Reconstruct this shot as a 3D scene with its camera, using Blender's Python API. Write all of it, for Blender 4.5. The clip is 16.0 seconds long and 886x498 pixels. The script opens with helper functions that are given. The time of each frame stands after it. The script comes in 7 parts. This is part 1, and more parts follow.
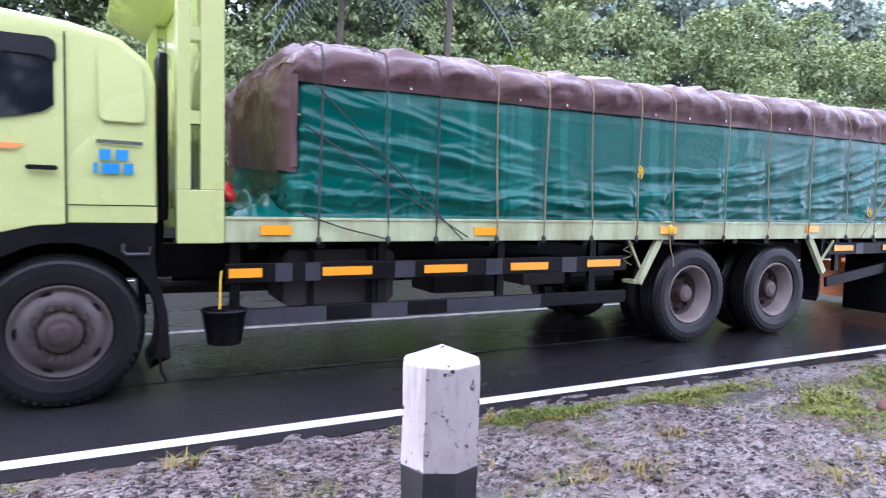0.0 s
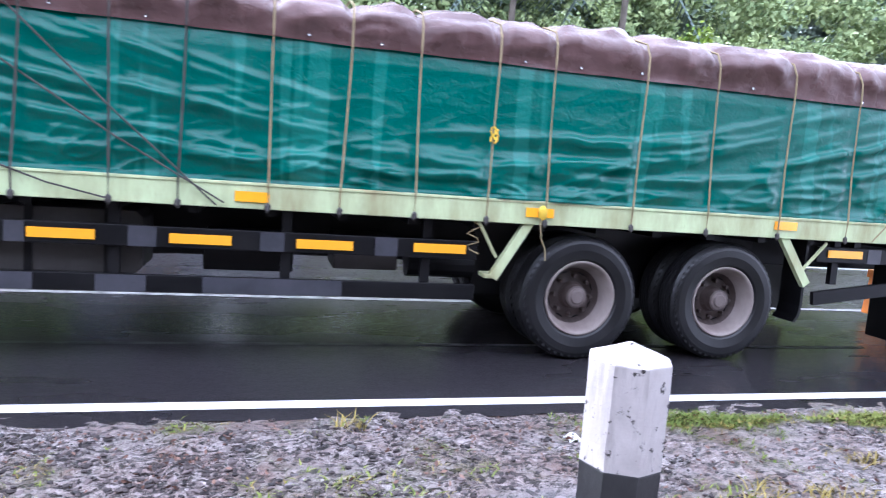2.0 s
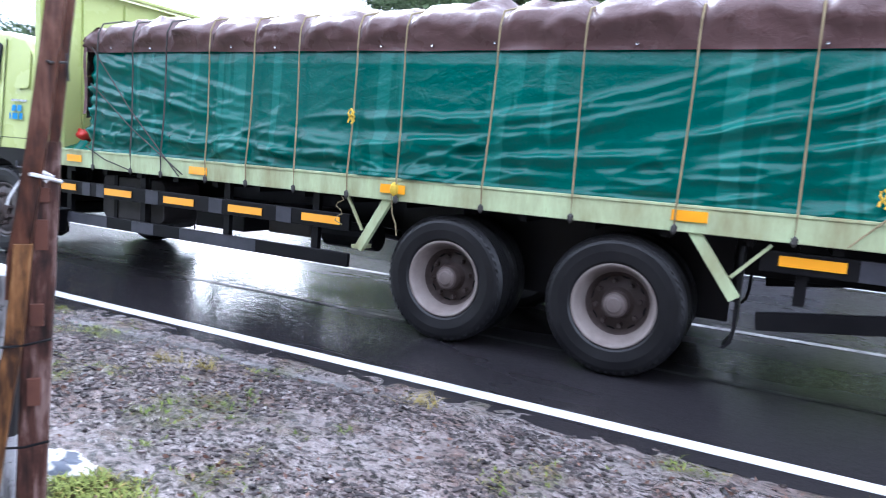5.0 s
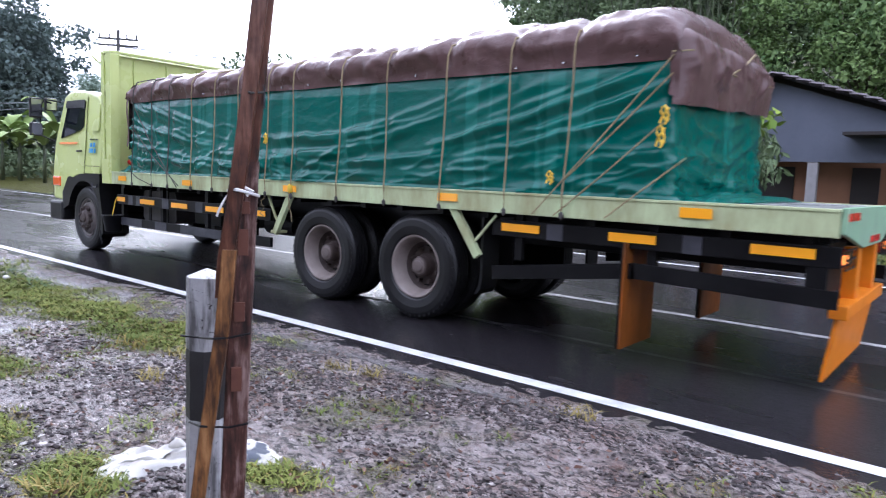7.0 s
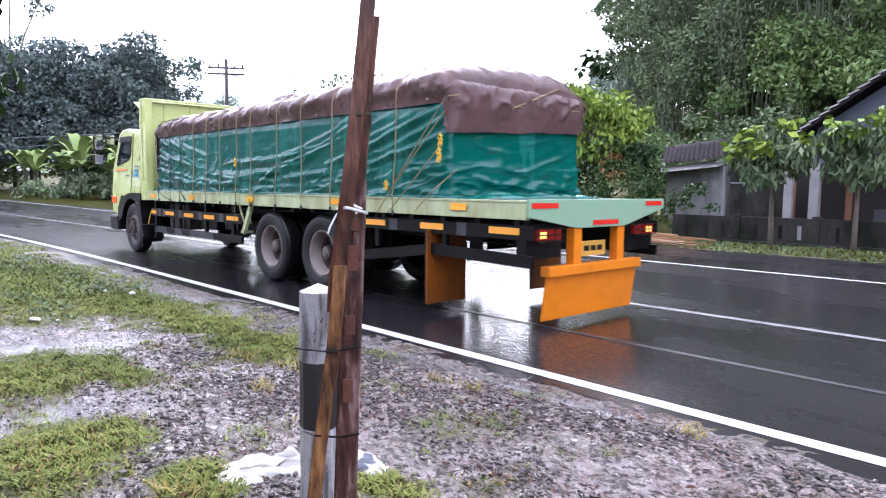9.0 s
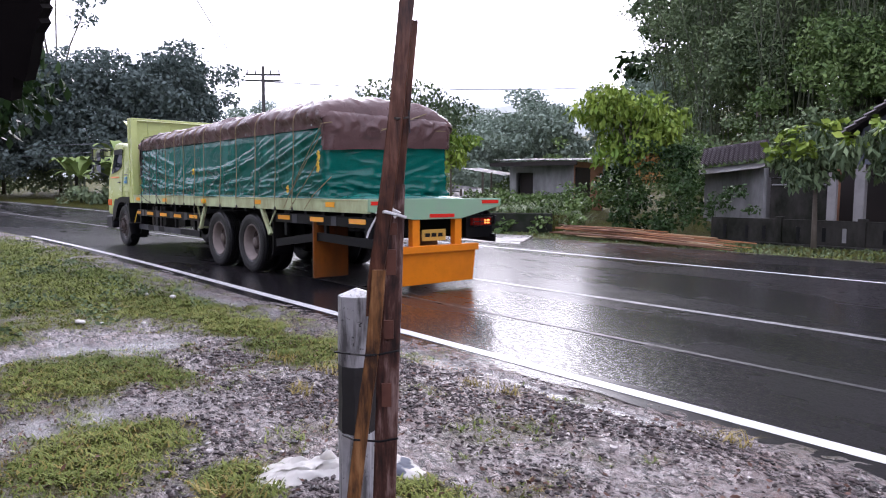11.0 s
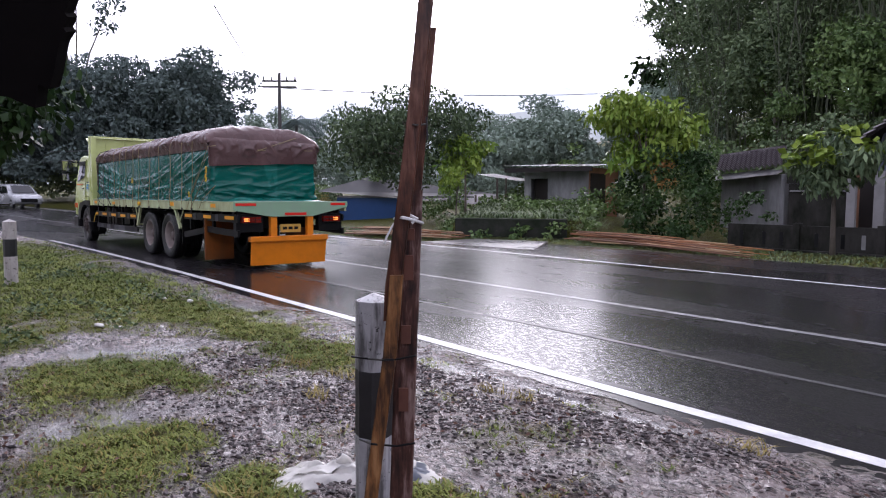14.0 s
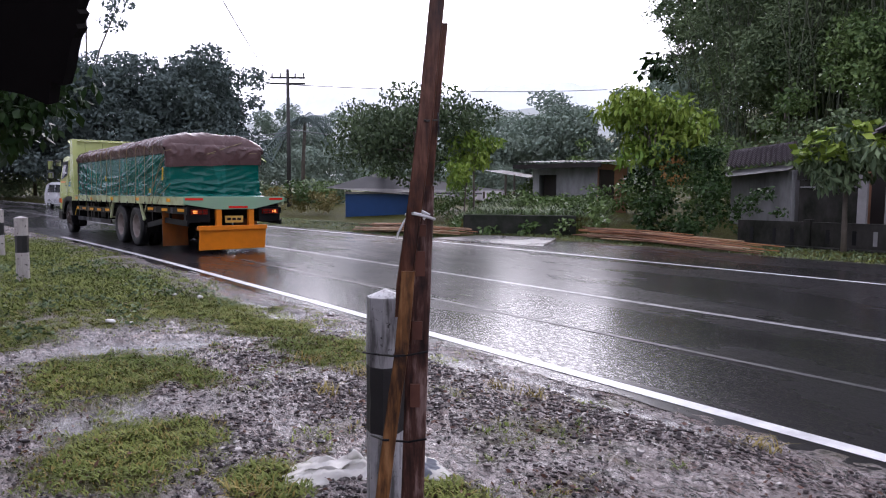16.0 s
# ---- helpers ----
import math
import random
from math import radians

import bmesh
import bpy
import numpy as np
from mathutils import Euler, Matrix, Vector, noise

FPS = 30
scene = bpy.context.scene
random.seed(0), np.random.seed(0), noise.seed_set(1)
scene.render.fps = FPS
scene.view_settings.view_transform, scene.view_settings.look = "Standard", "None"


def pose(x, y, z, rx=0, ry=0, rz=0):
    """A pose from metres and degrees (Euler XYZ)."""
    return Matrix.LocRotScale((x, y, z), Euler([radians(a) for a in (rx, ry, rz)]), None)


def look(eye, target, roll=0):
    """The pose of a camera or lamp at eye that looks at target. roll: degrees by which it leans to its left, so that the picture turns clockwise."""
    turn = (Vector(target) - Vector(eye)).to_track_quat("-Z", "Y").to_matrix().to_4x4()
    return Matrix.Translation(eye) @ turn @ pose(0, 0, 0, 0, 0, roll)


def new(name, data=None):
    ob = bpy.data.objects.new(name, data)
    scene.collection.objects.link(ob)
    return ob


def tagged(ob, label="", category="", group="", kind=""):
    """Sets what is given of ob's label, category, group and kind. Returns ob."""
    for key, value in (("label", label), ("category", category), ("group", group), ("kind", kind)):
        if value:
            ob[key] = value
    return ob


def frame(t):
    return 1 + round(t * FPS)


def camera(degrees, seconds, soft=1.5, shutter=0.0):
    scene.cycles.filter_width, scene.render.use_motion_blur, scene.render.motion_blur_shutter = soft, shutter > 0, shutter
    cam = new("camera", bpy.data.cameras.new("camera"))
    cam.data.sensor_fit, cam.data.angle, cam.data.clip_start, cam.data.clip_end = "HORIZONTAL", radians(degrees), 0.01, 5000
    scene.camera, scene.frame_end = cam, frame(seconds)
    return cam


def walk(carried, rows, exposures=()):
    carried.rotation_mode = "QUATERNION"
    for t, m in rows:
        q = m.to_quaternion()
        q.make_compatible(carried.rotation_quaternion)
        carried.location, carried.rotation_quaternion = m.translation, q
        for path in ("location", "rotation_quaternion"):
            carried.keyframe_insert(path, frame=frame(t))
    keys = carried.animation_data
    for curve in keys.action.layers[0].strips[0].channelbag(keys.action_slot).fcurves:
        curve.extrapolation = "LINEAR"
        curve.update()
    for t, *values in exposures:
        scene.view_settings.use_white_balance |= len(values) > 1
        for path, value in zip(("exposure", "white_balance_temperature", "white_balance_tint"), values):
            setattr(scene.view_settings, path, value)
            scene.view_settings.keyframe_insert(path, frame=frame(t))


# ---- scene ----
cam = camera(66.0, 16.0, soft=1.1, shutter=0.5)
PATH = [
    (0, pose(0.098, -0.096, 1.449, 85.87, -1.45, -27.85)),
    (0.5, pose(0.080, -0.092, 1.461, 86.01, -1.53, -25.45)),
    (1, pose(0.071, -0.081, 1.457, 85.97, -2.06, -23.68)),
    (1.5, pose(0.046, -0.044, 1.458, 85.14, -3.99, -17.77)),
    (2, pose(0.016, -0.023, 1.455, 83.61, -4.22, -14.70)),
    (2.5, pose(0.025, 0.005, 1.460, 83.09, -4.13, -10.54)),
    (3, pose(-0.060, 0.015, 1.456, 83.54, -5.48, -7.20)),
    (3.5, pose(-0.063, 0.056, 1.453, 83.33, -5.25, -1.37)),
    (4, pose(-0.049, 0.143, 1.471, 81.07, -4.37, 11.75)),
    (4.5, pose(-0.037, 0.154, 1.467, 81.81, -4.34, 20.80)),
    (7, pose(0.014, 0.047, 1.398, 83.96, -2.17, 39.44)),
    (7.5, pose(0.014, 0.029, 1.402, 84.47, -2.14, 41.51)),
    (8, pose(0.010, 0.014, 1.404, 84.38, -1.66, 43.65)),
    (8.5, pose(0.009, 0.005, 1.400, 84.80, -0.68, 45.88)),
    (9, pose(0.001, 0.011, 1.401, 84.88, -0.56, 47.21)),
    (11.5, pose(-0.021, 0.002, 1.401, 85.25, -0.22, 50.19)),
    (12, pose(-0.018, -0.004, 1.400, 85.32, -0.32, 50.21)),
    (12.5, pose(-0.013, -0.008, 1.400, 85.21, -0.48, 50.48)),
    (13, pose(-0.010, -0.010, 1.402, 85.32, -0.33, 50.74)),
    (13.5, pose(-0.014, -0.011, 1.404, 85.45, -0.34, 50.97)),
    (14, pose(-0.017, -0.010, 1.402, 85.64, -0.34, 51.22)),
    (14.5, pose(-0.012, -0.019, 1.403, 85.71, -0.27, 51.56)),
    (15, pose(-0.014, -0.020, 1.403, 85.74, -0.31, 51.77)),
    (15.5, pose(-0.018, -0.023, 1.399, 85.64, -0.36, 51.76)),
    (16, pose(-0.027, -0.018, 1.400, 85.34, -0.31, 51.89)),
]

walk(cam, PATH, [(0, 1.66, 5600, 23), (2, 2.05, 5500, 16), (3.5, 2.12, 5450, 10), (4.5, 1.95, 5450, 10), (7, 1.28, 5750, 16), (9, 1.55, 5900, 19), (11.5, 0.55, 6150, 22), (13, 0.38, 6150, 22), (16, 0.22, 6150, 22)])

# ---- world and light: bright overcast sky after rain ----
world = bpy.data.worlds.new("overcast")
scene.world = world
world.use_nodes = True
wn, wl = world.node_tree.nodes, world.node_tree.links
sky = wn.new("ShaderNodeTexSky")
sky.sky_type = "NISHITA"
sky.sun_disc = False
sky.sun_elevation, sky.sun_rotation = radians(31), radians(-48)
sky.air_density, sky.dust_density, sky.ozone_density = 2.0, 6.0, 1.0
grey = wn.new("ShaderNodeHueSaturation")
grey.inputs["Saturation"].default_value = 0.12
wl.new(sky.outputs[0], grey.inputs["Color"])
veil = wn.new("ShaderNodeMix")
veil.data_type = "RGBA"
veil.inputs[0].default_value = 0.7
wl.new(grey.outputs[0], veil.inputs[6])
veil.inputs[7].default_value = (9.3, 9.5, 11.0, 1)
wl.new(veil.outputs[2], wn["Background"].inputs[0])
wn["Background"].inputs[1].default_value = 0.15
sun_data = bpy.data.lights.new("sun", "SUN")
sun_data.energy, sun_data.angle, sun_data.color = 0.7, radians(50), (1, 0.99, 0.97)
sun = new("sun", sun_data)
sun.matrix_world = look((0, 0, 30), (37, -33, 0))


# ---- materials ----
def mat(name, color, rough=0.7, metal=0.0, spec=0.5, coat=0.0):
    m = bpy.data.materials.new(name)
    m.use_nodes = True
    b = m.node_tree.nodes["Principled BSDF"]
    b.inputs["Base Color"].default_value = (*color, 1)
    b.inputs["Roughness"].default_value = rough
    b.inputs["Metallic"].default_value = metal
    b.inputs["Specular IOR Level"].default_value = spec
    b.inputs["Coat Weight"].default_value = coat
    b.inputs["Coat Roughness"].default_value = 0.08
    return m


class Nodes:
    """Short hand for wiring a material."""

    def __init__(self, m):
        self.m, self.t = m, m.node_tree
        self.b = self.t.nodes["Principled BSDF"]
        self.co = self.t.nodes.new("ShaderNodeTexCoord").outputs["Object"]

    def link(self, a, b):
        self.t.links.new(a, b)

    def scaled(self, sx, sy, sz, world_space=False):
        n = self.t.nodes.new("ShaderNodeMapping")
        n.inputs["Scale"].default_value = (sx, sy, sz)
        if world_space:
            self.link(self.t.nodes.new("ShaderNodeNewGeometry").outputs["Position"], n.inputs[0])
        else:
            self.link(self.co, n.inputs[0])
        return n.outputs[0]

    def noise(self, scale, detail=4.0, rough=0.6, vec=None, distort=0.0):
        n = self.t.nodes.new("ShaderNodeTexNoise")
        n.inputs["Scale"].default_value = scale
        n.inputs["Detail"].default_value = detail
        n.inputs["Roughness"].default_value = rough
        n.inputs["Distortion"].default_value = distort
        self.link(vec if vec else self.co, n.inputs["Vector"])
        return n.outputs["Fac"]

    def voronoi(self, scale, vec=None, feature="F1", out="Distance"):
        n = self.t.nodes.new("ShaderNodeTexVoronoi")
        n.feature = feature
        n.inputs["Scale"].default_value = scale
        self.link(vec if vec else self.co, n.inputs["Vector"])
        return n.outputs[out]

    def ramp(self, fac, *stops):
        n = self.t.nodes.new("ShaderNodeValToRGB")
        e = n.color_ramp.elements
        while len(e) < len(stops):
            e.new(0.5)
        for el, (p, c) in zip(e, stops):
            el.position = p
            el.color = (*c, 1) if isinstance(c, tuple) else (c, c, c, 1)
        self.link(fac, n.inputs[0])
        return n.outputs[0]

    def mix(self, fac, a, b, blend="MIX"):
        n = self.t.nodes.new("ShaderNodeMix")
        n.data_type, n.blend_type = "RGBA", blend
        for v, s in ((fac, n.inputs[0]), (a, n.inputs[6]), (b, n.inputs[7])):
            if isinstance(v, tuple):
                s.default_value = (*v, 1)
            elif isinstance(v, (int, float)):
                s.default_value = v
            else:
                self.link(v, s)
        return n.outputs[2]

    def math(self, op, a, b=0.5):
        n = self.t.nodes.new("ShaderNodeMath")
        n.operation = op
        for v, s in ((a, n.inputs[0]), (b, n.inputs[1])):
            if isinstance(v, (int, float)):
                s.default_value = v
            else:
                self.link(v, s)
        return n.outputs[0]

    def color(self, v):
        self.link(v, self.b.inputs["Base Color"])

    def rough(self, v):
        self.link(v, self.b.inputs["Roughness"])

    def bump(self, height, strength=0.3, dist=0.01):
        n = self.t.nodes.new("ShaderNodeBump")
        n.inputs["Strength"].default_value = strength
        n.inputs["Distance"].default_value = dist
        self.link(height, n.inputs["Height"])
        self.link(n.outputs[0], self.b.inputs["Normal"])
        if self.b.inputs["Coat Weight"].default_value > 0.8:
            self.link(n.outputs[0], self.b.inputs["Coat Normal"])

    def random(self):
        return self.t.nodes.new("ShaderNodeObjectInfo").outputs["Random"]

    def island(self):
        return self.t.nodes.new("ShaderNodeNewGeometry").outputs["Random Per Island"]


def worn(name, color, dirt, rough=0.5, amount=0.5, scale=6.0, metal=0.0, coat=0.0, streak=1.0, bump=0.15, spec=0.4):
    """Paint or plaster with stains of a second colour at two scales."""
    m = mat(name, color, rough, metal, spec, coat=coat)
    n = Nodes(m)
    v = n.scaled(1, 1, streak)
    big = n.ramp(n.noise(scale * 0.35, 5, 0.65, v), (0.5 - 0.2 * amount, 0.0), (0.7, 1.0))
    small = n.ramp(n.noise(scale * 4, 6, 0.7, v), (0.52, 0.0), (0.75, 1.0))
    k = n.math("MULTIPLY", n.math("MAXIMUM", big, n.math("MULTIPLY", small, 0.6)), amount)
    n.color(n.mix(k, color, dirt))
    n.rough(n.math("ADD", n.math("MULTIPLY", k, 0.25), rough))
    n.bump(n.noise(scale * 8, 5), bump, 0.004)
    return m


def leaf_mat(name, dark, light, rough=0.35, spec=0.14):
    m = mat(name, dark, rough, spec=spec)
    n = Nodes(m)
    hue = n.math("ADD", n.math("MULTIPLY", n.island(), 0.5), n.math("MULTIPLY", n.ramp(n.noise(0.45, 3, 0.6), (0.35, 0.0), (0.65, 1.0)), 0.5))
    n.color(n.ramp(hue, (0.1, dark), (0.95, light)))
    n.b.inputs["Transmission Weight"].default_value = 0.0
    n.b.inputs["Subsurface Weight"].default_value = 0.0
    return m


def asphalt_mat():
    """Coarse dark asphalt under a film of rain: grains stand proud of the water here and there."""
    m = mat("wet_asphalt", (0.03, 0.03, 0.032), 0.2, coat=0.9)
    n = Nodes(m)
    grain = n.voronoi(48)
    big = n.noise(0.35, 5, 0.6, n.scaled(0.35, 1.0, 1))
    fine = n.noise(75, 5, 0.75)
    n.color(n.mix(n.ramp(big, (0.35, 0.0), (0.7, 1.0)), (0.016, 0.0145, 0.016), (0.031, 0.0285, 0.031)))
    n.rough(n.ramp(big, (0.38, 0.2), (0.62, 0.36)))
    n.bump(n.math("ADD", n.math("MULTIPLY", grain, 0.55), n.math("MULTIPLY", fine, 0.8)), 0.12, 0.006)
    n.b.inputs["Specular IOR Level"].default_value = 0.06
    n.b.inputs["Coat IOR"].default_value = 1.38
    n.b.inputs["Coat Roughness"].default_value = 0.15
    film = n.math("MULTIPLY", n.ramp(n.noise(17, 3, 0.6, n.scaled(0.7, 1.2, 1)), (0.42, 0.35), (0.56, 1.0)), n.ramp(n.noise(48, 4, 0.75), (0.44, 0.0), (0.53, 1.0)))
    n.link(film, n.b.inputs["Coat Weight"])
    return m


def ground_mat():
    """Wet crumbly mud with gravel in it, puddles, rotted leaves; soil under the grass."""
    m = mat("wet_mud", (0.1, 0.09, 0.085), 0.5, coat=0.85)
    n = Nodes(m)
    stones = n.voronoi(62, None, "F1", "Color")
    sv = n.t.nodes.new("ShaderNodeSeparateColor")
    n.link(stones, sv.inputs[0])
    edge = n.voronoi(62, None, "DISTANCE_TO_EDGE")
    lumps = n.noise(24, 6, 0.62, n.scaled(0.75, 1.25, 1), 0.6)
    mud = n.noise(1.3, 6, 0.65)
    wet = n.noise(0.8, 5, 0.6, n.scaled(0.7, 1.6, 1))
    silt = n.ramp(n.noise(5.5, 7, 0.7), (0.34, (0.2, 0.165, 0.158)), (0.5, (0.37, 0.315, 0.3)), (0.68, (0.52, 0.46, 0.445)))
    grit = n.ramp(sv.outputs[0], (0.0, (0.05, 0.041, 0.042)), (0.55, (0.3, 0.26, 0.25)), (1.0, (0.58, 0.53, 0.51)))
    c = n.mix(n.ramp(n.noise(3.1, 5, 0.7), (0.42, 0.15), (0.6, 0.75)), silt, grit)
    c = n.mix(n.ramp(mud, (0.42, 0.0), (0.7, 0.5)), c, (0.3, 0.21, 0.18))
    c = n.mix(n.ramp(n.noise(2.1, 7, 0.8), (0.5, 0.0), (0.64, 0.7)), c, (0.17, 0.085, 0.062))
    # Low spots of the bump go near black: shade between lumps, as colour.
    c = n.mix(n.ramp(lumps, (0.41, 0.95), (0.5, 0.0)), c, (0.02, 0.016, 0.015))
    pool = n.t.nodes.new("ShaderNodeAttribute")
    pool.attribute_name = "pool"
    c = n.mix(pool.outputs["Fac"], c, (0.075, 0.068, 0.066))
    at = n.t.nodes.new("ShaderNodeAttribute")
    at.attribute_name = "turf"
    turf = n.ramp(n.noise(7, 6, 0.7), (0.3, (0.06, 0.036, 0.016)), (0.5, (0.06, 0.066, 0.014)), (0.7, (0.125, 0.125, 0.03)))
    n.color(n.mix(at.outputs["Fac"], c, turf))
    n.rough(n.math("MAXIMUM", n.math("SUBTRACT", n.ramp(wet, (0.36, 0.14), (0.6, 0.34)), n.math("MULTIPLY", pool.outputs["Fac"], 0.1)), n.math("MULTIPLY", at.outputs["Fac"], 0.6)))
    h = n.math("ADD", n.math("MULTIPLY", n.ramp(edge, (0.0, 0.0), (0.35, 1.0)), 0.16), n.math("MULTIPLY", lumps, 1.5))
    n.bump(n.math("MULTIPLY", h, n.math("SUBTRACT", 1.0, n.math("MULTIPLY", pool.outputs["Fac"], 0.85))), 1.0, 0.045)
    n.link(n.math("MULTIPLY", n.math("SUBTRACT", 1.0, n.math("MULTIPLY", at.outputs["Fac"], 0.9)), 0.45), n.b.inputs["Specular IOR Level"])
    n.link(n.math("MULTIPLY", n.math("SUBTRACT", 1.0, at.outputs["Fac"]), 0.55), n.b.inputs["Coat Weight"])
    n.b.inputs["Coat Roughness"].default_value = 0.14
    n.b.inputs["Coat IOR"].default_value = 1.5
    return m


def tarp_mat(name, a, b, rough, fold=2.0, faded=0.22):
    m = mat(name, a, rough, spec=0.3)
    n = Nodes(m)
    v = n.scaled(0.6, 1, 1.4)
    big = n.noise(1.1, 4, 0.6, v)
    weave = n.noise(160, 2)
    stain = n.ramp(n.noise(1.6, 3, 0.5, n.scaled(2.6, 1.0, 0.12)), (0.585, 0.0), (0.61, faded))
    n.color(n.mix(stain, n.mix(big, a, b), tuple(min(1, x * 2.2 + 0.05) for x in b)))
    n.rough(n.ramp(n.noise(2.4, 4), (0.3, rough - 0.05), (0.7, rough + 0.06)))
    turned = n.t.nodes.new("ShaderNodeMapping")
    turned.inputs["Rotation"].default_value = (0, 0.42, 0)
    turned.inputs["Scale"].default_value = (0.7, 1.0, 1.3)
    n.link(n.co, turned.inputs[0])
    ridge = n.t.nodes.new("ShaderNodeTexNoise")
    ridge.noise_type = "RIDGED_MULTIFRACTAL"
    for key, value in (("Scale", fold), ("Detail", 3.0), ("Roughness", 0.45), ("Distortion", 0.7)):
        ridge.inputs[key].default_value = value
    n.link(turned.outputs[0], ridge.inputs["Vector"])
    wrinkle = n.noise(13, 5, 0.6, n.scaled(0.8, 1, 1.0), 1.0)
    n.bump(n.math("ADD", n.math("ADD", n.math("MULTIPLY", ridge.outputs["Fac"], 0.2), n.math("MULTIPLY", wrinkle, 0.13)), n.math("MULTIPLY", weave, 0.006)), 1.0, 0.045)
    return m


def chipped(name, paint, stain, bare, rough, streaks):
    """Painted concrete: running stains down its sides, small chips to the dark bare stuff."""
    m = mat(name, paint, rough, spec=0.35)
    n = Nodes(m)
    run = n.ramp(n.noise(16, 5, 0.65, n.scaled(1, 1, 0.16)), (0.46, 0.0), (0.62, 1.0))
    blot = n.ramp(n.noise(9, 5, 0.6), (0.42, 0.0), (0.7, 0.7))
    k = n.math("MAXIMUM", n.math("MULTIPLY", run, streaks), n.math("MULTIPLY", blot, 0.6))
    chip = n.ramp(n.noise(30, 6, 0.7), (0.595, 0.0), (0.635, 1.0))
    n.color(n.mix(chip, n.mix(k, paint, stain), bare))
    n.bump(n.noise(60, 5, 0.7), 0.4, 0.004)
    return m


def wood_mat(name, dark, mid, pale, rough=0.45):
    """Wet weathered wood: long grain, dark soaked runs, worn pale spots."""
    m = mat(name, mid, rough, spec=0.35)
    n = Nodes(m)
    grain = n.noise(70, 4, 0.6, n.scaled(1, 1, 0.06))
    soak = n.noise(5, 5, 0.65, n.scaled(1.5, 1.5, 0.8), 0.4)
    k = n.math("ADD", n.math("MULTIPLY", grain, 0.4), n.math("MULTIPLY", soak, 0.6))
    n.color(n.ramp(k, (0.40, dark), (0.52, mid), (0.63, pale)))
    n.bump(grain, 0.6, 0.004)
    return m


M = {}
M["asphalt"] = asphalt_mat()
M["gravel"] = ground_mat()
M["line"] = worn("road_paint", (0.75, 0.75, 0.74), (0.2, 0.2, 0.2), 0.35, 0.55, 9)
M["centre_paint"] = worn("faded_road_paint", (0.34, 0.34, 0.34), (0.03, 0.03, 0.03), 0.3, 0.9, 14)
M["old_line"] = worn("worn_road_paint", (0.075, 0.075, 0.075), (0.018, 0.017, 0.018), 0.3, 1.0, 14)
M["lime"] = worn("lime_cab_paint", (0.56, 0.63, 0.24), (0.42, 0.46, 0.2), 0.25, 0.25, 3, coat=0.5, bump=0.0)
M["lime_pale"] = worn("weathered_pale_green_paint", (0.53, 0.63, 0.36), (0.2, 0.13, 0.05), 0.42, 0.72, 9, streak=0.35)
M["black"] = worn("black_chassis_paint", (0.003, 0.003, 0.004), (0.013, 0.012, 0.012), 0.42, 0.5, 6, spec=0.22)
M["black_plastic"] = worn("black_plastic", (0.004, 0.004, 0.005), (0.012, 0.012, 0.013), 0.34, 0.4, 6, spec=0.3)
M["guard_grey"] = worn("grey_rail_paint", (0.055, 0.055, 0.066), (0.012, 0.015, 0.018), 0.35, 0.6, 8)
M["orange_reflector"] = mat("orange_reflector", (1.0, 0.42, 0.012), 0.3, coat=0.6)
M["red_reflector"] = mat("red_reflector", (0.75, 0.03, 0.02), 0.25, coat=0.6)
M["orange_plate"] = worn("orange_plate_paint", (0.82, 0.235, 0.008), (0.25, 0.08, 0.01), 0.34, 0.35, 4)
# Plate orange again for the hung plates: dirtier, and darkened for their shade.
M["orange_flap"] = worn("dirty_shaded_orange_paint", (0.23, 0.062, 0.004), (0.03, 0.02, 0.008), 0.4, 0.85, 5, streak=0.5)
M["rubber"] = worn("tyre_rubber", (0.006, 0.006, 0.007), (0.02, 0.019, 0.02), 0.34, 0.6, 5, spec=0.35)
M["rim"] = worn("dusty_rim_paint", (0.26, 0.22, 0.2), (0.08, 0.05, 0.04), 0.5, 0.6, 7)
M["hub_cap"] = worn("dusty_hub_cap", (0.15, 0.12, 0.11), (0.05, 0.035, 0.03), 0.5, 0.7, 14)
M["hub"] = worn("rusty_hub", (0.075, 0.055, 0.05), (0.03, 0.02, 0.015), 0.5, 0.7, 14)
M["green_tarp"] = tarp_mat("green_tarpaulin", (0.0, 0.08, 0.061), (0.0, 0.122, 0.096), 0.16)
M["brown_tarp"] = tarp_mat("brown_tarpaulin", (0.066, 0.035, 0.033), (0.155, 0.091, 0.087), 0.28, 3.2, 0.06)
M["rope"] = worn("jute_rope", (0.3, 0.24, 0.13), (0.12, 0.09, 0.05), 0.8, 0.5, 20)
M["dark_rope"] = worn("dark_rope", (0.06, 0.055, 0.05), (0.02, 0.02, 0.02), 0.7, 0.5, 20)
M["yellow_rope"] = worn("yellow_rope", (0.75, 0.5, 0.04), (0.3, 0.18, 0.03), 0.6, 0.4, 20)
M["window"] = mat("dark_window_glass", (0.006, 0.008, 0.012), 0.06, spec=0.3)
M["chrome"] = mat("chrome", (0.6, 0.6, 0.62), 0.15, 1.0)
M["white_concrete"] = chipped("whitewashed_concrete", (0.52, 0.48, 0.46), (0.27, 0.24, 0.225), (0.04, 0.034, 0.032), 0.62, 0.6)
M["grey_concrete"] = chipped("wet_painted_concrete", (0.46, 0.46, 0.47), (0.09, 0.088, 0.088), (0.02, 0.02, 0.02), 0.4, 0.95)
M["black_concrete"] = worn("black_painted_concrete", (0.02, 0.02, 0.021), (0.06, 0.06, 0.06), 0.45, 0.5, 9, bump=0.4)
M["blue_letter"] = mat("blue_lettering", (0.02, 0.25, 0.55), 0.4)
M["orange_letter"] = mat("orange_lettering", (0.9, 0.3, 0.08), 0.4)


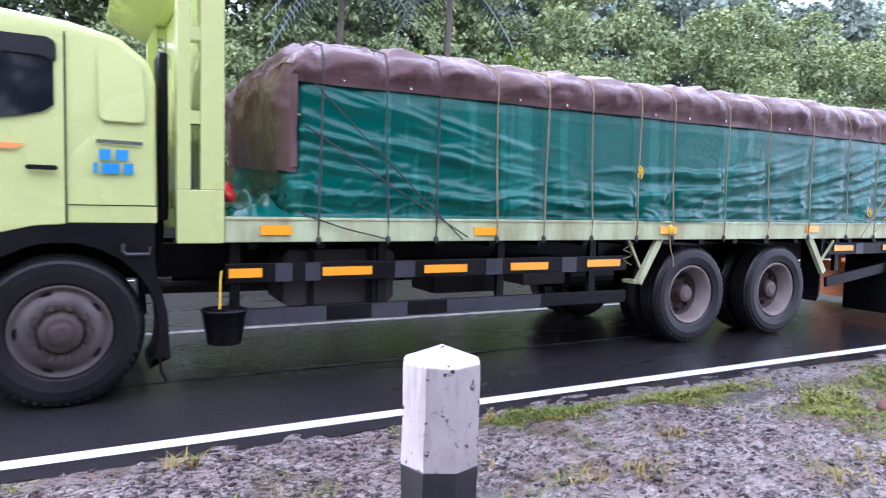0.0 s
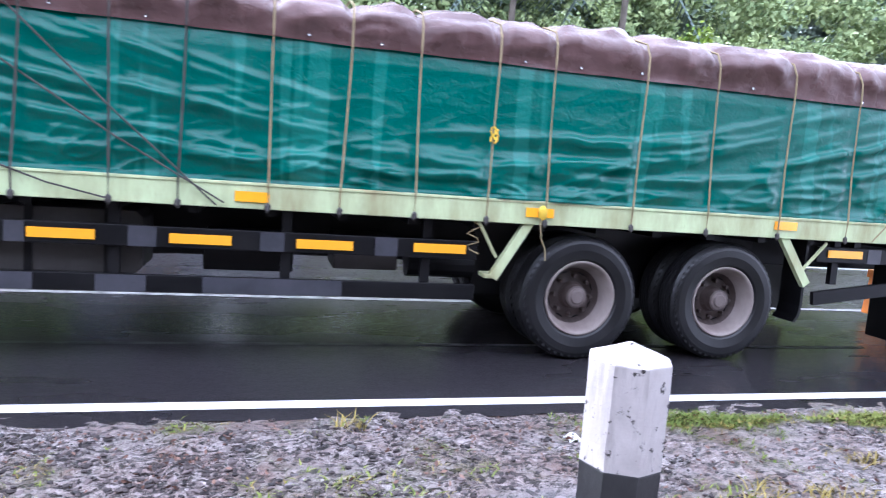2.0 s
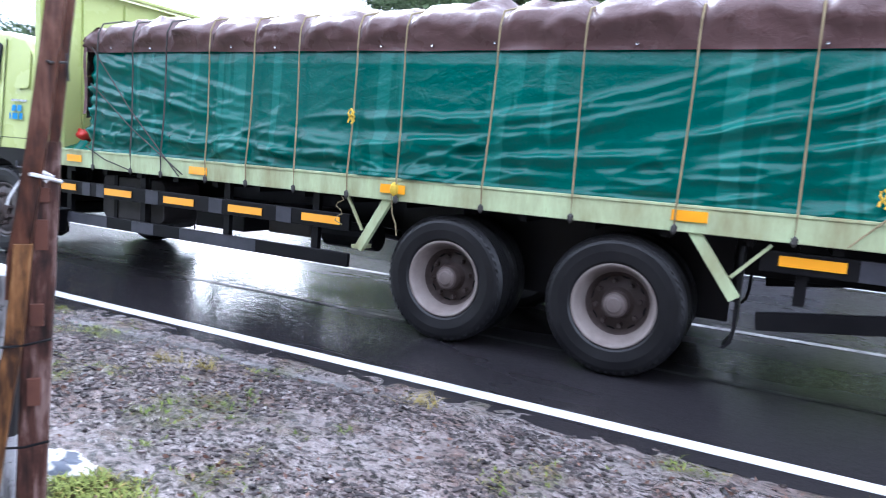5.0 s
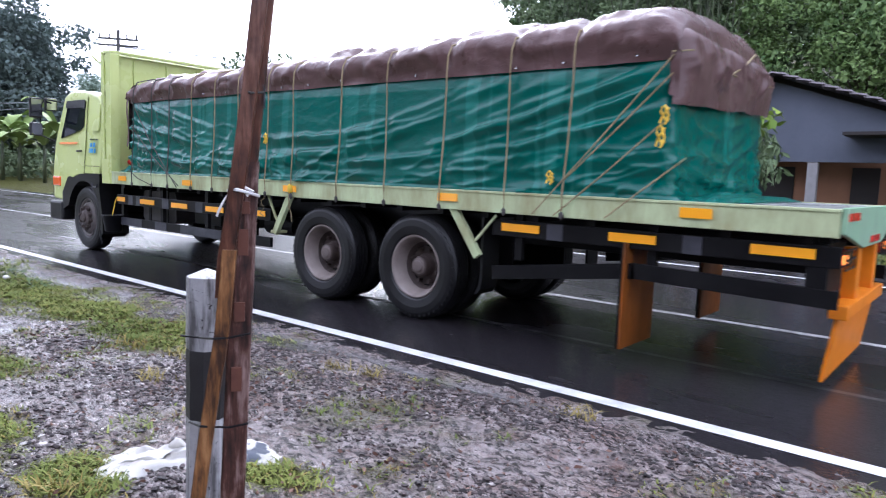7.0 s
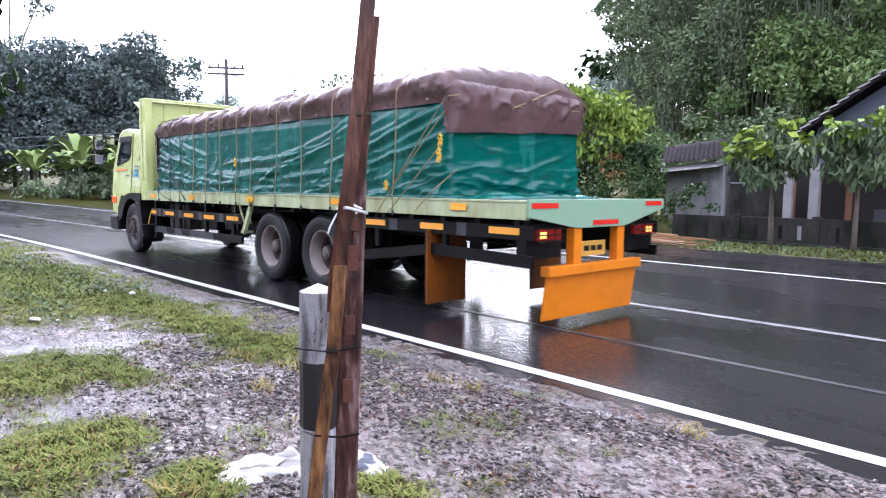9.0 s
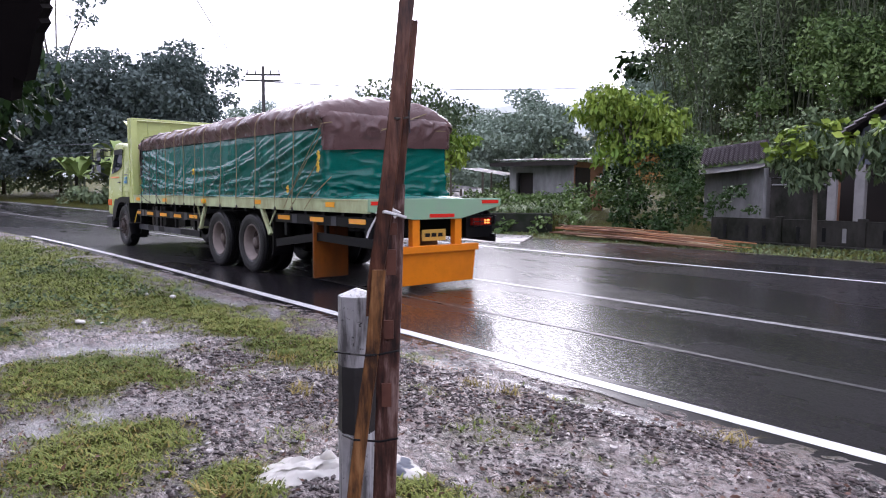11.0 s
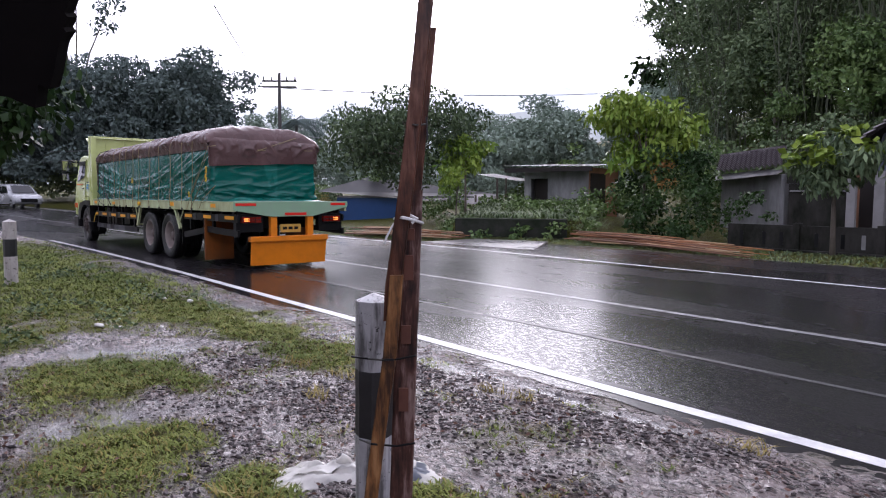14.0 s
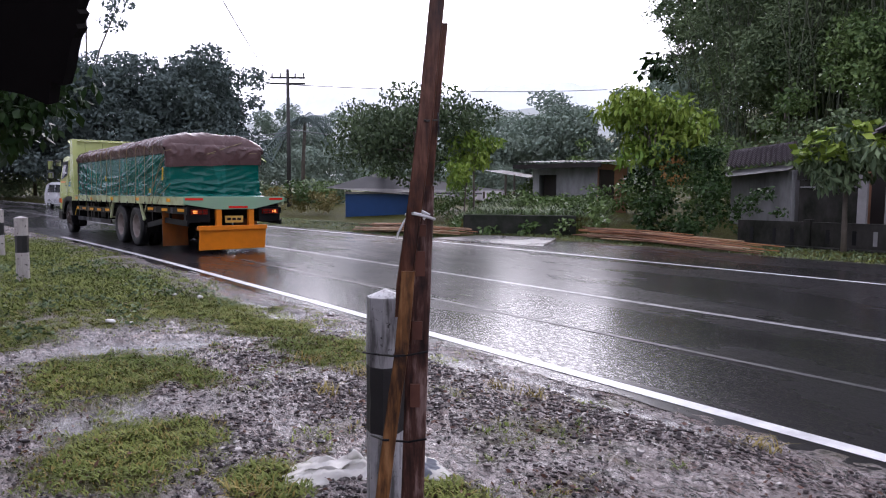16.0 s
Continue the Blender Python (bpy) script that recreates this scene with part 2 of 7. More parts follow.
# ---- mesh helpers ----
def mesh_from(name, bm, material, smooth=False):
    me = bpy.data.meshes.new(name)
    bm.to_mesh(me)
    bm.free()
    mats = material if isinstance(material, (list, tuple)) else [material]
    for m in mats:
        me.materials.append(m)
    if smooth:
        me.shade_smooth()
    return me


def part(name, bm, material, parent=None, label="", smooth=False, at=None):
    ob = new(name, mesh_from(name, bm, material, smooth))
    if parent:
        ob.parent = parent
    if at is not None:
        ob.matrix_basis = at
    if label:
        ob["label"] = label
    return ob


def raw_mesh(name, verts, faces, material, smooth=False):
    me = bpy.data.meshes.new(name)
    me.from_pydata(verts, [], faces)
    me.materials.append(material)
    if smooth:
        me.shade_smooth()
    return me


def box(bm, x0, x1, y0, y1, z0, z1, bevel=0.0, m=None):
    c = Matrix.Translation(((x0 + x1) / 2, (y0 + y1) / 2, (z0 + z1) / 2))
    r = bmesh.ops.create_cube(bm, size=1, matrix=c @ Matrix.Diagonal((x1 - x0, y1 - y0, z1 - z0, 1)))
    vs = r["verts"]
    if bevel:
        es = {e for v in vs for e in v.link_edges}
        out = bmesh.ops.bevel(bm, geom=list(es), offset=bevel, segments=2, affect="EDGES", profile=0.5)
        vs = list({v for f in out["faces"] for v in f.verts} | {v for v in vs if v.is_valid})
    if m is not None:
        bmesh.ops.transform(bm, matrix=m, verts=[v for v in vs if v.is_valid])
    return vs


def boxed(x0, x1, y0, y1, z0, z1, bevel=0.0):
    bm = bmesh.new()
    box(bm, x0, x1, y0, y1, z0, z1, bevel)
    return bm


def prism(bm, outline, y0, y1, bevel=0.0):
    """Outline in x and z, pushed out from y0 to y1."""
    f = bm.faces.new([bm.verts.new((x, y0, z)) for x, z in outline])
    r = bmesh.ops.extrude_face_region(bm, geom=[f])
    vs = [v for v in r["geom"] if isinstance(v, bmesh.types.BMVert)]
    bmesh.ops.translate(bm, verts=vs, vec=(0, y1 - y0, 0))
    bmesh.ops.recalc_face_normals(bm, faces=bm.faces)
    if bevel:
        bmesh.ops.bevel(bm, geom=list(bm.edges), offset=bevel, segments=2, affect="EDGES", profile=0.5)


def beam(bm, a, b, w, h=None, up=(0, 0, 1)):
    """A square bar from a to b."""
    a, b = Vector(a), Vector(b)
    d = b - a
    q = d.to_track_quat("X", "Z").to_matrix().to_4x4()
    bmesh.ops.create_cube(bm, size=1, matrix=Matrix.Translation((a + b) / 2) @ q @ Matrix.Diagonal((d.length, w, h or w, 1)))


def tube(bm, pts, r, sides=6, taper=1.0):
    """A round bar along points."""
    rings = []
    n = len(pts)
    for i, p in enumerate(pts):
        p = Vector(p)
        d = (Vector(pts[min(i + 1, n - 1)]) - Vector(pts[max(i - 1, 0)])).normalized()
        q = d.to_track_quat("Z", "Y")
        rr = r * (1 + (taper - 1) * i / max(1, n - 1))
        rings.append([bm.verts.new(p + q @ Vector((rr * math.cos(k * 2 * math.pi / sides), rr * math.sin(k * 2 * math.pi / sides), 0))) for k in range(sides)])
    for a, b in zip(rings, rings[1:]):
        for k in range(sides):
            bm.faces.new((a[k], a[(k + 1) % sides], b[(k + 1) % sides], b[k]))
    bm.faces.new(rings[0][::-1])
    bm.faces.new(rings[-1])


def lathe(bm, profile, seg=40, axis="Y"):
    """Turns (radius, offset) pairs about the y axis."""
    rings = []
    for r, o in profile:
        rings.append([bm.verts.new((r * math.cos(a), o, r * math.sin(a))) for a in (k * 2 * math.pi / seg for k in range(seg))])
    for a, b in zip(rings, rings[1:]):
        for k in range(seg):
            bm.faces.new((a[k], b[k], b[(k + 1) % seg], a[(k + 1) % seg]))


def empty(name, label="", category="", group="", kind="", at=None):
    ob = new(name)
    ob.empty_display_size = 0.2
    if at is not None:
        ob.matrix_basis = at
    return tagged(ob, label, category, group, kind)


# ---- ground, road, lines ----
def bend(x):
    """How far the road swings to the near side as it runs away."""
    if x > -12:
        return 0.0
    return -0.0025 * (x + 12) ** 2 if x > -60 else max(-20.0, -5.76 + 0.24 * (x + 60))


def rise(x):
    if x > -20:
        return 0.0
    return 0.0005 * (x + 20) ** 2 if x > -40 else 0.2 - 0.02 * (x + 40)


NEAR, FAR = 3.78, 12.75


def far_edge(x):
    """The asphalt widens on the far side before the houses."""
    f = max(0.0, min(1.0, (x + 19) / 6))
    return FAR + 2.75 * f * f * (3 - 2 * f)


def bank(x, y):
    """Raised bed behind the low retaining wall."""
    d = (x + 17.4) * -0.648 + (y - 14.6) * 0.761
    s = (x + 17.4) * 0.761 + (y - 14.6) * 0.648
    f = max(0.0, min(1.0, (d - 0.15) / 0.4)) * max(0.0, min(1.0, (s + 1.2) / 1.2)) * max(0.0, min(1.0, (5.2 - s) / 1.4))
    return 0.6 * f * max(0.0, min(1.0, (12 - d) / 4))


def edge_wave(x):
    return 0.10 * noise.noise((x * 0.55, 3.1, 0)) + 0.05 * noise.noise((x * 2.3, 7.7, 0))


def strip_x():
    xs = [60, 45, 35, 28, 22, 18]
    x = 15.0
    while x > -24:
        xs.append(x)
        x -= 0.036 if 5.5 > x > -7.5 else 0.3
    return xs + [-26, -29, -33, -37, -42, -48, -55, -63, -72, -85, -100, -130, -170, -230]


def road_strip(name, y0, y1, lift, material, wave=False, x_from=99, x_to=-999):
    bm = bmesh.new()
    prev = None
    for x in [v for v in strip_x() if x_to <= v <= x_from]:
        b, z = bend(x), rise(x) + lift
        w0, w1 = (edge_wave(x), edge_wave(x + 31)) if wave else (0, 0)
        w1 += far_edge(x) - FAR if wave else 0
        row = [bm.verts.new((x, y0 + b + w0 + (y1 + w1 - y0 - w0) * k / 4, z)) for k in range(5)]
        if prev:
            for k in range(4):
                bm.faces.new((prev[k], prev[k + 1], row[k + 1], row[k]))
        prev = row
    bmesh.ops.recalc_face_normals(bm, faces=bm.faces)
    return part(name, bm, material, smooth=True)


road = tagged(road_strip("road", NEAR, FAR, 0.0, M["asphalt"], True), "wet dark asphalt country road that bends away", "road", kind="structure")
tagged(road_strip("edge_line_near", 3.97, 4.10, 0.004, M["line"], x_to=-24), "solid white edge line on wet asphalt", "road marking", kind="structure")
tagged(road_strip("centre_line", 7.33, 7.45, 0.004, M["centre_paint"], x_to=-60), "white centre line on wet asphalt", "road marking", kind="structure")
tagged(road_strip("edge_line_far", 12.02, 12.14, 0.004, M["line"], x_to=-70), "white edge line along the far verge", "road marking", kind="structure")
tagged(road_strip("worn_line", 5.41, 5.48, 0.004, M["old_line"], x_to=-14, x_from=6), "faint worn line between the wheel tracks", "road marking", kind="structure")


PUDDLES = [(-6.3, 1.55, 0.6, 0.85), (-4.45, 0.85, 0.4, 0.7), (-8.2, 3.25, 2.4, 0.28), (-5.0, 3.45, 1.6, 0.2), (-3.0, 3.6, 1.5, 0.14), (-7.6, 0.6, 0.8, 0.5), (-12, 3.5, 3, 0.2), (4.6, 3.35, 1.2, 0.2), (1.5, 2.6, 0.5, 0.25)]


def wetness(x, y):
    best = max(1.0 - math.hypot((x - cx) / rx, (y - cy) / ry) for cx, cy, rx, ry in PUDDLES)
    best += 0.5 * noise.noise((x * 2.2, y * 2.2, 31)) + 0.3 * noise.noise((x * 6, y * 6, 32))
    return max(0.0, min(1.0, best * 1.8))


def ground_height(x, y):
    b, r = bend(x), rise(x)
    yy = y - b
    if yy < NEAR + 0.35:
        d = max(0.0, NEAR + 0.2 - yy)
        h = -0.03 + min(0.05, d * 0.10)
        w = wetness(x, y)
        h += 0.02 * noise.noise((x * 0.8, y * 0.8, 0)) - 0.02 * w + (1 - w) * (0.016 * noise.noise((x * 3, y * 3, 4)) + 0.034 * abs(noise.noise((x * 5.5, y * 5.5, 2))) + 0.016 * noise.noise((x * 12, y * 12, 5)) + 0.02 * max(0.0, 0.5 - abs(noise.noise((x * 8, y * 8, 6))) * 2.2) + 0.007 * noise.noise((x * 27, y * 27, 8)))
        h *= min(1.0, d / 0.35) if d < 0.35 else 1.0
        return r + h - (0.03 if d < 0.05 else 0)
    if yy < far_edge(x) - 0.3:
        return r - 0.25
    d = yy - far_edge(x)
    h = -0.03 + min(0.12, max(0, d) * 0.06) + 0.03 * noise.noise((x * 0.7, y * 0.7, 9))
    hill = max(0.0, yy - FAR - (11 if x > -14 else 11 + (-14 - x) * 0.9))
    h += min(12.0, 0.33 * hill) + (0.4 if hill else 0) * noise.noise((x * 0.15, y * 0.15, 1))
    if yy - FAR > 5:
        h += min(0.45, (yy - FAR - 5) * 0.1)
    return r + h + bank(x, y)


def make_ground():
    xs = [-600, -400, -260] + strip_x()[::-1] + [90, 200, 500]
    ys = [-400, -150, -60, -25, -12, -7] + [-5 + 0.25 * k for k in range(20)] + [0.034 * k for k in range(126)] + [4.6, 5.5, 8, 11, 12]
    ys += [12.6 + 0.3 * k for k in range(16)] + [18 + k for k in range(10)] + [30, 34, 40, 48, 60, 80, 110, 160, 300, 600]
    verts, faces = [], []
    for x in xs:
        for y in ys:
            yb = y + (bend(x) if -60 < y < 60 else 0)
            verts.append((x, yb, ground_height(x, yb)))
    n = len(ys)
    for i in range(len(xs) - 1):
        for j in range(n - 1):
            a = i * n + j
            faces.append((a, a + n, a + n + 1, a + 1))
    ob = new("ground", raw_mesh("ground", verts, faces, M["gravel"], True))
    pool = ob.data.attributes.new("pool", "FLOAT", "POINT")
    pool.data.foreach_set("value", [wetness(v[0], v[1]) if -30 < v[0] < 12 and -2 < v[1] < 4 else 0.0 for v in verts])
    turf = ob.data.attributes.new("turf", "FLOAT", "POINT")
    turf.data.foreach_set("value", [1.0 if v[1] - bend(v[0]) > far_edge(v[0]) + 0.1 else (grass_amount(v[0], v[1]) if v[0] > -30 else 1.0) for v in verts])
    return tagged(ob, "muddy wet gravel verge with puddles and soil", "ground", kind="structure")



# ---- the truck: x runs to its rear, y from its near side to its far side, z up; x = 0 at the first rear axle ----
WIDE = 2.43
M["lit_bulb"] = mat("lit_amber_lamp", (0.9, 0.2, 0.04), 0.3)
M["lit_bulb"].node_tree.nodes["Principled BSDF"].inputs["Emission Color"].default_value = (1, 0.3, 0.06, 1)
M["lit_bulb"].node_tree.nodes["Principled BSDF"].inputs["Emission Strength"].default_value = 1.6
M["front_rim"] = worn("dark_rusty_rim", (0.11, 0.095, 0.09), (0.04, 0.03, 0.025), 0.5, 0.7, 9)
truck = empty("cargo_truck", "lime green flatbed truck driving away on a wet road", "truck")


def wheel(name, x, y, dual, far_side):
    """A wheel whose outer face looks to -y (near) or +y (far)."""
    w = empty(name)
    w.parent = truck
    w.location = (x, y, 0.515)
    s = -1 if not far_side else 1
    offs = (0.0, 0.33) if dual else (0.0,)
    for o in offs:
        bm = bmesh.new()
        tread = [(0.30, 0.045), (0.33, 0.015), (0.40, 0.0), (0.455, 0.004), (0.475, 0.012), (0.495, 0.03), (0.512, 0.05), (0.515, 0.062)]
        for k in range(4):
            c = 0.075 + k * 0.038
            tread += [(0.515, c), (0.500, c + 0.004), (0.500, c + 0.010), (0.515, c + 0.014)]
        tread += [(0.515, 0.215), (0.50, 0.24), (0.46, 0.262), (0.40, 0.27), (0.33, 0.255), (0.30, 0.225)]
        lathe(bm, [(r, -s * (p + o)) for r, p in tread], 48)
        for k in range(48):
            a = 2 * math.pi * (k + 0.5) / 48
            m = Matrix.Rotation(a, 4, "Y")
            box(bm, 0.455, 0.493, -s * (o + 0.028) - 0.014, -s * (o + 0.028) + 0.014, -0.012, 0.012, 0, m)
        bmesh.ops.recalc_face_normals(bm, faces=bm.faces)
        part("tyre", bm, M["rubber"], w, smooth=False)
    bm = bmesh.new()
    if dual:
        prof = [(0.305, 0.05), (0.312, 0.028), (0.30, 0.022), (0.285, 0.035), (0.272, 0.06), (0.252, 0.13), (0.235, 0.17)]
        hubp = [(0.0001, 0.08), (0.07, 0.082), (0.092, 0.09), (0.098, 0.11), (0.1, 0.16), (0.12, 0.2), (0.2, 0.225), (0.236, 0.172)]
    else:
        prof = [(0.305, 0.05), (0.312, 0.028), (0.30, 0.022), (0.285, 0.035), (0.275, 0.05), (0.255, 0.045), (0.235, 0.02), (0.21, 0.012), (0.15, 0.014), (0.14, 0.03)]
        hubp = [(0.145, 0.03), (0.13, -0.02), (0.10, -0.035), (0.075, -0.037), (0.07, -0.06), (0.045, -0.068), (0.0001, -0.07)]
    lathe(bm, [(r, -s * p) for r, p in prof], 40)
    bmesh.ops.recalc_face_normals(bm, faces=bm.faces)
    part("rim", bm, M["rim"] if dual else M["front_rim"], w, "dusty grey steel rim", True)
    bm = bmesh.new()
    lathe(bm, [(r, -s * p) for r, p in hubp], 24)
    bmesh.ops.recalc_face_normals(bm, faces=bm.faces)
    hub = part("hub", bm, M["hub"], w, "rusty wheel hub")
    if dual:
        bm = bmesh.new()
        lathe(bm, [(r, -s * p) for r, p in ((0.0001, 0.066), (0.05, 0.068), (0.058, 0.074), (0.062, 0.08), (0.08, 0.084), (0.083, 0.1))], 16)
        bmesh.ops.recalc_face_normals(bm, faces=bm.faces)
        part("hub_cap", bm, M["hub_cap"], hub, "dusty hub cap")
    nuts, nr, no = (8, 0.165, 0.20) if dual else (10, 0.175, 0.012)
    bm = bmesh.new()
    bmesh.ops.create_cone(bm, cap_ends=True, segments=6, radius1=0.021 if dual else 0.03, radius2=0.017 if dual else 0.022, depth=0.05 if dual else 0.08, matrix=Matrix.Rotation(math.pi / 2, 4, "X"))
    nut = mesh_from("nut", bm, M["hub"])
    for k in range(nuts):
        a = 2 * math.pi * k / nuts
        ob = new("wheel_nut", nut)
        ob.parent = hub
        ob.location = (nr * math.cos(a), -s * (no - 0.02), nr * math.sin(a))
    # Flat black discs paint the dark of the hand holes onto the wheel.
    bm = bmesh.new()
    bmesh.ops.create_cone(bm, cap_ends=True, segments=12, radius1=0.022, radius2=0.022, depth=0.006, matrix=Matrix.Rotation(math.pi / 2, 4, "X") @ Matrix.Diagonal((1.7, 0.75, 1, 1)))
    hole = mesh_from("hand_hole", bm, M["black"])
    holes, hr, ho = (8, 0.205, 0.221) if dual else (5, 0.262, 0.043)
    for k in range(holes):
        a = 2 * math.pi * (k + 0.5) / holes
        ob = new("hand_hole", hole)
        ob.parent = hub
        ob.location = (hr * math.cos(a), -s * ho, hr * math.sin(a))
        ob.rotation_euler = (0, math.pi / 2 - a, 0)
    return w


WHEELS = [wheel("front_wheel", -5.81, 0.06, False, False), wheel("front_wheel", -5.81, WIDE - 0.06, False, True)]
for ax in (0.0, 1.37):
    WHEELS.append(wheel("rear_wheel", ax, 0.06, True, False))
    WHEELS.append(wheel("rear_wheel", ax, WIDE - 0.06, True, True))


def build_bed():
    # deck and side beams
    part("deck", boxed(-4.8, 4.95, 0.06, WIDE - 0.06, 1.225, 1.285), worn("wet_steel_deck", (0.3, 0.32, 0.31), (0.12, 0.1, 0.08), 0.22, 0.6, 4), truck, "wet grey steel deck")
    for y0, y1 in ((0.0, 0.058), (WIDE - 0.058, WIDE)):
        bm = bmesh.new()
        box(bm, -4.78, 4.985, y0, y1, 1.105, 1.275, 0.006)
        out = -0.008 if y0 == 0 else 0
        box(bm, -4.78, 4.985, y0 + out, y1 + (0.008 if not out else 0), 1.268, 1.29, 0.004)
        part("side_beam", bm, M["lime_pale"], truck, "pale green side beam with rust stains")
    # tail panel: full width above, narrower below
    bm = bmesh.new()
    f = [(0, 1.30), (WIDE, 1.30), (WIDE, 1.19), (1.62, 1.01), (0.74, 1.01), (0, 1.13)]
    vs = [bm.verts.new((4.99, y, z)) for y, z in f]
    fc = bm.faces.new(vs)
    r = bmesh.ops.extrude_face_region(bm, geom=[fc])
    bmesh.ops.translate(bm, verts=[v for v in r["geom"] if isinstance(v, bmesh.types.BMVert)], vec=(0.035, 0, 0))
    bmesh.ops.recalc_face_normals(bm, faces=bm.faces)
    bmesh.ops.bevel(bm, geom=list(bm.edges), offset=0.005, segments=1, affect="EDGES")
    part("tail_panel", bm, worn("mint_green_paint", (0.25, 0.43, 0.26), (0.3, 0.33, 0.28), 0.4, 0.5, 5), truck, "mint green tail panel with chipped paint")
    for y0, y1, z0, z1 in ((0.03, 0.43, 1.215, 1.265), (2.03, 2.37, 1.225, 1.275), (1.02, 1.48, 1.035, 1.085)):
        part("red_reflector", boxed(5.026, 5.032, y0, y1, z0, z1), M["red_reflector"], truck, "red reflective strip")
    # chassis rails and cross bearers
    for y in (0.78, 1.57):
        part("chassis_rail", boxed(-6.6, 4.9, y, y + 0.09, 0.78, 1.05, 0.01), M["black"], truck)
    for k in range(19):
        x = -4.6 + k * 0.52
        part("bearer", boxed(x, x + 0.07, 0.08, WIDE - 0.08, 1.052, 1.222), M["black"], truck)
    # axles
    for x in (-5.81, 0, 1.37):
        bm = bmesh.new()
        tube(bm, [(x, 0.35, 0.515), (x, WIDE - 0.35, 0.515)], 0.085, 10)
        if x >= 0:
            bmesh.ops.create_uvsphere(bm, u_segments=14, v_segments=8, radius=0.24, matrix=Matrix.Translation((x, WIDE / 2, 0.53)))
        part("axle", bm, M["black"], truck)
    for y in (0.74, 1.6):
        bm = bmesh.new()
        for k in range(5):
            box(bm, -0.45 + k * 0.1, 1.82 - k * 0.1, y, y + 0.09, 0.70 - k * 0.022, 0.718 - k * 0.022)
        part("leaf_spring", bm, M["black"], truck)
    # side guards, near and far
    for side in (0, 1):
        fy = lambda a, b: (a, b) if side == 0 else (WIDE - b, WIDE - a)
        y0, y1 = fy(0.075, 0.115)
        for x0, x1, z0, z1, lift in ((-4.76, -0.92, 0.80, 0.945, 0.0), (2.28, 5.0, 0.905, 1.045, 0.0)):
            part("upper_guard_rail", boxed(x0, x1, y0, y1, z0, z1, 0.006), M["black"], truck, "black side rail with grey bands")
        part("lower_guard_rail", boxed(-4.76, -0.92, y0, y1, 0.485, 0.605, 0.006), M["black"], truck, "lower side rail in grey and black bands")
        bm = bmesh.new()
        beam(bm, (2.3, (y0 + y1) / 2, 0.57), (3.62, (y0 + y1) / 2, 0.735), 0.04, 0.12)
        beam(bm, (3.60, (y0 + y1) / 2, 0.735), (5.0, (y0 + y1) / 2, 0.70), 0.04, 0.12)
        part("lower_guard_rail", bm, M["black"], truck, "bent lower side rail behind the wheels")
        by0, by1 = fy(0.070, 0.12)
        for x0, x1 in ((-4.4, -4.27), (-4.17, -4.05), (-3.42, -3.24), (-2.55, -2.38), (-1.72, -1.55)):
            part("painted_band", boxed(x0, x1, by0, by1, 0.803, 0.942), M["guard_grey"], truck)
        for x0, x1 in ((-4.757, -4.0), (-3.62, -3.3), (-2.93, -1.95)):
            part("painted_band", boxed(x0, x1, by0, by1, 0.488, 0.602), M["guard_grey"], truck)
        for x0, x1 in ((2.84, 2.99), (3.98, 4.12)):
            part("painted_band", boxed(x0, x1, by0, by1, 0.908, 1.042), M["guard_grey"], truck)
        ry0, ry1 = fy(0.062, 0.069)
        half = 0.205
        for x, z, h in ((-4.62, 0.875, 0.12), (-3.83, 0.872, half), (-2.95, 0.868, half), (-2.09, 0.868, half), (-1.22, 0.879, half), (2.58, 0.985, 0.19), (3.59, 0.985, 0.19), (4.65, 0.99, 0.2)):
            part("orange_reflector", boxed(x - h, x + h, ry0, ry1, z - 0.034, z + 0.034), M["orange_reflector"], truck, "orange reflective strip")
        for x, z in ((-4.415, 1.195), (-2.616, 1.19), (-0.461, 1.2), (1.828, 1.215), (4.087, 1.21)):
            qy0, qy1 = fy(-0.016, -0.009)
            part("orange_reflector", boxed(x - 0.115, x + 0.115, qy0, qy1, z - 0.036, z + 0.036), M["orange_reflector"], truck, "orange reflective strip")
        for x in (-4.72, -3.55, -2.4, -1.35):
            hy0, hy1 = fy(0.12, 0.17)
            part("guard_hanger", boxed(x, x + 0.07, hy0, hy1, 0.49, 1.1), M["black"], truck)
        for x in (2.5, 3.7, 4.85):
            hy0, hy1 = fy(0.12, 0.17)
            part("guard_hanger", boxed(x, x + 0.07, hy0, hy1, 0.70, 1.1), M["black"], truck)
        # braces before and behind the rear wheels
        yb = 0.05 if side == 0 else WIDE - 0.05
        for name, a, b, w in (("brace", (-0.52, yb, 1.12), (-0.79, yb, 0.67), 0.075), ("brace", (1.86, yb, 1.12), (2.16, yb, 0.70), 0.075)):
            bm = bmesh.new()
            beam(bm, a, b, 0.05, w)
            part(name, bm, M["lime_pale"], truck, "pale green diagonal brace")
        for a, b in (((-0.93, yb, 1.1), (-0.77, yb, 0.83)), ((2.34, yb, 1.08), (2.12, yb, 0.84))):
            bm = bmesh.new()
            beam(bm, a, b, 0.02, 0.022)
            part("brace_rod", bm, M["lime_pale"], truck)
        if side == 0:
            part("wedge_plate", boxed(-0.86, -0.76, 0.03, 0.2, 0.665, 0.7, 0.006), M["lime_pale"], truck)
        # Added black panel that shuts out light between the rear wheels; no known part.
        iy0, iy1 = fy(0.70, 0.715)
        part("inner_mudguard", boxed(-0.75, 2.1, iy0, iy1, 0.42, 1.05), M["black_plastic"], truck, "black panel added to keep the gap between the wheels dark")
        my0, my1 = fy(0.08, 0.34)
        bm = bmesh.new()
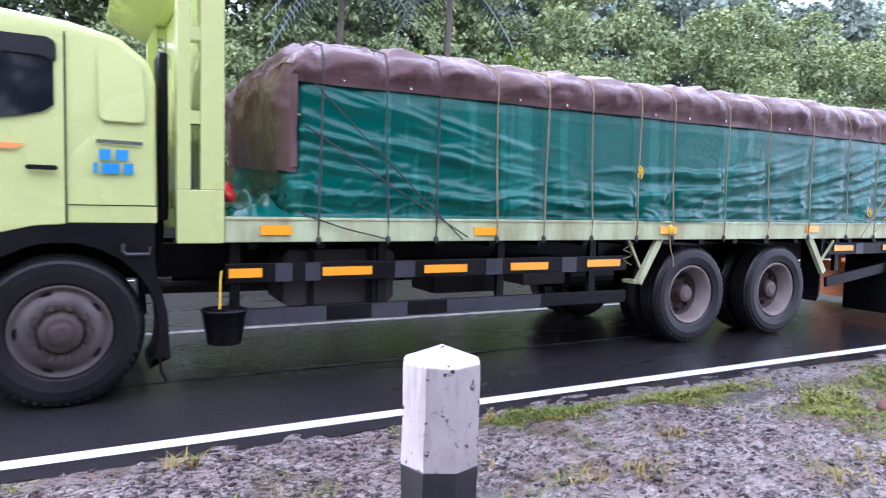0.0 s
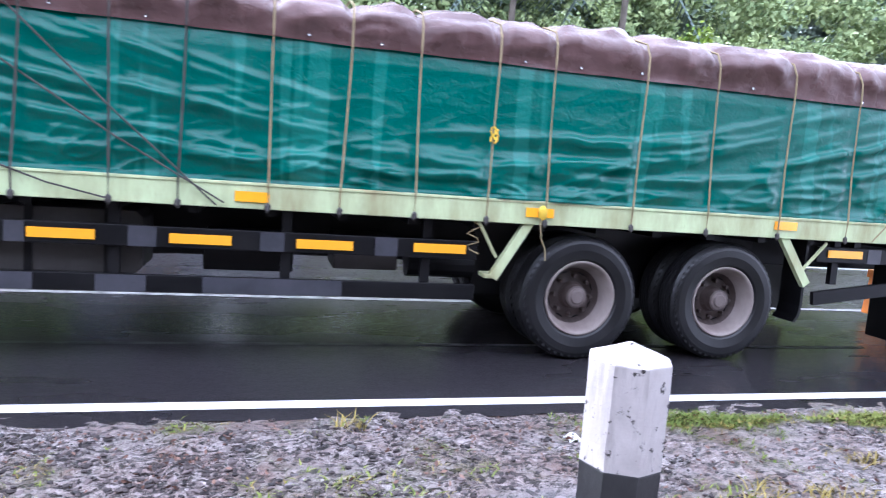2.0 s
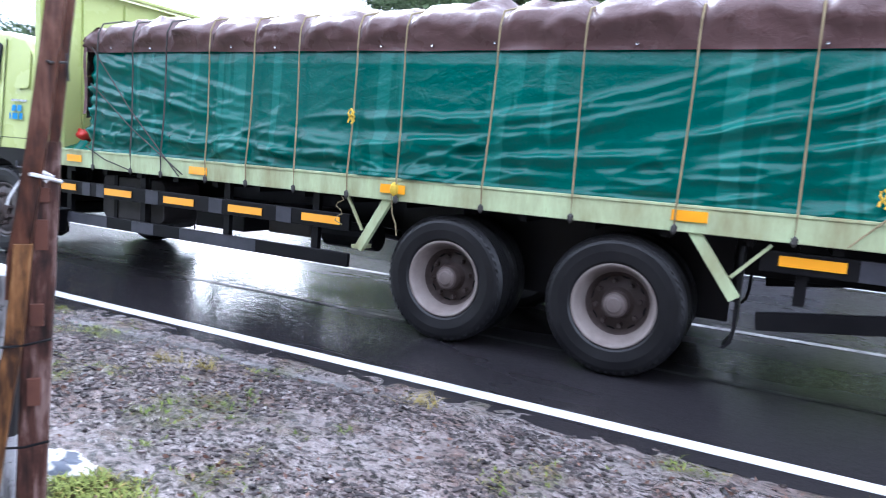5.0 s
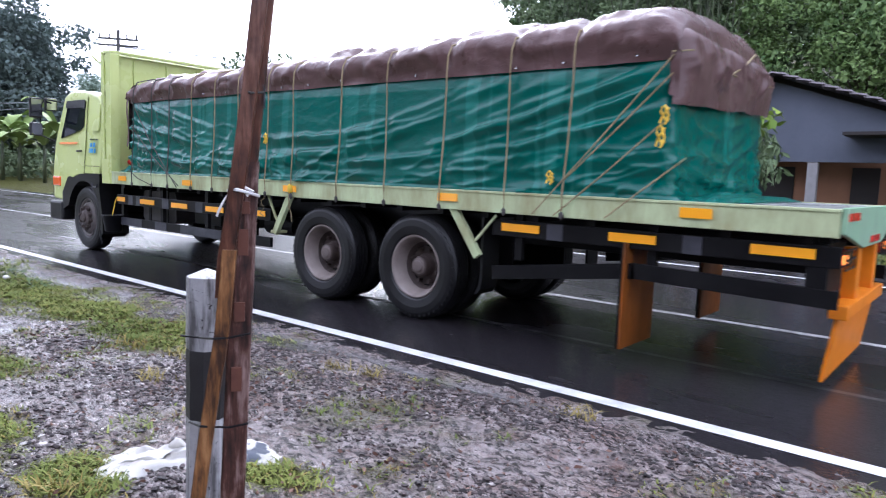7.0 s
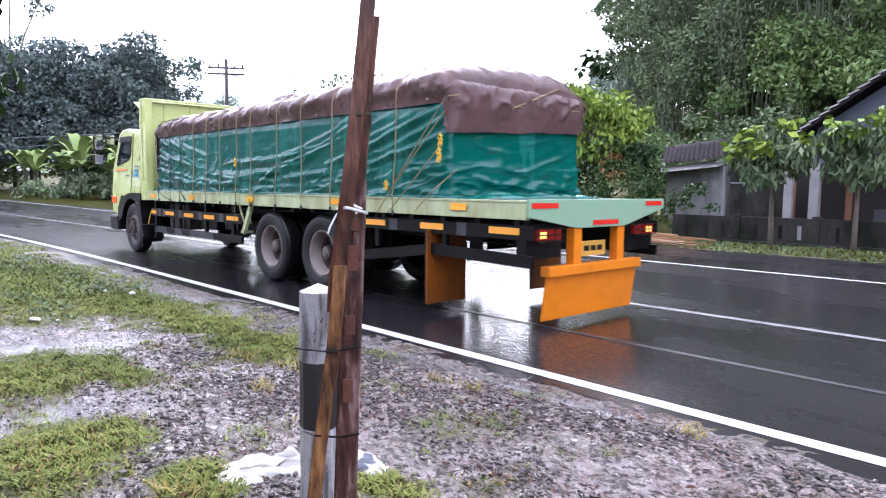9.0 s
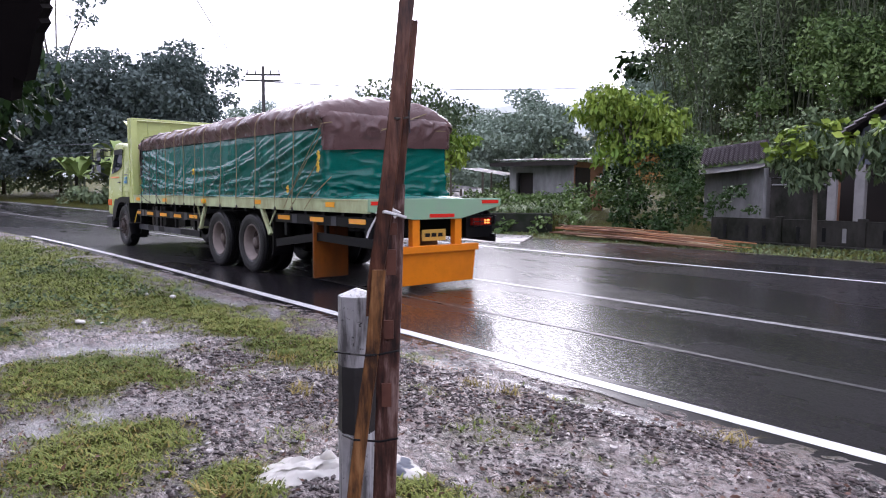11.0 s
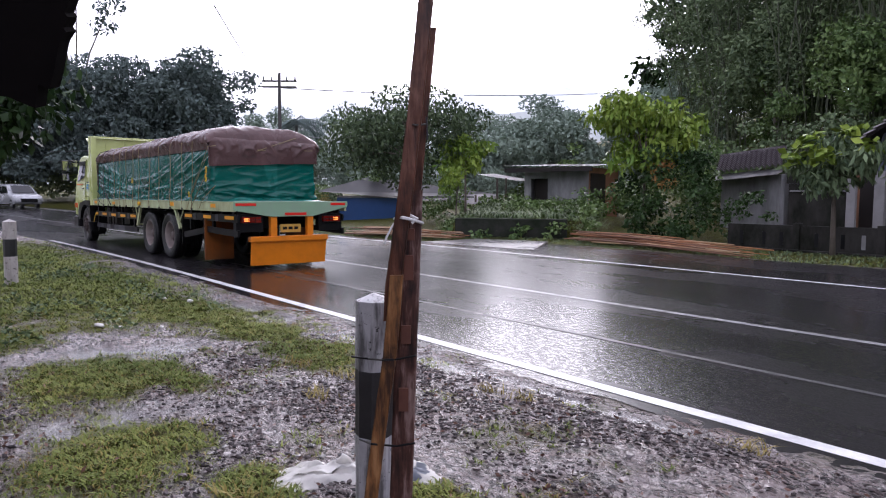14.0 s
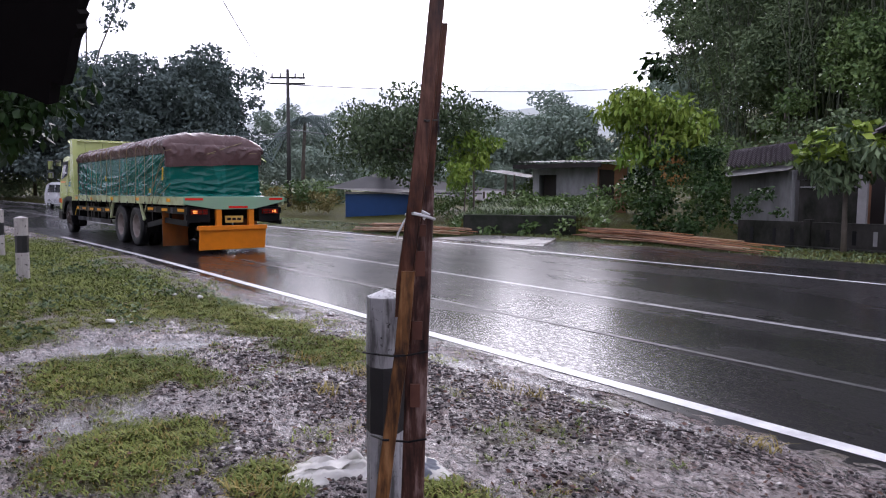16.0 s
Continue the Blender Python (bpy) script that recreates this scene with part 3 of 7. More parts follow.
        prism(bm, [(2.16, 1.08), (2.185, 1.08), (2.19, 0.5), (2.175, 0.4), (2.13, 0.345), (2.11, 0.355), (2.15, 0.41), (2.165, 0.5)], my0, my1)
        part("mudflap", bm, M["black_plastic"], truck, "black rubber mudflap")
        # plates hung behind the rear wheels
        py0, py1 = fy(0.02, 0.62)
        bm = bmesh.new()
        box(bm, 3.55, 3.572, py0, py1, 0.12, 0.95, 0.004)
        part("hanging_plate", bm, M["orange_flap"], truck, "orange painted steel plate")
        part("plate_backing", boxed(3.53, 3.546, py0, py1, 0.12, 0.95, 0.003), M["black_plastic"], truck, "black rubber behind the plate")
        ty0, ty1 = fy(0.16, 0.55)
        lamp = part("tail_lamp", boxed(4.93, 4.99, ty0, ty1, 0.90, 1.01, 0.008), mat("tail_lamp_plastic", (0.25, 0.015, 0.01), 0.15, coat=0.5), truck, "red tail lamp in a cage")
        bm = bmesh.new()
        for zz in (0.89, 0.955, 1.02):
            tube(bm, [(5.01, ty0, zz), (5.01, ty1, zz)], 0.007, 5)
        for k in range(4):
            yy = ty0 + (ty1 - ty0) * k / 3
            tube(bm, [(5.01, yy, 0.89), (5.01, yy, 1.02)], 0.006, 5)
        part("lamp_cage", bm, M["black"], lamp)
        by = ty0 + 0.1 if side == 0 else ty1 - 0.1
        part("bulb", boxed(4.989, 4.997, by - 0.05, by + 0.05, 0.925, 0.985, 0.002), M["lit_bulb"], lamp, "lit amber lamp")
        cy0, cy1 = fy(0.08, 0.62)
        part("lamp_bracket", boxed(4.80, 4.925, cy0, cy1, 0.72, 1.06, 0.006), M["black"], truck)
    # orange rear guard
    for y in (0.74, 1.52):
        part("rear_post", boxed(4.90, 5.0, y, y + 0.13, 0.60, 1.01, 0.006), M["orange_plate"], truck, "orange upright of the rear guard")
    part("rear_crossbar", boxed(4.91, 5.03, 0.32, 1.97, 0.54, 0.64, 0.008), M["orange_plate"], truck, "orange crossbar of the rear guard")
    bm = boxed(4.945, 4.97, 0.36, 1.96, 0.085, 0.538, 0.004)
    for v in bm.verts:
        if v.co.z < 0.3:
            v.co.x -= 0.06
    part("rear_guard_plate", bm, M["orange_plate"], truck, "large orange steel plate just above the road")
    plate = part("licence_plate", boxed(4.90, 4.912, 0.98, 1.42, 0.70, 0.86, 0.004), worn("faded_yellow_plate", (0.6, 0.36, 0.07), (0.3, 0.2, 0.06), 0.4, 0.4, 9), truck, "faded yellow plate with unreadable marks")
    for k in range(3):
        part("plate_mark", boxed(4.913, 4.916, 1.03 + k * 0.12, 1.12 + k * 0.12, 0.755, 0.81), M["black"], plate)
    # tanks and boxes under the bed
    steel = worn("dirty_steel", (0.06, 0.055, 0.052), (0.02, 0.016, 0.014), 0.5, 0.6, 7)
    bm = bmesh.new()
    prism(bm, [(-4.25, 0.58), (-4.3, 0.63), (-4.3, 0.98), (-4.25, 1.03), (-3.4, 1.03), (-3.35, 0.98), (-3.35, 0.63), (-3.4, 0.58)], 0.25, 0.72, 0.01)
    part("fuel_tank", bm, steel, truck, "dirty grey fuel tank")
    for x in (-4.1, -3.6):
        part("tank_strap", boxed(x, x + 0.05, 0.235, 0.73, 0.565, 1.04), M["black"], truck)
    part("tool_box", boxed(-2.95, -2.3, 0.3, 0.75, 0.62, 0.9, 0.012), M["black"], truck, "black steel tool box")
    part("battery_box", boxed(-2.0, -1.5, 0.3, 0.75, 0.66, 0.92, 0.012), steel, truck)
    for y in (0.3, 1.7):
        bm = bmesh.new()
        tube(bm, [(-1.4, y + 0.15, 0.72), (-0.85, y + 0.15, 0.72)], 0.12, 14)
        part("air_tank", bm, M["black"], truck)
    bm = bmesh.new()
    tube(bm, [(-5.0, 1.22, 0.75), (-3.0, 1.22, 0.72), (-1.2, 1.22, 0.68), (0, 1.22, 0.55)], 0.055, 10)
    part("drive_shaft", bm, M["black"], truck)
    bm = bmesh.new()
    tube(bm, [(-5.2, 1.5, 0.62), (-3.9, 1.55, 0.6), (-3.3, 1.75, 0.6), (-2.9, 1.75, 0.6)], 0.07, 10)
    part("exhaust", bm, steel, truck, "rusty exhaust pipe")
    part("far_tank", boxed(-3.7, -2.7, 1.72, 2.2, 0.6, 1.0, 0.02), M["black"], truck)
    # bucket hung on the guard
    bm = bmesh.new()
    lathe(bm, [(0.001, 0.0), (0.115, 0.0), (0.12, 0.01), (0.155, 0.235), (0.168, 0.24), (0.168, 0.25), (0.148, 0.25), (0.11, 0.02), (0.001, 0.02)], 24)
    bmesh.ops.rotate(bm, verts=bm.verts, cent=(0, 0, 0), matrix=Matrix.Rotation(math.pi / 2, 3, "X"))
    bmesh.ops.recalc_face_normals(bm, faces=bm.faces)
    bucket = part("bucket", bm, M["black_plastic"], truck, "black rubber bucket hung from the guard", True, Matrix.Translation((-4.78, 0.02, 0.375)))
    bm = bmesh.new()
    tube(bm, [(-0.03, 0.0, 0.25), (-0.02, 0.04, 0.45), (-0.01, 0.06, 0.52)], 0.008, 5)
    part("bucket_cord", bm, M["yellow_rope"], bucket)
    # rope tails and chain at the front brace
    bm = bmesh.new()
    tube(bm, [(-0.98 + 0.05 * math.sin(k * 1.7), 0.0 + 0.02 * math.cos(k * 2.1), 1.1 - k * 0.03) for k in range(9)], 0.005, 5)
    part("tied_rope", bm, M["rope"], truck, "thin rope looped round the bed edge")
    bm = bmesh.new()
    tube(bm, [(-0.46, -0.025, 1.16), (-0.44, -0.03, 1.0), (-0.40, -0.03, 0.92), (-0.39, -0.03, 0.83)], 0.006, 5)
    part("rope_tail", bm, M["rope"], truck)
    bm = bmesh.new()
    bmesh.ops.create_icosphere(bm, subdivisions=2, radius=0.04, matrix=Matrix.Translation((-0.44, -0.02, 1.2)) @ Matrix.Diagonal((1, 0.6, 1.5, 1)))
    part("rope_knot", bm, M["yellow_rope"], truck)


build_bed()


def build_headboard():
    lime = M["lime"]
    for y0, y1 in ((0.0, 0.14), (WIDE - 0.14, WIDE)):
        part("headboard_foot", boxed(-5.1, -4.785, y0, y1, 1.10, 1.475, 0.006), lime, truck, "solid lime green foot of the headboard")
        part("headboard_front_post", boxed(-5.1, -5.01, y0, y1, 1.476, 3.06, 0.005), lime, truck)
        part("headboard_rear_post", boxed(-4.945, -4.785, y0, y1, 1.476, 3.06, 0.005), lime, truck)
        for z in (1.93, 2.5, 2.95):
            part("headboard_rung", boxed(-5.009, -4.946, y0 + 0.01, y1 - 0.01, z, z + 0.09), lime, truck)
        bm = bmesh.new()
        beam(bm, (-5.0, y0 + 0.05, 2.3), (-4.95, y0 + 0.05, 2.42), 0.03, 0.03)
        part("headboard_strut", bm, lime, truck)
    part("headboard_sheet", boxed(-4.93, -4.90, 0.145, WIDE - 0.145, 1.30, 3.05, 0.004), lime, truck, "lime green steel headboard sheet")
    for k in range(4):
        y = 0.145 + (WIDE - 0.29) * (k + 0.5) / 4
        part("headboard_rib", boxed(-4.898, -4.86, y - 0.006, y + 0.006, 1.31, 3.0), lime, truck)
    part("headboard_top", boxed(-5.1, -4.785, 0, WIDE, 3.062, 3.10, 0.006), lime, truck)
    # canopy sheet that leans forward above the cab, on angled ribs
    bm = bmesh.new()
    vs = [bm.verts.new(v) for v in ((-5.1, 0.02, 2.9), (-5.1, WIDE - 0.02, 2.9), (-5.45, WIDE - 0.02, 3.05), (-5.45, 0.02, 3.05))]
    fc = bm.faces.new(vs)
    r = bmesh.ops.extrude_face_region(bm, geom=[fc])
    bmesh.ops.translate(bm, verts=[v for v in r["geom"] if isinstance(v, bmesh.types.BMVert)], vec=(0, 0, 0.03))
    bmesh.ops.recalc_face_normals(bm, faces=bm.faces)
    part("headboard_hood", bm, lime, truck, "lime hood plate that leans over the cab")
    bm = bmesh.new()
    for k in range(5):
        x = -5.13 - k * 0.065
        beam(bm, (x, 0.05, 2.895 + 0.028 * k), (x, 0.4, 2.895 + 0.028 * k), 0.03, 0.035)
    part("hood_ribs", bm, M["black"], truck)


build_headboard()


def cab_section():
    """Side outline of the cab in x and z."""
    return [(-5.22, 1.24), (-5.22, 2.2), (-5.27, 2.34), (-5.44, 2.48), (-5.75, 2.55), (-6.3, 2.6), (-6.55, 2.58), (-6.72, 2.5), (-6.95, 1.75), (-7.02, 1.3), (-7.02, 0.78), (-6.45, 0.74), (-6.42, 0.9), (-6.3, 1.06), (-6.1, 1.17), (-5.81, 1.22)]


def build_cab():
    lime = M["lime"]
    bm = bmesh.new()
    out = cab_section()
    rings = []
    for y, inset in ((0.0, 0.05), (0.03, 0.0), (WIDE - 0.03, 0.0), (WIDE, 0.05)):
        cx, cz = -6.0, 1.7
        rings.append([bm.verts.new((cx + (x - cx) * (1 - inset * 0.6), y + 0.03 + (0.10 * max(0, z - 1.6) if y < 1 else -0.06 - 0.10 * max(0, z - 1.6)), cz + (z - cz) * (1 - inset * 0.6))) for x, z in out])
    n = len(out)
    for a, b in zip(rings, rings[1:]):
        for k in range(n):
            bm.faces.new((a[k], a[(k + 1) % n], b[(k + 1) % n], b[k]))
    bm.faces.new(rings[0])
    bm.faces.new(rings[-1][::-1])
    bmesh.ops.recalc_face_normals(bm, faces=bm.faces)
    bmesh.ops.bevel(bm, geom=[e for e in bm.edges], offset=0.02, segments=2, affect="EDGES", profile=0.5)
    cab = part("cab", bm, lime, truck, "lime green truck cab")
    lean = lambda z: 0.045 + 0.10 * max(0, z - 1.6)

    def side_sheet(name, outline, thick, material, label="", grow=0.0, far=False):
        b = bmesh.new()
        f = b.faces.new([b.verts.new((x, lean(z) - 0.018 - grow, z)) for x, z in outline])
        r = bmesh.ops.extrude_face_region(b, geom=[f])
        bmesh.ops.translate(b, verts=[v for v in r["geom"] if isinstance(v, bmesh.types.BMVert)], vec=(0, -thick, 0))
        bmesh.ops.recalc_face_normals(b, faces=b.faces)
        if far:
            for v in b.verts:
                v.co.y = WIDE - v.co.y
            bmesh.ops.reverse_faces(b, faces=b.faces)
        bmesh.ops.bevel(b, geom=list(b.edges), offset=min(0.008, thick * 0.4), segments=2, affect="EDGES")
        return part(name, b, material, cab, label)

    for far in (False, True):
        door = side_sheet("door", [(-5.77, 1.23), (-5.77, 2.46), (-5.85, 2.49), (-6.42, 2.49), (-6.55, 2.44), (-6.75, 1.85), (-6.75, 1.3), (-6.45, 1.2), (-6.2, 1.16), (-5.95, 1.22)], 0.014, lime, "lime green cab door", 0.0, far)
        side_sheet("side_window", [(-5.83, 1.99), (-5.83, 2.36), (-5.86, 2.39), (-6.48, 2.39), (-6.66, 1.8), (-6.1, 1.895), (-5.9, 1.94)], 0.004, M["window"], "dark tinted side window", 0.015, far)
        side_sheet("window_visor", [(-5.815, 2.26), (-5.815, 2.39), (-5.86, 2.42), (-6.52, 2.42), (-6.55, 2.30), (-5.9, 2.29)], 0.02, M["black_plastic"], "black rain visor", 0.016, far)
        side_sheet("door_handle", [(-5.99, 1.575), (-5.99, 1.605), (-5.81, 1.605), (-5.81, 1.575)], 0.03, M["black_plastic"], "black door handle", 0.014, far)
        side_sheet("pressed_panel", [(-5.57, 1.96), (-5.58, 2.28), (-5.565, 2.335), (-5.52, 2.355), (-5.38, 2.345), (-5.325, 2.325), (-5.305, 2.27), (-5.29, 1.96), (-5.305, 1.925), (-5.34, 1.91), (-5.53, 1.91), (-5.56, 1.925)], 0.01, lime, "", 0.0, far)
        side_sheet("sill_panel", [(-5.755, 1.24), (-5.755, 1.335), (-5.225, 1.35), (-5.225, 1.24)], 0.008, lime, "", 0.0, far)
    for x0, x1, z0, z1 in ((-5.772, -5.762, 1.24, 2.47), (-5.76, -5.225, 1.352, 1.36)):
        side_sheet("panel_gap", [(x0, z0), (x0, z1), (x1, z1), (x1, z0)], 0.003, M["black"], "", 0.012 if z1 > 2 else 0.006)
    # lettering that cannot be kept: plain bars of its size and colour
    for x0, x1, z0, z1, m in ((-5.575, -5.505, 1.655, 1.725, "blue_letter"), (-5.475, -5.40, 1.655, 1.725, "blue_letter"), (-5.61, -5.585, 1.565, 1.635, "blue_letter"), (-5.56, -5.455, 1.565, 1.635, "blue_letter"), (-5.43, -5.37, 1.565, 1.635, "blue_letter")):
        side_sheet("lettering_bar", [(x0, z0), (x0, z1), (x1, z1), (x1, z0)], 0.003, M[m], "plain blue lettering bar", 0.0)
    side_sheet("emblem_bar", [(-5.59, 1.765), (-5.59, 1.79), (-5.31, 1.785), (-5.31, 1.76)], 0.006, M["chrome"], "silver emblem bar", 0.0)
    side_sheet("stripe", [(-6.7, 1.70), (-6.7, 1.74), (-5.98, 1.735), (-6.05, 1.70)], 0.003, M["orange_letter"], "orange stripe", 0.014)
    # windscreen
    bm = bmesh.new()
    vs = [bm.verts.new(v) for v in ((-6.99, 0.2, 1.72), (-6.99, WIDE - 0.2, 1.72), (-6.765, WIDE - 0.25, 2.46), (-6.765, 0.25, 2.46))]
    bm.faces.new(vs)
    r = bmesh.ops.solidify(bm, geom=bm.faces[:], thickness=0.01)
    part("windscreen", bm, M["window"], cab, "dark windscreen")
    # roof drip rail, rear wall gap, air duct between cab and headboard
    part("air_duct", boxed(-5.19, -5.12, 0.3, 0.62, 1.25, 2.45, 0.02), M["black_plastic"], truck, "black air intake duct behind the cab")
    part("rear_gap_box", boxed(-5.21, -5.115, 0.7, 1.7, 0.9, 1.9, 0.02), M["black"], truck)
    # black wheel arch and fender
    for far in (False, True):
        bm = bmesh.new()
        arch = []
        for k in range(15):
            a = radians(-28 + k * 13.6)
            arch.append((-5.81 + 0.60 * math.cos(a), 0.515 + 0.60 * math.sin(a)))
        outer = [(-5.14, 0.30), (-5.16, 0.62), (-5.24, 0.95), (-5.24, 1.235), (-6.0, 1.235), (-6.4, 1.16), (-6.62, 0.9), (-6.62, 0.6)]
        inner = arch
        pl = inner[::-1] + [( -5.27, 0.30)] + outer
        f = bm.faces.new([bm.verts.new((x, 0.02, z)) for x, z in pl])
        r = bmesh.ops.extrude_face_region(bm, geom=[f])
        bmesh.ops.translate(bm, verts=[v for v in r["geom"] if isinstance(v, bmesh.types.BMVert)], vec=(0, 0.42, 0))
        bmesh.ops.recalc_face_normals(bm, faces=bm.faces)
        if far:
            for v in bm.verts:
                v.co.y = WIDE - v.co.y
            bmesh.ops.reverse_faces(bm, faces=bm.faces)
        fender = part("fender", bm, M["black_plastic"], truck, "black plastic fender over the front wheel")
        ya, yb = (0.0, 0.03) if not far else (WIDE - 0.03, WIDE)
        bm = bmesh.new()
        tube(bm, [(-5.44, ya, 1.1), (-5.44, ya, 1.05), (-5.42, ya, 1.03), (-5.28, ya, 1.03), (-5.27, ya, 1.08)], 0.012, 6)
        part("fender_grip", bm, M["guard_grey"], fender)
        bm = bmesh.new()
        tube(bm, [(-5.22, ya + 0.02, 0.36), (-5.20, ya + 0.02, 0.2), (-5.17, ya + 0.02, 0.14)], 0.012, 5)
        part("fender_strap", bm, M["black_plastic"], fender)
    # bumper, lamps
    part("bumper", boxed(-7.12, -6.6, 0.0, WIDE, 0.42, 0.74, 0.04), M["black_plastic"], truck, "black front bumper")
    for y0, y1 in ((0.0, 0.1), (WIDE - 0.1, WIDE)):
        part("turn_lamp", boxed(-6.98, -6.7, y0 + 0.005, y1 - 0.005, 1.0, 1.16, 0.02), mat("amber_lamp", (0.8, 0.12, 0.02), 0.15, coat=0.5), truck, "amber corner lamp")
    # mirrors on arms
    for far in (False, True):
        sy = (lambda y: y) if not far else (lambda y: WIDE - y)
        arm = bmesh.new()
        tube(arm, [(-6.85, sy(0.12), 2.42), (-6.98, sy(-0.1), 2.45), (-7.0, sy(-0.16), 2.3), (-7.0, sy(-0.16), 1.85), (-6.95, sy(0.05), 1.75)], 0.016, 6)
        arm_ob = part("mirror_arm", arm, M["black_plastic"], truck)
        for x, y, z, w, h in ((-7.02, -0.22, 2.3, 0.2, 0.34), (-7.02, -0.22, 1.94, 0.2, 0.22), (-7.1, 0.05, 2.38, 0.2, 0.22)):
            bm = boxed(x - 0.05, x + 0.03, sy(y) - w / 2, sy(y) + w / 2, z - h / 2, z + h / 2, 0.025)
            hm = part("mirror_housing", bm, M["black_plastic"], arm_ob, "black mirror housing")
            part("mirror_glass", boxed(x + 0.031, x + 0.035, sy(y) - w * 0.4, sy(y) + w * 0.4, z - h * 0.42, z + h * 0.42), mat("mirror_glass", (0.3, 0.31, 0.33), 0.05, 1.0), arm_ob, "mirror glass")


build_cab()

# ---- the covered load on the bed ----
load = empty("covered_load", "long load under green and brown tarpaulins roped to the bed", "cargo")
ROPES = [-4.07, -3.55, -3.08, -2.52, -1.98, -1.48, -0.88, -0.43, 0.36, 1.01, 1.76, 2.45, 3.05]
L0, L1 = -4.28, 3.86


def crease(x, z):
    """Sharp folds of the wet sheet: level ones near the hem, slanting ones above."""
    wx = x + 0.25 * noise.noise((x * 1.1, z * 1.3, 40))
    low = max(0.0, min(1.0, (1.72 - z) / 0.3))
    body = 0.22 + 0.78 * max(0.0, min(1.0, (2.05 - z) / 0.5))
    ph = z * 5.2 + 0.8 * noise.noise((wx * 0.7, z * 0.7, 41)) + 0.16 * wx
    lev = 1 - abs(2 * (ph - math.floor(ph)) - 1)
    a = 0.024 * low * lev ** 1.8 * (0.5 + 0.9 * abs(noise.noise((wx * 1.3, z * 2, 45))) * 2)
    sl = noise.noise((wx * 0.75 + z * 2.2, z * 3.6 - wx * 0.62, 42))
    a += 0.036 * max(0.0, 1 - abs(sl) * 2.6) ** 3 * body
    s2 = noise.noise((wx * 1.9 - z * 1.2, z * 6.0 - wx * 1.5, 43))
    a += 0.014 * max(0.0, 1 - abs(s2) * 3.0) ** 2 * body
    s3 = noise.noise((wx * 2.6 + z * 2.0, z * 6.5 - wx * 1.3, 48))
    a += 0.034 * low * max(0.0, 1 - abs(s3) * 3.0) ** 2
    return a + 0.022 * noise.noise((wx * 0.9, z * 1.5, 44))


def fold(x, z, s):
    return noise.noise((x * 1.3 + s, z * 1.1, s)) * 0.6 + noise.noise((x * 2.7 + z * 3.4, z * 2.1 - x * 0.9, s + 3)) * 0.4


def drapes(x, z):
    """Long sagging folds: low in the middle of the load, climbing to both ends."""
    a = 0.0
    for k in range(10):
        zf = 1.32 + 0.05 * k + (0.018 + 0.006 * k) * (x + 0.5) ** 2 * (1 if x > -0.5 else 0.75) + 0.035 * noise.noise((x * 1.7, k * 3.1, 2)) + 0.012 * noise.noise((x * 6, k * 3.1, 9))
        d = z - zf
        if -0.14 < d < 0.10:
            amp = max(0.0, noise.noise((x * 0.55, k * 5.3, 7)) + 0.22) * (0.1 if k < 5 else 0.075)
            a += amp * (math.exp(-(d / 0.028) ** 2) if d > 0 else math.exp(-(d / 0.06) ** 2))
    return min(a, 0.06)


def rope_pinch(x):
    return sum(math.exp(-((x - r) / 0.07) ** 2) for r in ROPES)


def ridge(a, b, s):
    """Narrow creases: one on the crest, falling off fast."""
    return max(0.0, 1 - abs(noise.noise((a, b, s))) * 3.2) ** 2


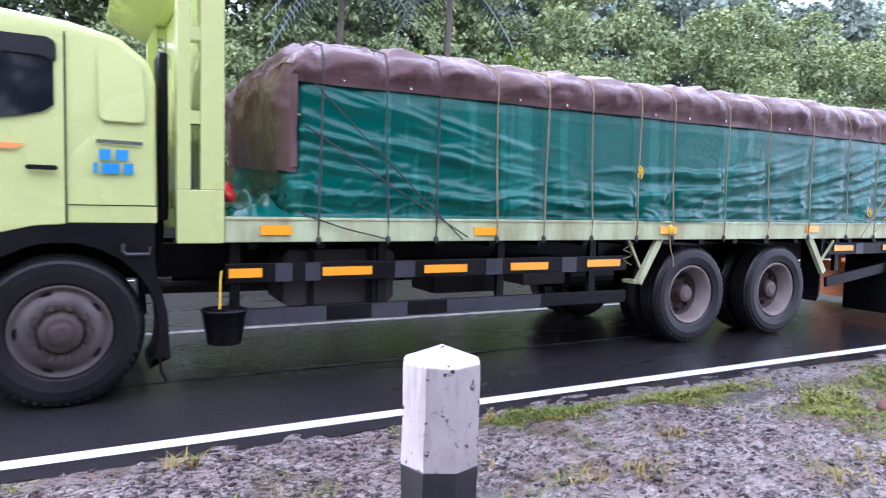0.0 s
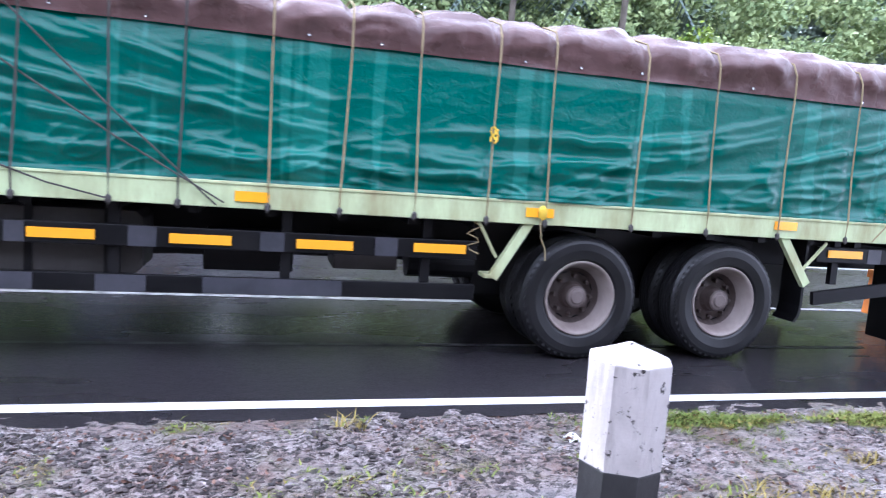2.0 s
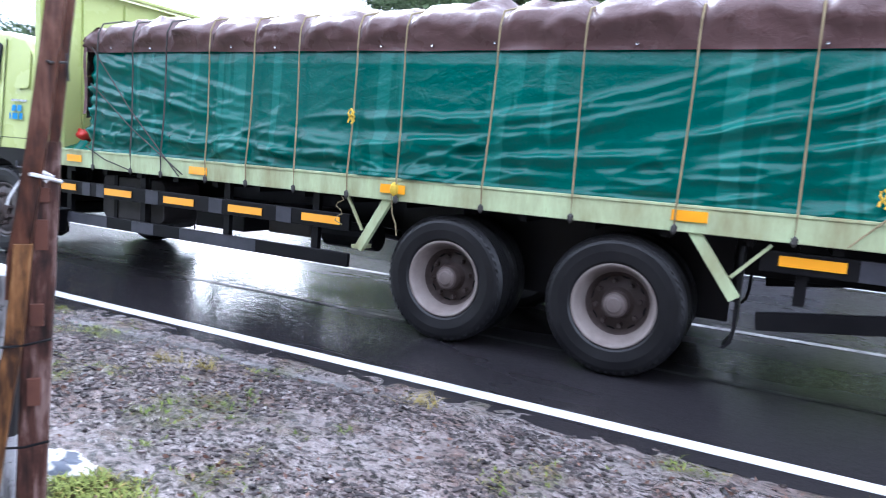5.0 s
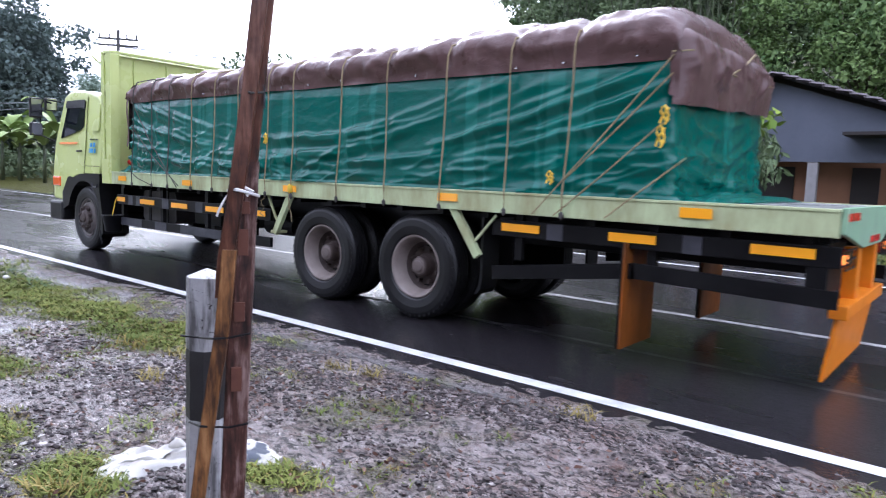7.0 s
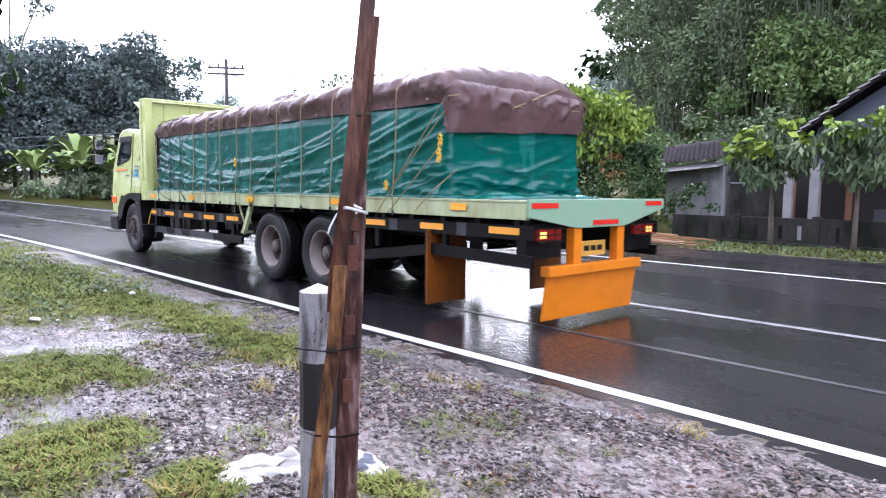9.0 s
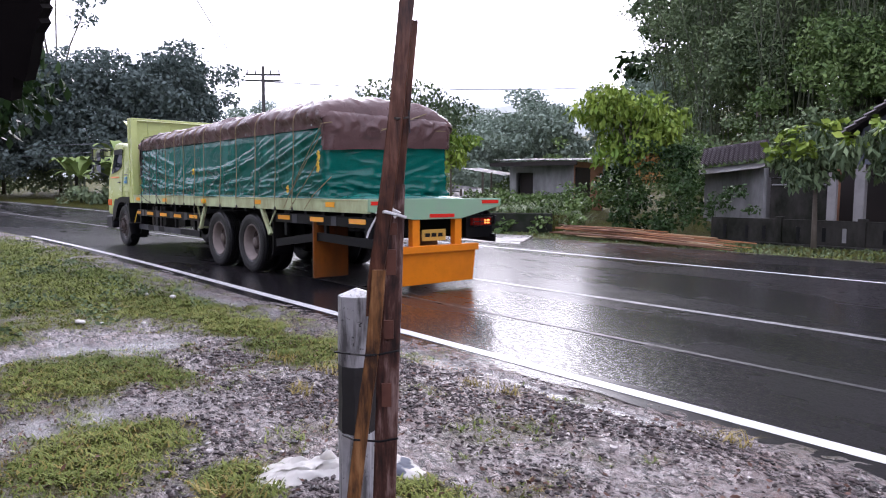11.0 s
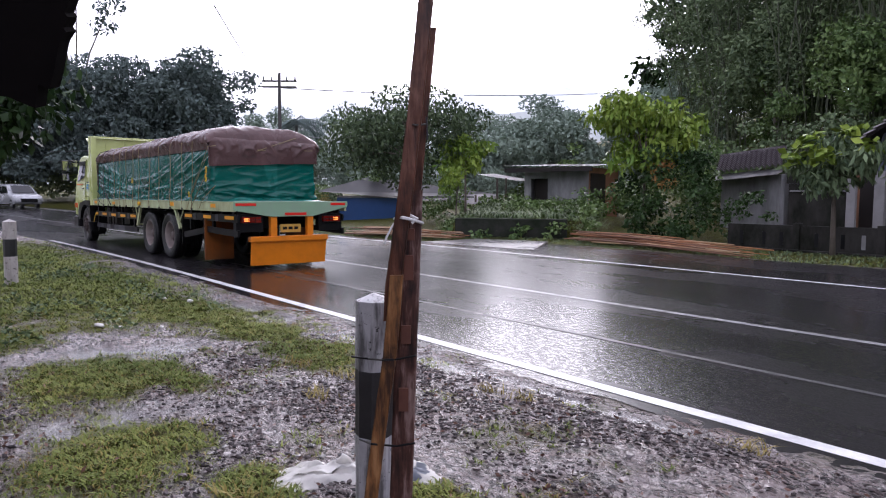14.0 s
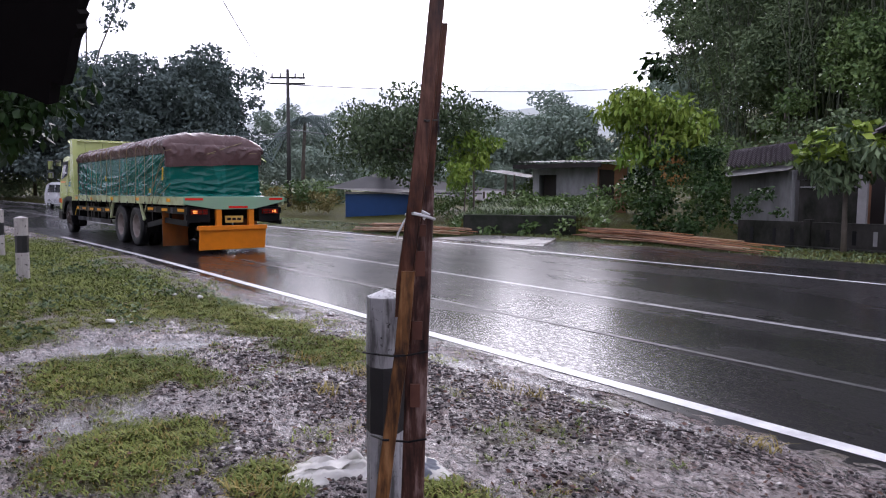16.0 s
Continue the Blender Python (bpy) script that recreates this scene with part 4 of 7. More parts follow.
def make_cover():
    # green sheet round the sides
    bm = bmesh.new()
    loop = []
    nx = 420
    r = 0.10
    loop += [(L0 + r + (L1 - L0 - 2 * r) * k / nx, 0.05, 0, -1) for k in range(nx + 1)]
    loop += [(L1 - r + r * math.sin(a), 0.05 + r - r * math.cos(a), math.sin(a), -math.cos(a)) for a in (0.4, 0.8, 1.2)]
    loop += [(L1, 0.05 + r + (WIDE - 0.1 - 2 * r) * k / 36, 1, 0) for k in range(37)]
    loop += [(L1 - r + r * math.sin(a), WIDE - 0.05 - r - r * math.cos(a), math.sin(a), -math.cos(a)) for a in (1.9, 2.3, 2.7)]
    loop += [(L1 - r - (L1 - L0 - 2 * r) * k / 50, WIDE - 0.05, 0, 1) for k in range(51)]
    loop += [(L0 + r - r * math.sin(a), WIDE - 0.05 - r - r * math.cos(a), -math.sin(a), -math.cos(a)) for a in (2.7, 2.3, 1.9)]
    loop += [(L0, WIDE - 0.05 - r - (WIDE - 0.1 - 2 * r) * k / 36, -1, 0) for k in range(37)]
    loop += [(L0 + r - r * math.sin(a), 0.05 + r - r * math.cos(a), -math.sin(a), -math.cos(a)) for a in (1.2, 0.8, 0.4)]
    zs = [1.288 + 0.0125 * k for k in range(91)]
    rows = []
    for z in zs:
        row = []
        for i, (x, y, nx_, ny_) in enumerate(loop):
            along = x + y * 1.7
            low = max(0.0, 1 - (z - 1.29) / 0.55)
            a = crease(along, z) * (1 - 0.45 * min(1, rope_pinch(x)) * abs(ny_)) - 0.01
            if ny_ < -0.9:
                a = 0.6 * a + drapes(x, z) * (1 - 0.6 * min(1, rope_pinch(x)))
            a *= max(0.0, min(1.0, (2.31 - z) / 0.16))
            if z > 2.2:
                a -= 0.02 * (z - 2.2) / 0.1
            if z < 1.31:
                a += 0.025
            if ny_ < 0:
                a = max(a, -0.04)
            row.append(bm.verts.new((x + nx_ * a, y + ny_ * a, z)))
        rows.append(row)
    n = len(loop)
    for a, b in zip(rows, rows[1:]):
        for k in range(n):
            bm.faces.new((a[k], a[(k + 1) % n], b[(k + 1) % n], b[k]))
    part("green_tarpaulin", bm, M["green_tarp"], load, "glossy wet green tarpaulin with creases", True)
    # brown sheet over the top, with a skirt that hangs lower at both ends
    bm = bmesh.new()
    us = [L0 - 0.02 + (L1 - L0 + 0.04) * k / 460 for k in range(461)]
    prof = []
    W2 = WIDE / 2
    for k in range(91):
        s = -1 + 2 * k / 90
        prof.append(s)
    rows = []
    for u in us:
        row = []
        e = min(1.0, min(u - L0 + 0.02, L1 + 0.02 - u) / 0.35)
        endk = math.sqrt(max(0.0, 1 - (1 - max(0, e)) ** 2))
        crown = 2.59 + 0.075 * min(1.0, max(0.0, (u + 1.5) / 4.0))
        pin = min(1, rope_pinch(u))
        bulge = (0.07 + 0.05 * noise.noise((u * 0.9, 1, 1))) * (1 - pin) ** 0.8
        for s in prof:
            q = abs(s)
            if q < 0.80:
                y = W2 + s / 0.80 * (W2 - 0.12) * 1.0
                z = crown + 0.07 * (1 - (q / 0.8) ** 2) - 0.0
                edge = max(0.0, (q - 0.55) / 0.25)
                z -= 0.05 * edge ** 2
                z += bulge * 0.8 + 0.035 * noise.noise((u * 2.4, y * 2.4, 4)) + 0.018 * abs(noise.noise((u * 5, y * 4, 8))) + 0.03 * ridge(u * 1.6, y * 1.5, 60) + 0.012 * ridge(u * 3.6, y * 3.2, 61)
                z = 2.38 + (z - 2.38) * (0.30 + 0.70 * endk)
            else:
                k = (q - 0.80) / 0.20
                a = min(1.0, k * 2.2)
                out = 0.075 * math.sin(a * math.pi / 2) + bulge * 0.55 * math.sin(math.pi * min(1, k * 1.15))
                out += 0.012 * noise.noise((u * 5, k * 3, 6)) + 0.025 * abs(noise.noise((u * 5 + k * 3, k * 3.5, 26))) * math.sin(math.pi * k) + 0.02 * noise.noise((u * 2.5 + k * 2, k * 2, 16))
                out += (0.035 * ridge(u * 1.5 + k * 0.9, k * 1.2 - u * 0.5, 62) + 0.018 * ridge(u * 3.4 - k * 1.2, k * 1.8 + u * 0.6, 63)) * math.sin(math.pi * min(1.0, k * 1.1)) * (1 - 0.6 * pin)
                y = W2 + math.copysign(W2 - 0.12 + out, s)
                top = crown - 0.05 + bulge * 0.8
                top = 2.38 + (top - 2.38) * (0.30 + 0.70 * endk)
                low = 2.30 + 0.012 * noise.noise((u * 1.7, 2, 2))
                z = top + (low - top) * k ** 1.15
            row.append(bm.verts.new((u, y, z)))
        rows.append(row)
    for a, b in zip(rows, rows[1:]):
        for k in range(len(prof) - 1):
            bm.faces.new((a[k], b[k], b[k + 1], a[k + 1]))
    part("brown_tarpaulin", bm, M["brown_tarp"], load, "brown tarpaulin over the top, gathered by ropes", True)
    # end flaps of the brown sheet
    for x, s, zl in ((L1 + 0.03, 1, 2.02), (L0 - 0.03, -1, 1.66)):
        bm = bmesh.new()
        rows = []
        for i in range(81):
            y = 0.02 + (WIDE - 0.04) * i / 80
            row = []
            corner = max(0.0, min(1.0, min(y - 0.02, WIDE - 0.02 - y) / 0.14))
            for j in range(33):
                k = j / 32
                top = 2.53 + 0.04 * math.sqrt(corner)
                z = top + (zl - 0.04 + 0.05 * y + 0.02 * noise.noise((y * 2.4, 1, s)) - top) * k
                o = 0.02 + 0.025 * noise.noise((y * 3, z * 2.5, s)) + 0.03 * math.sin(k * math.pi) * corner - 0.13 * (1 - k) ** 12 - 0.06 * (1 - corner) ** 2
                o += (0.045 * ridge(y * 1.7 + z * 1.2, z * 2.4 - y * 0.8, 64 + s) + 0.025 * ridge(y * 4 - z * 2, z * 4.4 + y, 66 + s)) * math.sin(math.pi * min(1, k * 1.2 + 0.1)) * corner
                row.append(bm.verts.new((x + s * o, y, z)))
            rows.append(row)
        for a, b in zip(rows, rows[1:]):
            for k in range(32):
                bm.faces.new((a[k], b[k], b[k + 1], a[k + 1]))
        part("end_flap", bm, M["brown_tarp"], load, "brown tarpaulin flap folded over the end", True)
        # wrap of the flap round the near corner
        bm = bmesh.new()
        rows = []
        for i in range(10):
            u = i / 9 * (0.07 if s > 0 else 0.05)
            rows.append([bm.verts.new((x - s * u, 0.018 - 0.01 * math.sin(j), 2.36 + (zl + (0.0 if s > 0 else 0.0) + u * (0.5 if s > 0 else 0.2) - 2.36) * j / 7)) for j in range(8)])
        for a, b in zip(rows, rows[1:]):
            for k in range(7):
                bm.faces.new((a[k], b[k], b[k + 1], a[k + 1]))
        part("corner_flap", bm, M["brown_tarp"], load, "brown corner of the top sheet", True)


make_cover()


def make_ropes():
    for i, x in enumerate(ROPES):
        lean = (-0.03, 0.02, -0.02, 0.01)[i % 4]
        pts = [(x + lean, -0.02, 1.10), (x + lean, -0.03, 1.29), (x + lean * 0.5, -0.005, 1.7), (x, 0.0, 2.2), (x, -0.005, 2.34), (x, 0.005, 2.48), (x, 0.06, 2.585), (x, 0.3, 2.66), (x, 1.2, 2.74), (x, 2.1, 2.66), (x, WIDE - 0.02, 2.5), (x, WIDE, 2.2), (x, WIDE + 0.02, 1.15)]
        bm = bmesh.new()
        tube(bm, pts, 0.008, 5)
        part("rope", bm, M["rope"] if i > 2 else M["dark_rope"], load, "tight rope over the load")
        bm = bmesh.new()
        bmesh.ops.create_icosphere(bm, subdivisions=1, radius=0.025, matrix=Matrix.Translation((x + lean, -0.025, 1.12)) @ Matrix.Diagonal((1, 0.7, 1.6, 1)))
        part("knot", bm, M["dark_rope"], load)
    diag = [((-4.2, 0.02, 2.36), (-2.85, -0.03, 1.12)), ((-4.2, 0.02, 1.98), (-2.80, -0.03, 1.14)), ((-4.25, 0.0, 1.33), (-3.55, -0.03, 1.13)), ((3.85, 0.0, 2.33), (2.75, -0.03, 1.12)), ((3.8, 0.0, 1.85), (2.95, -0.03, 1.12)), ((3.95, 0.1, 1.60), (3.4, -0.03, 1.13)), ((3.85, 0.0, 2.2), (3.02, -0.03, 1.4))]
    for a, b in diag:
        bm = bmesh.new()
        m = ((a[0] + b[0]) / 2, min(a[1], b[1]) - 0.005, (a[2] + b[2]) / 2 - 0.02)
        tube(bm, [a, m, b], 0.0065, 5)
        part("lashing_rope", bm, M["dark_rope"] if a[0] < 0 else M["rope"], load, "slanting lashing rope")
    for x, z, r in ((-0.89, 1.76, 0.035), (3.8, 1.75, 0.05), (3.82, 1.9, 0.04), (2.9, 1.42, 0.03)):
        bm = bmesh.new()
        for k in range(4):
            tube(bm, [(x + 0.03 * math.sin(k * 2 + j), -0.025 - 0.01 * (j % 2), z + r * (1 - j * 0.9) + 0.01 * k) for j in range(4)], 0.009, 5)
        part("rope_knot", bm, M["yellow_rope"], load, "yellow rope knot")
    # ropes across both ends
    for x, z in ((L1 + 0.075, 2.35), (L0 - 0.065, 2.05), (L0 - 0.06, 2.42)):
        bm = bmesh.new()
        tube(bm, [(x - math.copysign(0.1, x), 0.0, z), (x, 0.12, z + 0.02), (x, 1.2, z - 0.03), (x, 2.3, z + 0.02)], 0.008, 5)
        part("end_rope", bm, M["rope"], load)
    bm = bmesh.new()
    tube(bm, [(L1 + 0.07, 0.7, 2.2), (L1 + 0.09, 1.3, 2.42), (L1 + 0.0, 1.9, 2.62)], 0.009, 5)
    part("end_rope", bm, M["rope"], load)


make_ropes()


def heap(name, x0, x1, y0, y1, h, material, label, seed):
    """A crumpled heap of sheet."""
    bm = bmesh.new()
    nu, nv = 26, 34
    rows = []
    for i in range(nu + 1):
        row = []
        for j in range(nv + 1):
            u, v = i / nu, j / nv
            e = (math.sin(u * math.pi) * math.sin(v * math.pi)) ** 0.35 if 0 < u < 1 and 0 < v < 1 else 0
            z = 1.29 + h * e * (0.55 + 0.45 * abs(noise.noise((u * 4 + seed, v * 6, seed))) * 2) * (1 - 0.25 * abs(math.sin(u * 9 + v * 2)))
            row.append(bm.verts.new((x0 + (x1 - x0) * u + 0.03 * noise.noise((u * 5, v * 5, seed)), y0 + (y1 - y0) * v, z)))
        rows.append(row)
    for a, b in zip(rows, rows[1:]):
        for j in range(nv):
            bm.faces.new((a[j], b[j], b[j + 1], a[j + 1]))
    return part(name, bm, material, load, label, True)


heap("folded_tarpaulin", -4.72, -4.22, 0.08, 2.2, 0.24, M["green_tarp"], "crumpled end of the green tarpaulin", 2)
heap("folded_tarpaulin", 3.8, 4.28, 0.12, 2.35, 0.085, M["green_tarp"], "loose hem of the green tarpaulin on the deck", 7)
bm = bmesh.new()
bmesh.ops.create_icosphere(bm, subdivisions=3, radius=0.09, matrix=Matrix.Translation((-4.72, 0.36, 1.45)) @ Matrix.Diagonal((0.7, 1.3, 0.8, 1)))
for v in bm.verts:
    v.co += Vector((noise.noise(v.co * 19), noise.noise(v.co * 17), noise.noise(v.co * 15))) * 0.075
part("red_sack", bm, mat("red_plastic", (0.6, 0.03, 0.02), 0.3), load, "red plastic sack", True)


bm = bmesh.new()
lathe(bm, [(0.004, -0.003), (0.010, -0.004), (0.010, 0.02)], 10)
eyelet = mesh_from("eyelet", bm, M["chrome"])
for k in (0, 1, 3, 4, 6, 7, 8, 10, 12, 13, 14):
    ob = new("eyelet", eyelet)
    ob.parent = load
    ob.location = (-3.9 + k * 0.53 + 0.05 * math.sin(k * 2.3), 0.022, 2.34 + 0.012 * math.sin(k * 4.1))


# ---- vegetation ----
M["leaf_dark"] = leaf_mat("dark_wet_leaves", (0.010, 0.026, 0.008), (0.046, 0.088, 0.026), 0.4)
M["leaf_mid"] = leaf_mat("green_leaves", (0.05, 0.095, 0.03), (0.17, 0.245, 0.08), 0.4)
M["leaf_light"] = leaf_mat("young_yellow_green_leaves", (0.09, 0.17, 0.025), (0.28, 0.36, 0.06), 0.4)
# Far greens carry the haze of distance in their colour: greyer, paler, less contrast.
M["leaf_far_hazed"] = leaf_mat("far_leaves_with_haze", (0.098, 0.132, 0.122), (0.145, 0.182, 0.168), 0.8, 0.04)
M["leaf_mist"] = leaf_mat("leaves_paled_by_mist", (0.18, 0.235, 0.185), (0.3, 0.37, 0.3), 0.8, 0.05)
# Hill leaves made paler, the drizzle haze before them put into the green.
M["leaf_pale"] = leaf_mat("green_leaves_paled_by_mist", (0.12, 0.178, 0.08), (0.37, 0.44, 0.2), 0.5, 0.1)
M["leaf_wood"] = leaf_mat("wood_leaves", (0.045, 0.075, 0.038), (0.2, 0.265, 0.13), 0.5)
M["leaf_dry"] = leaf_mat("yellowed_reed_leaves", (0.13, 0.12, 0.045), (0.3, 0.26, 0.11), 0.6, 0.06)
# Banana and verge shrub greens lightened, with the mist over them mixed in.
M["leaf_banana"] = leaf_mat("pale_banana_leaves", (0.16, 0.23, 0.07), (0.34, 0.42, 0.16), 0.5, 0.1)
M["leaf_haze"] = leaf_mat("shrub_leaves_with_haze", (0.1, 0.14, 0.085), (0.24, 0.3, 0.16), 0.6, 0.06)
M["leaf_road"] = leaf_mat("grey_green_leaves", (0.035, 0.058, 0.03), (0.13, 0.18, 0.085), 0.45)
M["leaf_orange"] = leaf_mat("orange_croton_leaves", (0.25, 0.09, 0.03), (0.5, 0.3, 0.1), 0.4)
M["grass"] = leaf_mat("grass_blades", (0.07, 0.105, 0.022), (0.24, 0.27, 0.07), 0.6, 0.08)
M["dry_grass"] = leaf_mat("dry_grass_blades", (0.18, 0.14, 0.035), (0.36, 0.29, 0.1), 0.6, 0.08)
M["bark"] = worn("grey_bark", (0.12, 0.10, 0.08), (0.05, 0.045, 0.035), 0.8, 0.6, 8, bump=0.6)
M["bamboo_green"] = worn("green_bamboo", (0.06, 0.075, 0.035), (0.025, 0.03, 0.016), 0.45, 0.5, 5)


def leaf_mesh(name, pos, size, material, seed, droop=0.4, slim=0.45):
    """One folded leaf of four corners at each position."""
    rng = np.random.default_rng(seed)
    n = len(pos)
    a = rng.uniform(0, 2 * np.pi, n)
    el = rng.uniform(-1.0, 0.7, n) - droop
    d = np.stack([np.cos(a) * np.cos(el), np.sin(a) * np.cos(el), np.sin(el)], 1)
    side = np.cross(d, rng.normal(0, 1, (n, 3)))
    side /= np.linalg.norm(side, axis=1)[:, None] + 1e-9
    s = (size * rng.uniform(0.6, 1.4, n))[:, None]
    nor = np.cross(d, side)
    v = np.empty((n, 4, 3))
    v[:, 0] = pos
    v[:, 1] = pos + d * s * 0.5 + side * s * slim * 0.5 - nor * s * 0.08
    v[:, 2] = pos + d * s
    v[:, 3] = pos + d * s * 0.5 - side * s * slim * 0.5 - nor * s * 0.08
    me = bpy.data.meshes.new(name)
    me.vertices.add(4 * n)
    me.vertices.foreach_set("co", v.ravel())
    me.loops.add(6 * n)
    base = np.arange(n)[:, None] * 4
    me.loops.foreach_set("vertex_index", (base + np.array([0, 1, 2, 0, 2, 3])).ravel().astype(np.int32))
    me.polygons.add(2 * n)
    me.polygons.foreach_set("loop_start", np.arange(2 * n, dtype=np.int32) * 3)
    me.materials.append(material)
    me.update(calc_edges=True)
    me.validate()
    return me


def clump_points(rng, centres, radii, per):
    """Points in the outer part of a set of flattened balls."""
    out = []
    for c, r in zip(centres, radii):
        k = max(4, int(per * r * r))
        d = rng.normal(0, 1, (k, 3))
        d /= np.linalg.norm(d, axis=1)[:, None]
        rad = r * rng.uniform(0.35, 1.05, k) ** 0.6
        out.append(np.asarray(c) + d * rad[:, None] * np.array([1, 1, 0.62]))
    return np.concatenate(out)


def make_tree(name, at, height, spread, crown_from, leaf, label, per=500, size=0.16, clumps=26, seed=1, trunk=0.14, droop=0.4, slim=0.45, flat=1.0, group="", clump_r=0.24):
    rng = np.random.default_rng(seed)
    tree = empty(name, label, "tree", group, at=Matrix.Translation(at))
    mid = (height + crown_from) / 2
    hh = (height - crown_from) / 2
    d = rng.normal(0, 1, (clumps, 3))
    d /= np.linalg.norm(d, axis=1)[:, None]
    rad = rng.uniform(0.35, 0.86, clumps)[:, None]
    centres = np.array([0, 0, mid]) + d * rad * np.array([spread / 2, spread / 2, hh * flat])
    radii = rng.uniform(0.7, 1.25, clumps) * spread * clump_r
    bm = bmesh.new()
    top = Vector((rng.uniform(-0.1, 0.1) * height, rng.uniform(-0.1, 0.1) * height, crown_from + hh * 0.9))
    tube(bm, [(0, 0, -0.2), (top.x * 0.2, top.y * 0.2, crown_from * 0.5), (top.x * 0.5, top.y * 0.5, crown_from), top], trunk, 8, 0.45)
    for c in centres[: min(clumps, 16)]:
        f = 0.45 + 0.4 * rng.random()
        st = Vector((top.x * f, top.y * f, crown_from * 0.7 + (top.z - crown_from * 0.7) * f * 0.8))
        c = Vector(c)
        m = st.lerp(c, 0.5) + Vector((0, 0, 0.06 * height * rng.random()))
        tube(bm, [st, m, c], trunk * 0.32, 5, 0.3)
    part("trunk", bm, M["bark"], tree, smooth=True)
    pts = clump_points(rng, centres, radii, per)
    crown = new("crown", leaf_mesh("crown", pts, size, leaf, seed + 50, droop, slim))
    crown.parent = tree
    return tree


def make_grove(name, spots, leaf, label, per, size, seed, category="trees", squash=1.0):
    """A mass of far foliage that nobody could count: rough crowns on rough trunks, in one mesh."""
    rng = np.random.default_rng(seed)
    cs, rs = [], []
    for x, y, z, h, w in spots:
        k = int(7 + h * 0.8)
        for _ in range(k):
            f = rng.uniform(0.25, 1.0)
            rr = w * 0.5 * math.sqrt(max(0.05, 1 - (2 * abs(f - 0.6)) ** 2))
            a = rng.uniform(0, 6.283)
            cs.append((x + rr * math.cos(a) * rng.uniform(0.2, 1), y + rr * math.sin(a) * rng.uniform(0.2, 1), z + h * f * squash))
            rs.append(w * rng.uniform(0.14, 0.28))
    pts = clump_points(rng, cs, rs, per)
    ob = new(name, leaf_mesh(name, pts, size, leaf, seed + 9, 0.3, 0.6))
    return tagged(ob, label, category, kind="stuff")


def forest():
    rng = np.random.default_rng(11)
    make_grove("hillside_shrubs", [(-12.5, 27.0, 1.0, 3.4, 3.2), (-10.2, 26.4, 1.0, 3.6, 3.2), (-8.0, 26.0, 1.0, 3.2, 3.0), (-5.8, 25.8, 1.0, 3.6, 3.0), (-15.0, 28.0, 1.0, 3.6, 3.2)], M["leaf_wood"], "dark green shrubs under the bamboo", 260, 0.2, 59)
    # wooded hillside behind the houses and behind the passing truck
    near, mid, far = [], [], []
    for k in range(54):
        x = -20 + 92 * (k + rng.random()) / 54
        y = 26 + rng.uniform(0, 4) + max(0, -x - 6) * 0.5
        near.append((x, y, ground_height(x, y), rng.uniform(4, 7.5), rng.uniform(3.0, 4.6)))
    for k in range(48):
        x = -27 + 110 * (k + rng.random()) / 48
        y = 33 + rng.uniform(0, 6) + max(0, -x - 6) * 0.45
        mid.append((x, y, ground_height(x, y), rng.uniform(9, 14), rng.uniform(5, 7)))
    for k in range(40):
        x = -38 + 130 * (k + rng.random()) / 40
        y = 45 + rng.uniform(0, 9) + max(0, -x - 20) * 0.6
        far.append((x, y, ground_height(x, y), rng.uniform(12, 17), rng.uniform(7, 10)))
    make_grove("hillside_shrubs", [p for p in near if p[0] < 0], M["leaf_mid"], "dense wet green shrubs at the foot of a wooded hill", 260, 0.2, 21)
    make_grove("hillside_trees", [p for p in mid if p[0] < -2], M["leaf_wood"], "tall dark green trees on a wooded hillside", 190, 0.28, 22)
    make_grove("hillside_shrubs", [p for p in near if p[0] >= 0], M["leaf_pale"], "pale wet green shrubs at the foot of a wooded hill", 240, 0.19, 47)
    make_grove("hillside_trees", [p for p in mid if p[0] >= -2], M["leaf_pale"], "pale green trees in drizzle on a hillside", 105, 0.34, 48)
    make_grove("hillside_shrubs", [(10.6, 23.2, 1.2, 5.8, 2.2), (14.6, 22.2, 1.0, 6.0, 2.4), (18.2, 21.0, 0.8, 5.4, 2.4), (25.0, 19.5, 0.6, 5.0, 2.6)], M["leaf_light"], "bright yellow green shrubs at the foot of the hill", 260, 0.2, 58)
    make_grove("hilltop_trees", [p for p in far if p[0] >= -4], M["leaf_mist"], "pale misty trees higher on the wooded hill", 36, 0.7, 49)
    make_grove("hilltop_trees", [p for p in far if p[0] < -4], M["leaf_dark"], "dark trees higher on the wooded hill", 36, 0.8, 23)
    # Tall trees added so the road mirrors leaves, not sky; tops out of view.
    tall = []
    for k in range(16):
        x = -19 + 40 * (k + rng.random()) / 16
        y = 37 + rng.uniform(0, 5) + max(0, -x - 6) * 0.3
        tall.append((x, y, ground_height(x, y), rng.uniform(17, 21), rng.uniform(6, 8)))
    make_grove("hillside_trees", tall, M["leaf_wood"], "tall dark trees added over the hill to keep sky off the road", 50, 0.55, 66)
    # Unseen trees added along the near side to dim the truck and its reflections.
    behind = [(-52 + 4.2 * k + rng.uniform(-1, 1), -9.5 - 4 * rng.random() + bend(-52 + 4.2 * k), 0.2, rng.uniform(10, 14), rng.uniform(5, 7)) for k in range(-6, 19)]
    make_grove("unseen_shade_trees", behind, M["leaf_wood"], "unseen dark trees added on the near side to shade the truck", 60, 0.45, 67)
    # wood where the road bends away, haze mixed into its grey-green
    left = []
    for k in range(46):
        f = (k + rng.random()) / 46
        x, y = -68 + 9 * f + rng.uniform(-4, 4), 2 + 21 * f
        hump = 12.4 + 0.9 * math.sin(f * 15.0) - 5 * max(0, f - 0.9) * 4
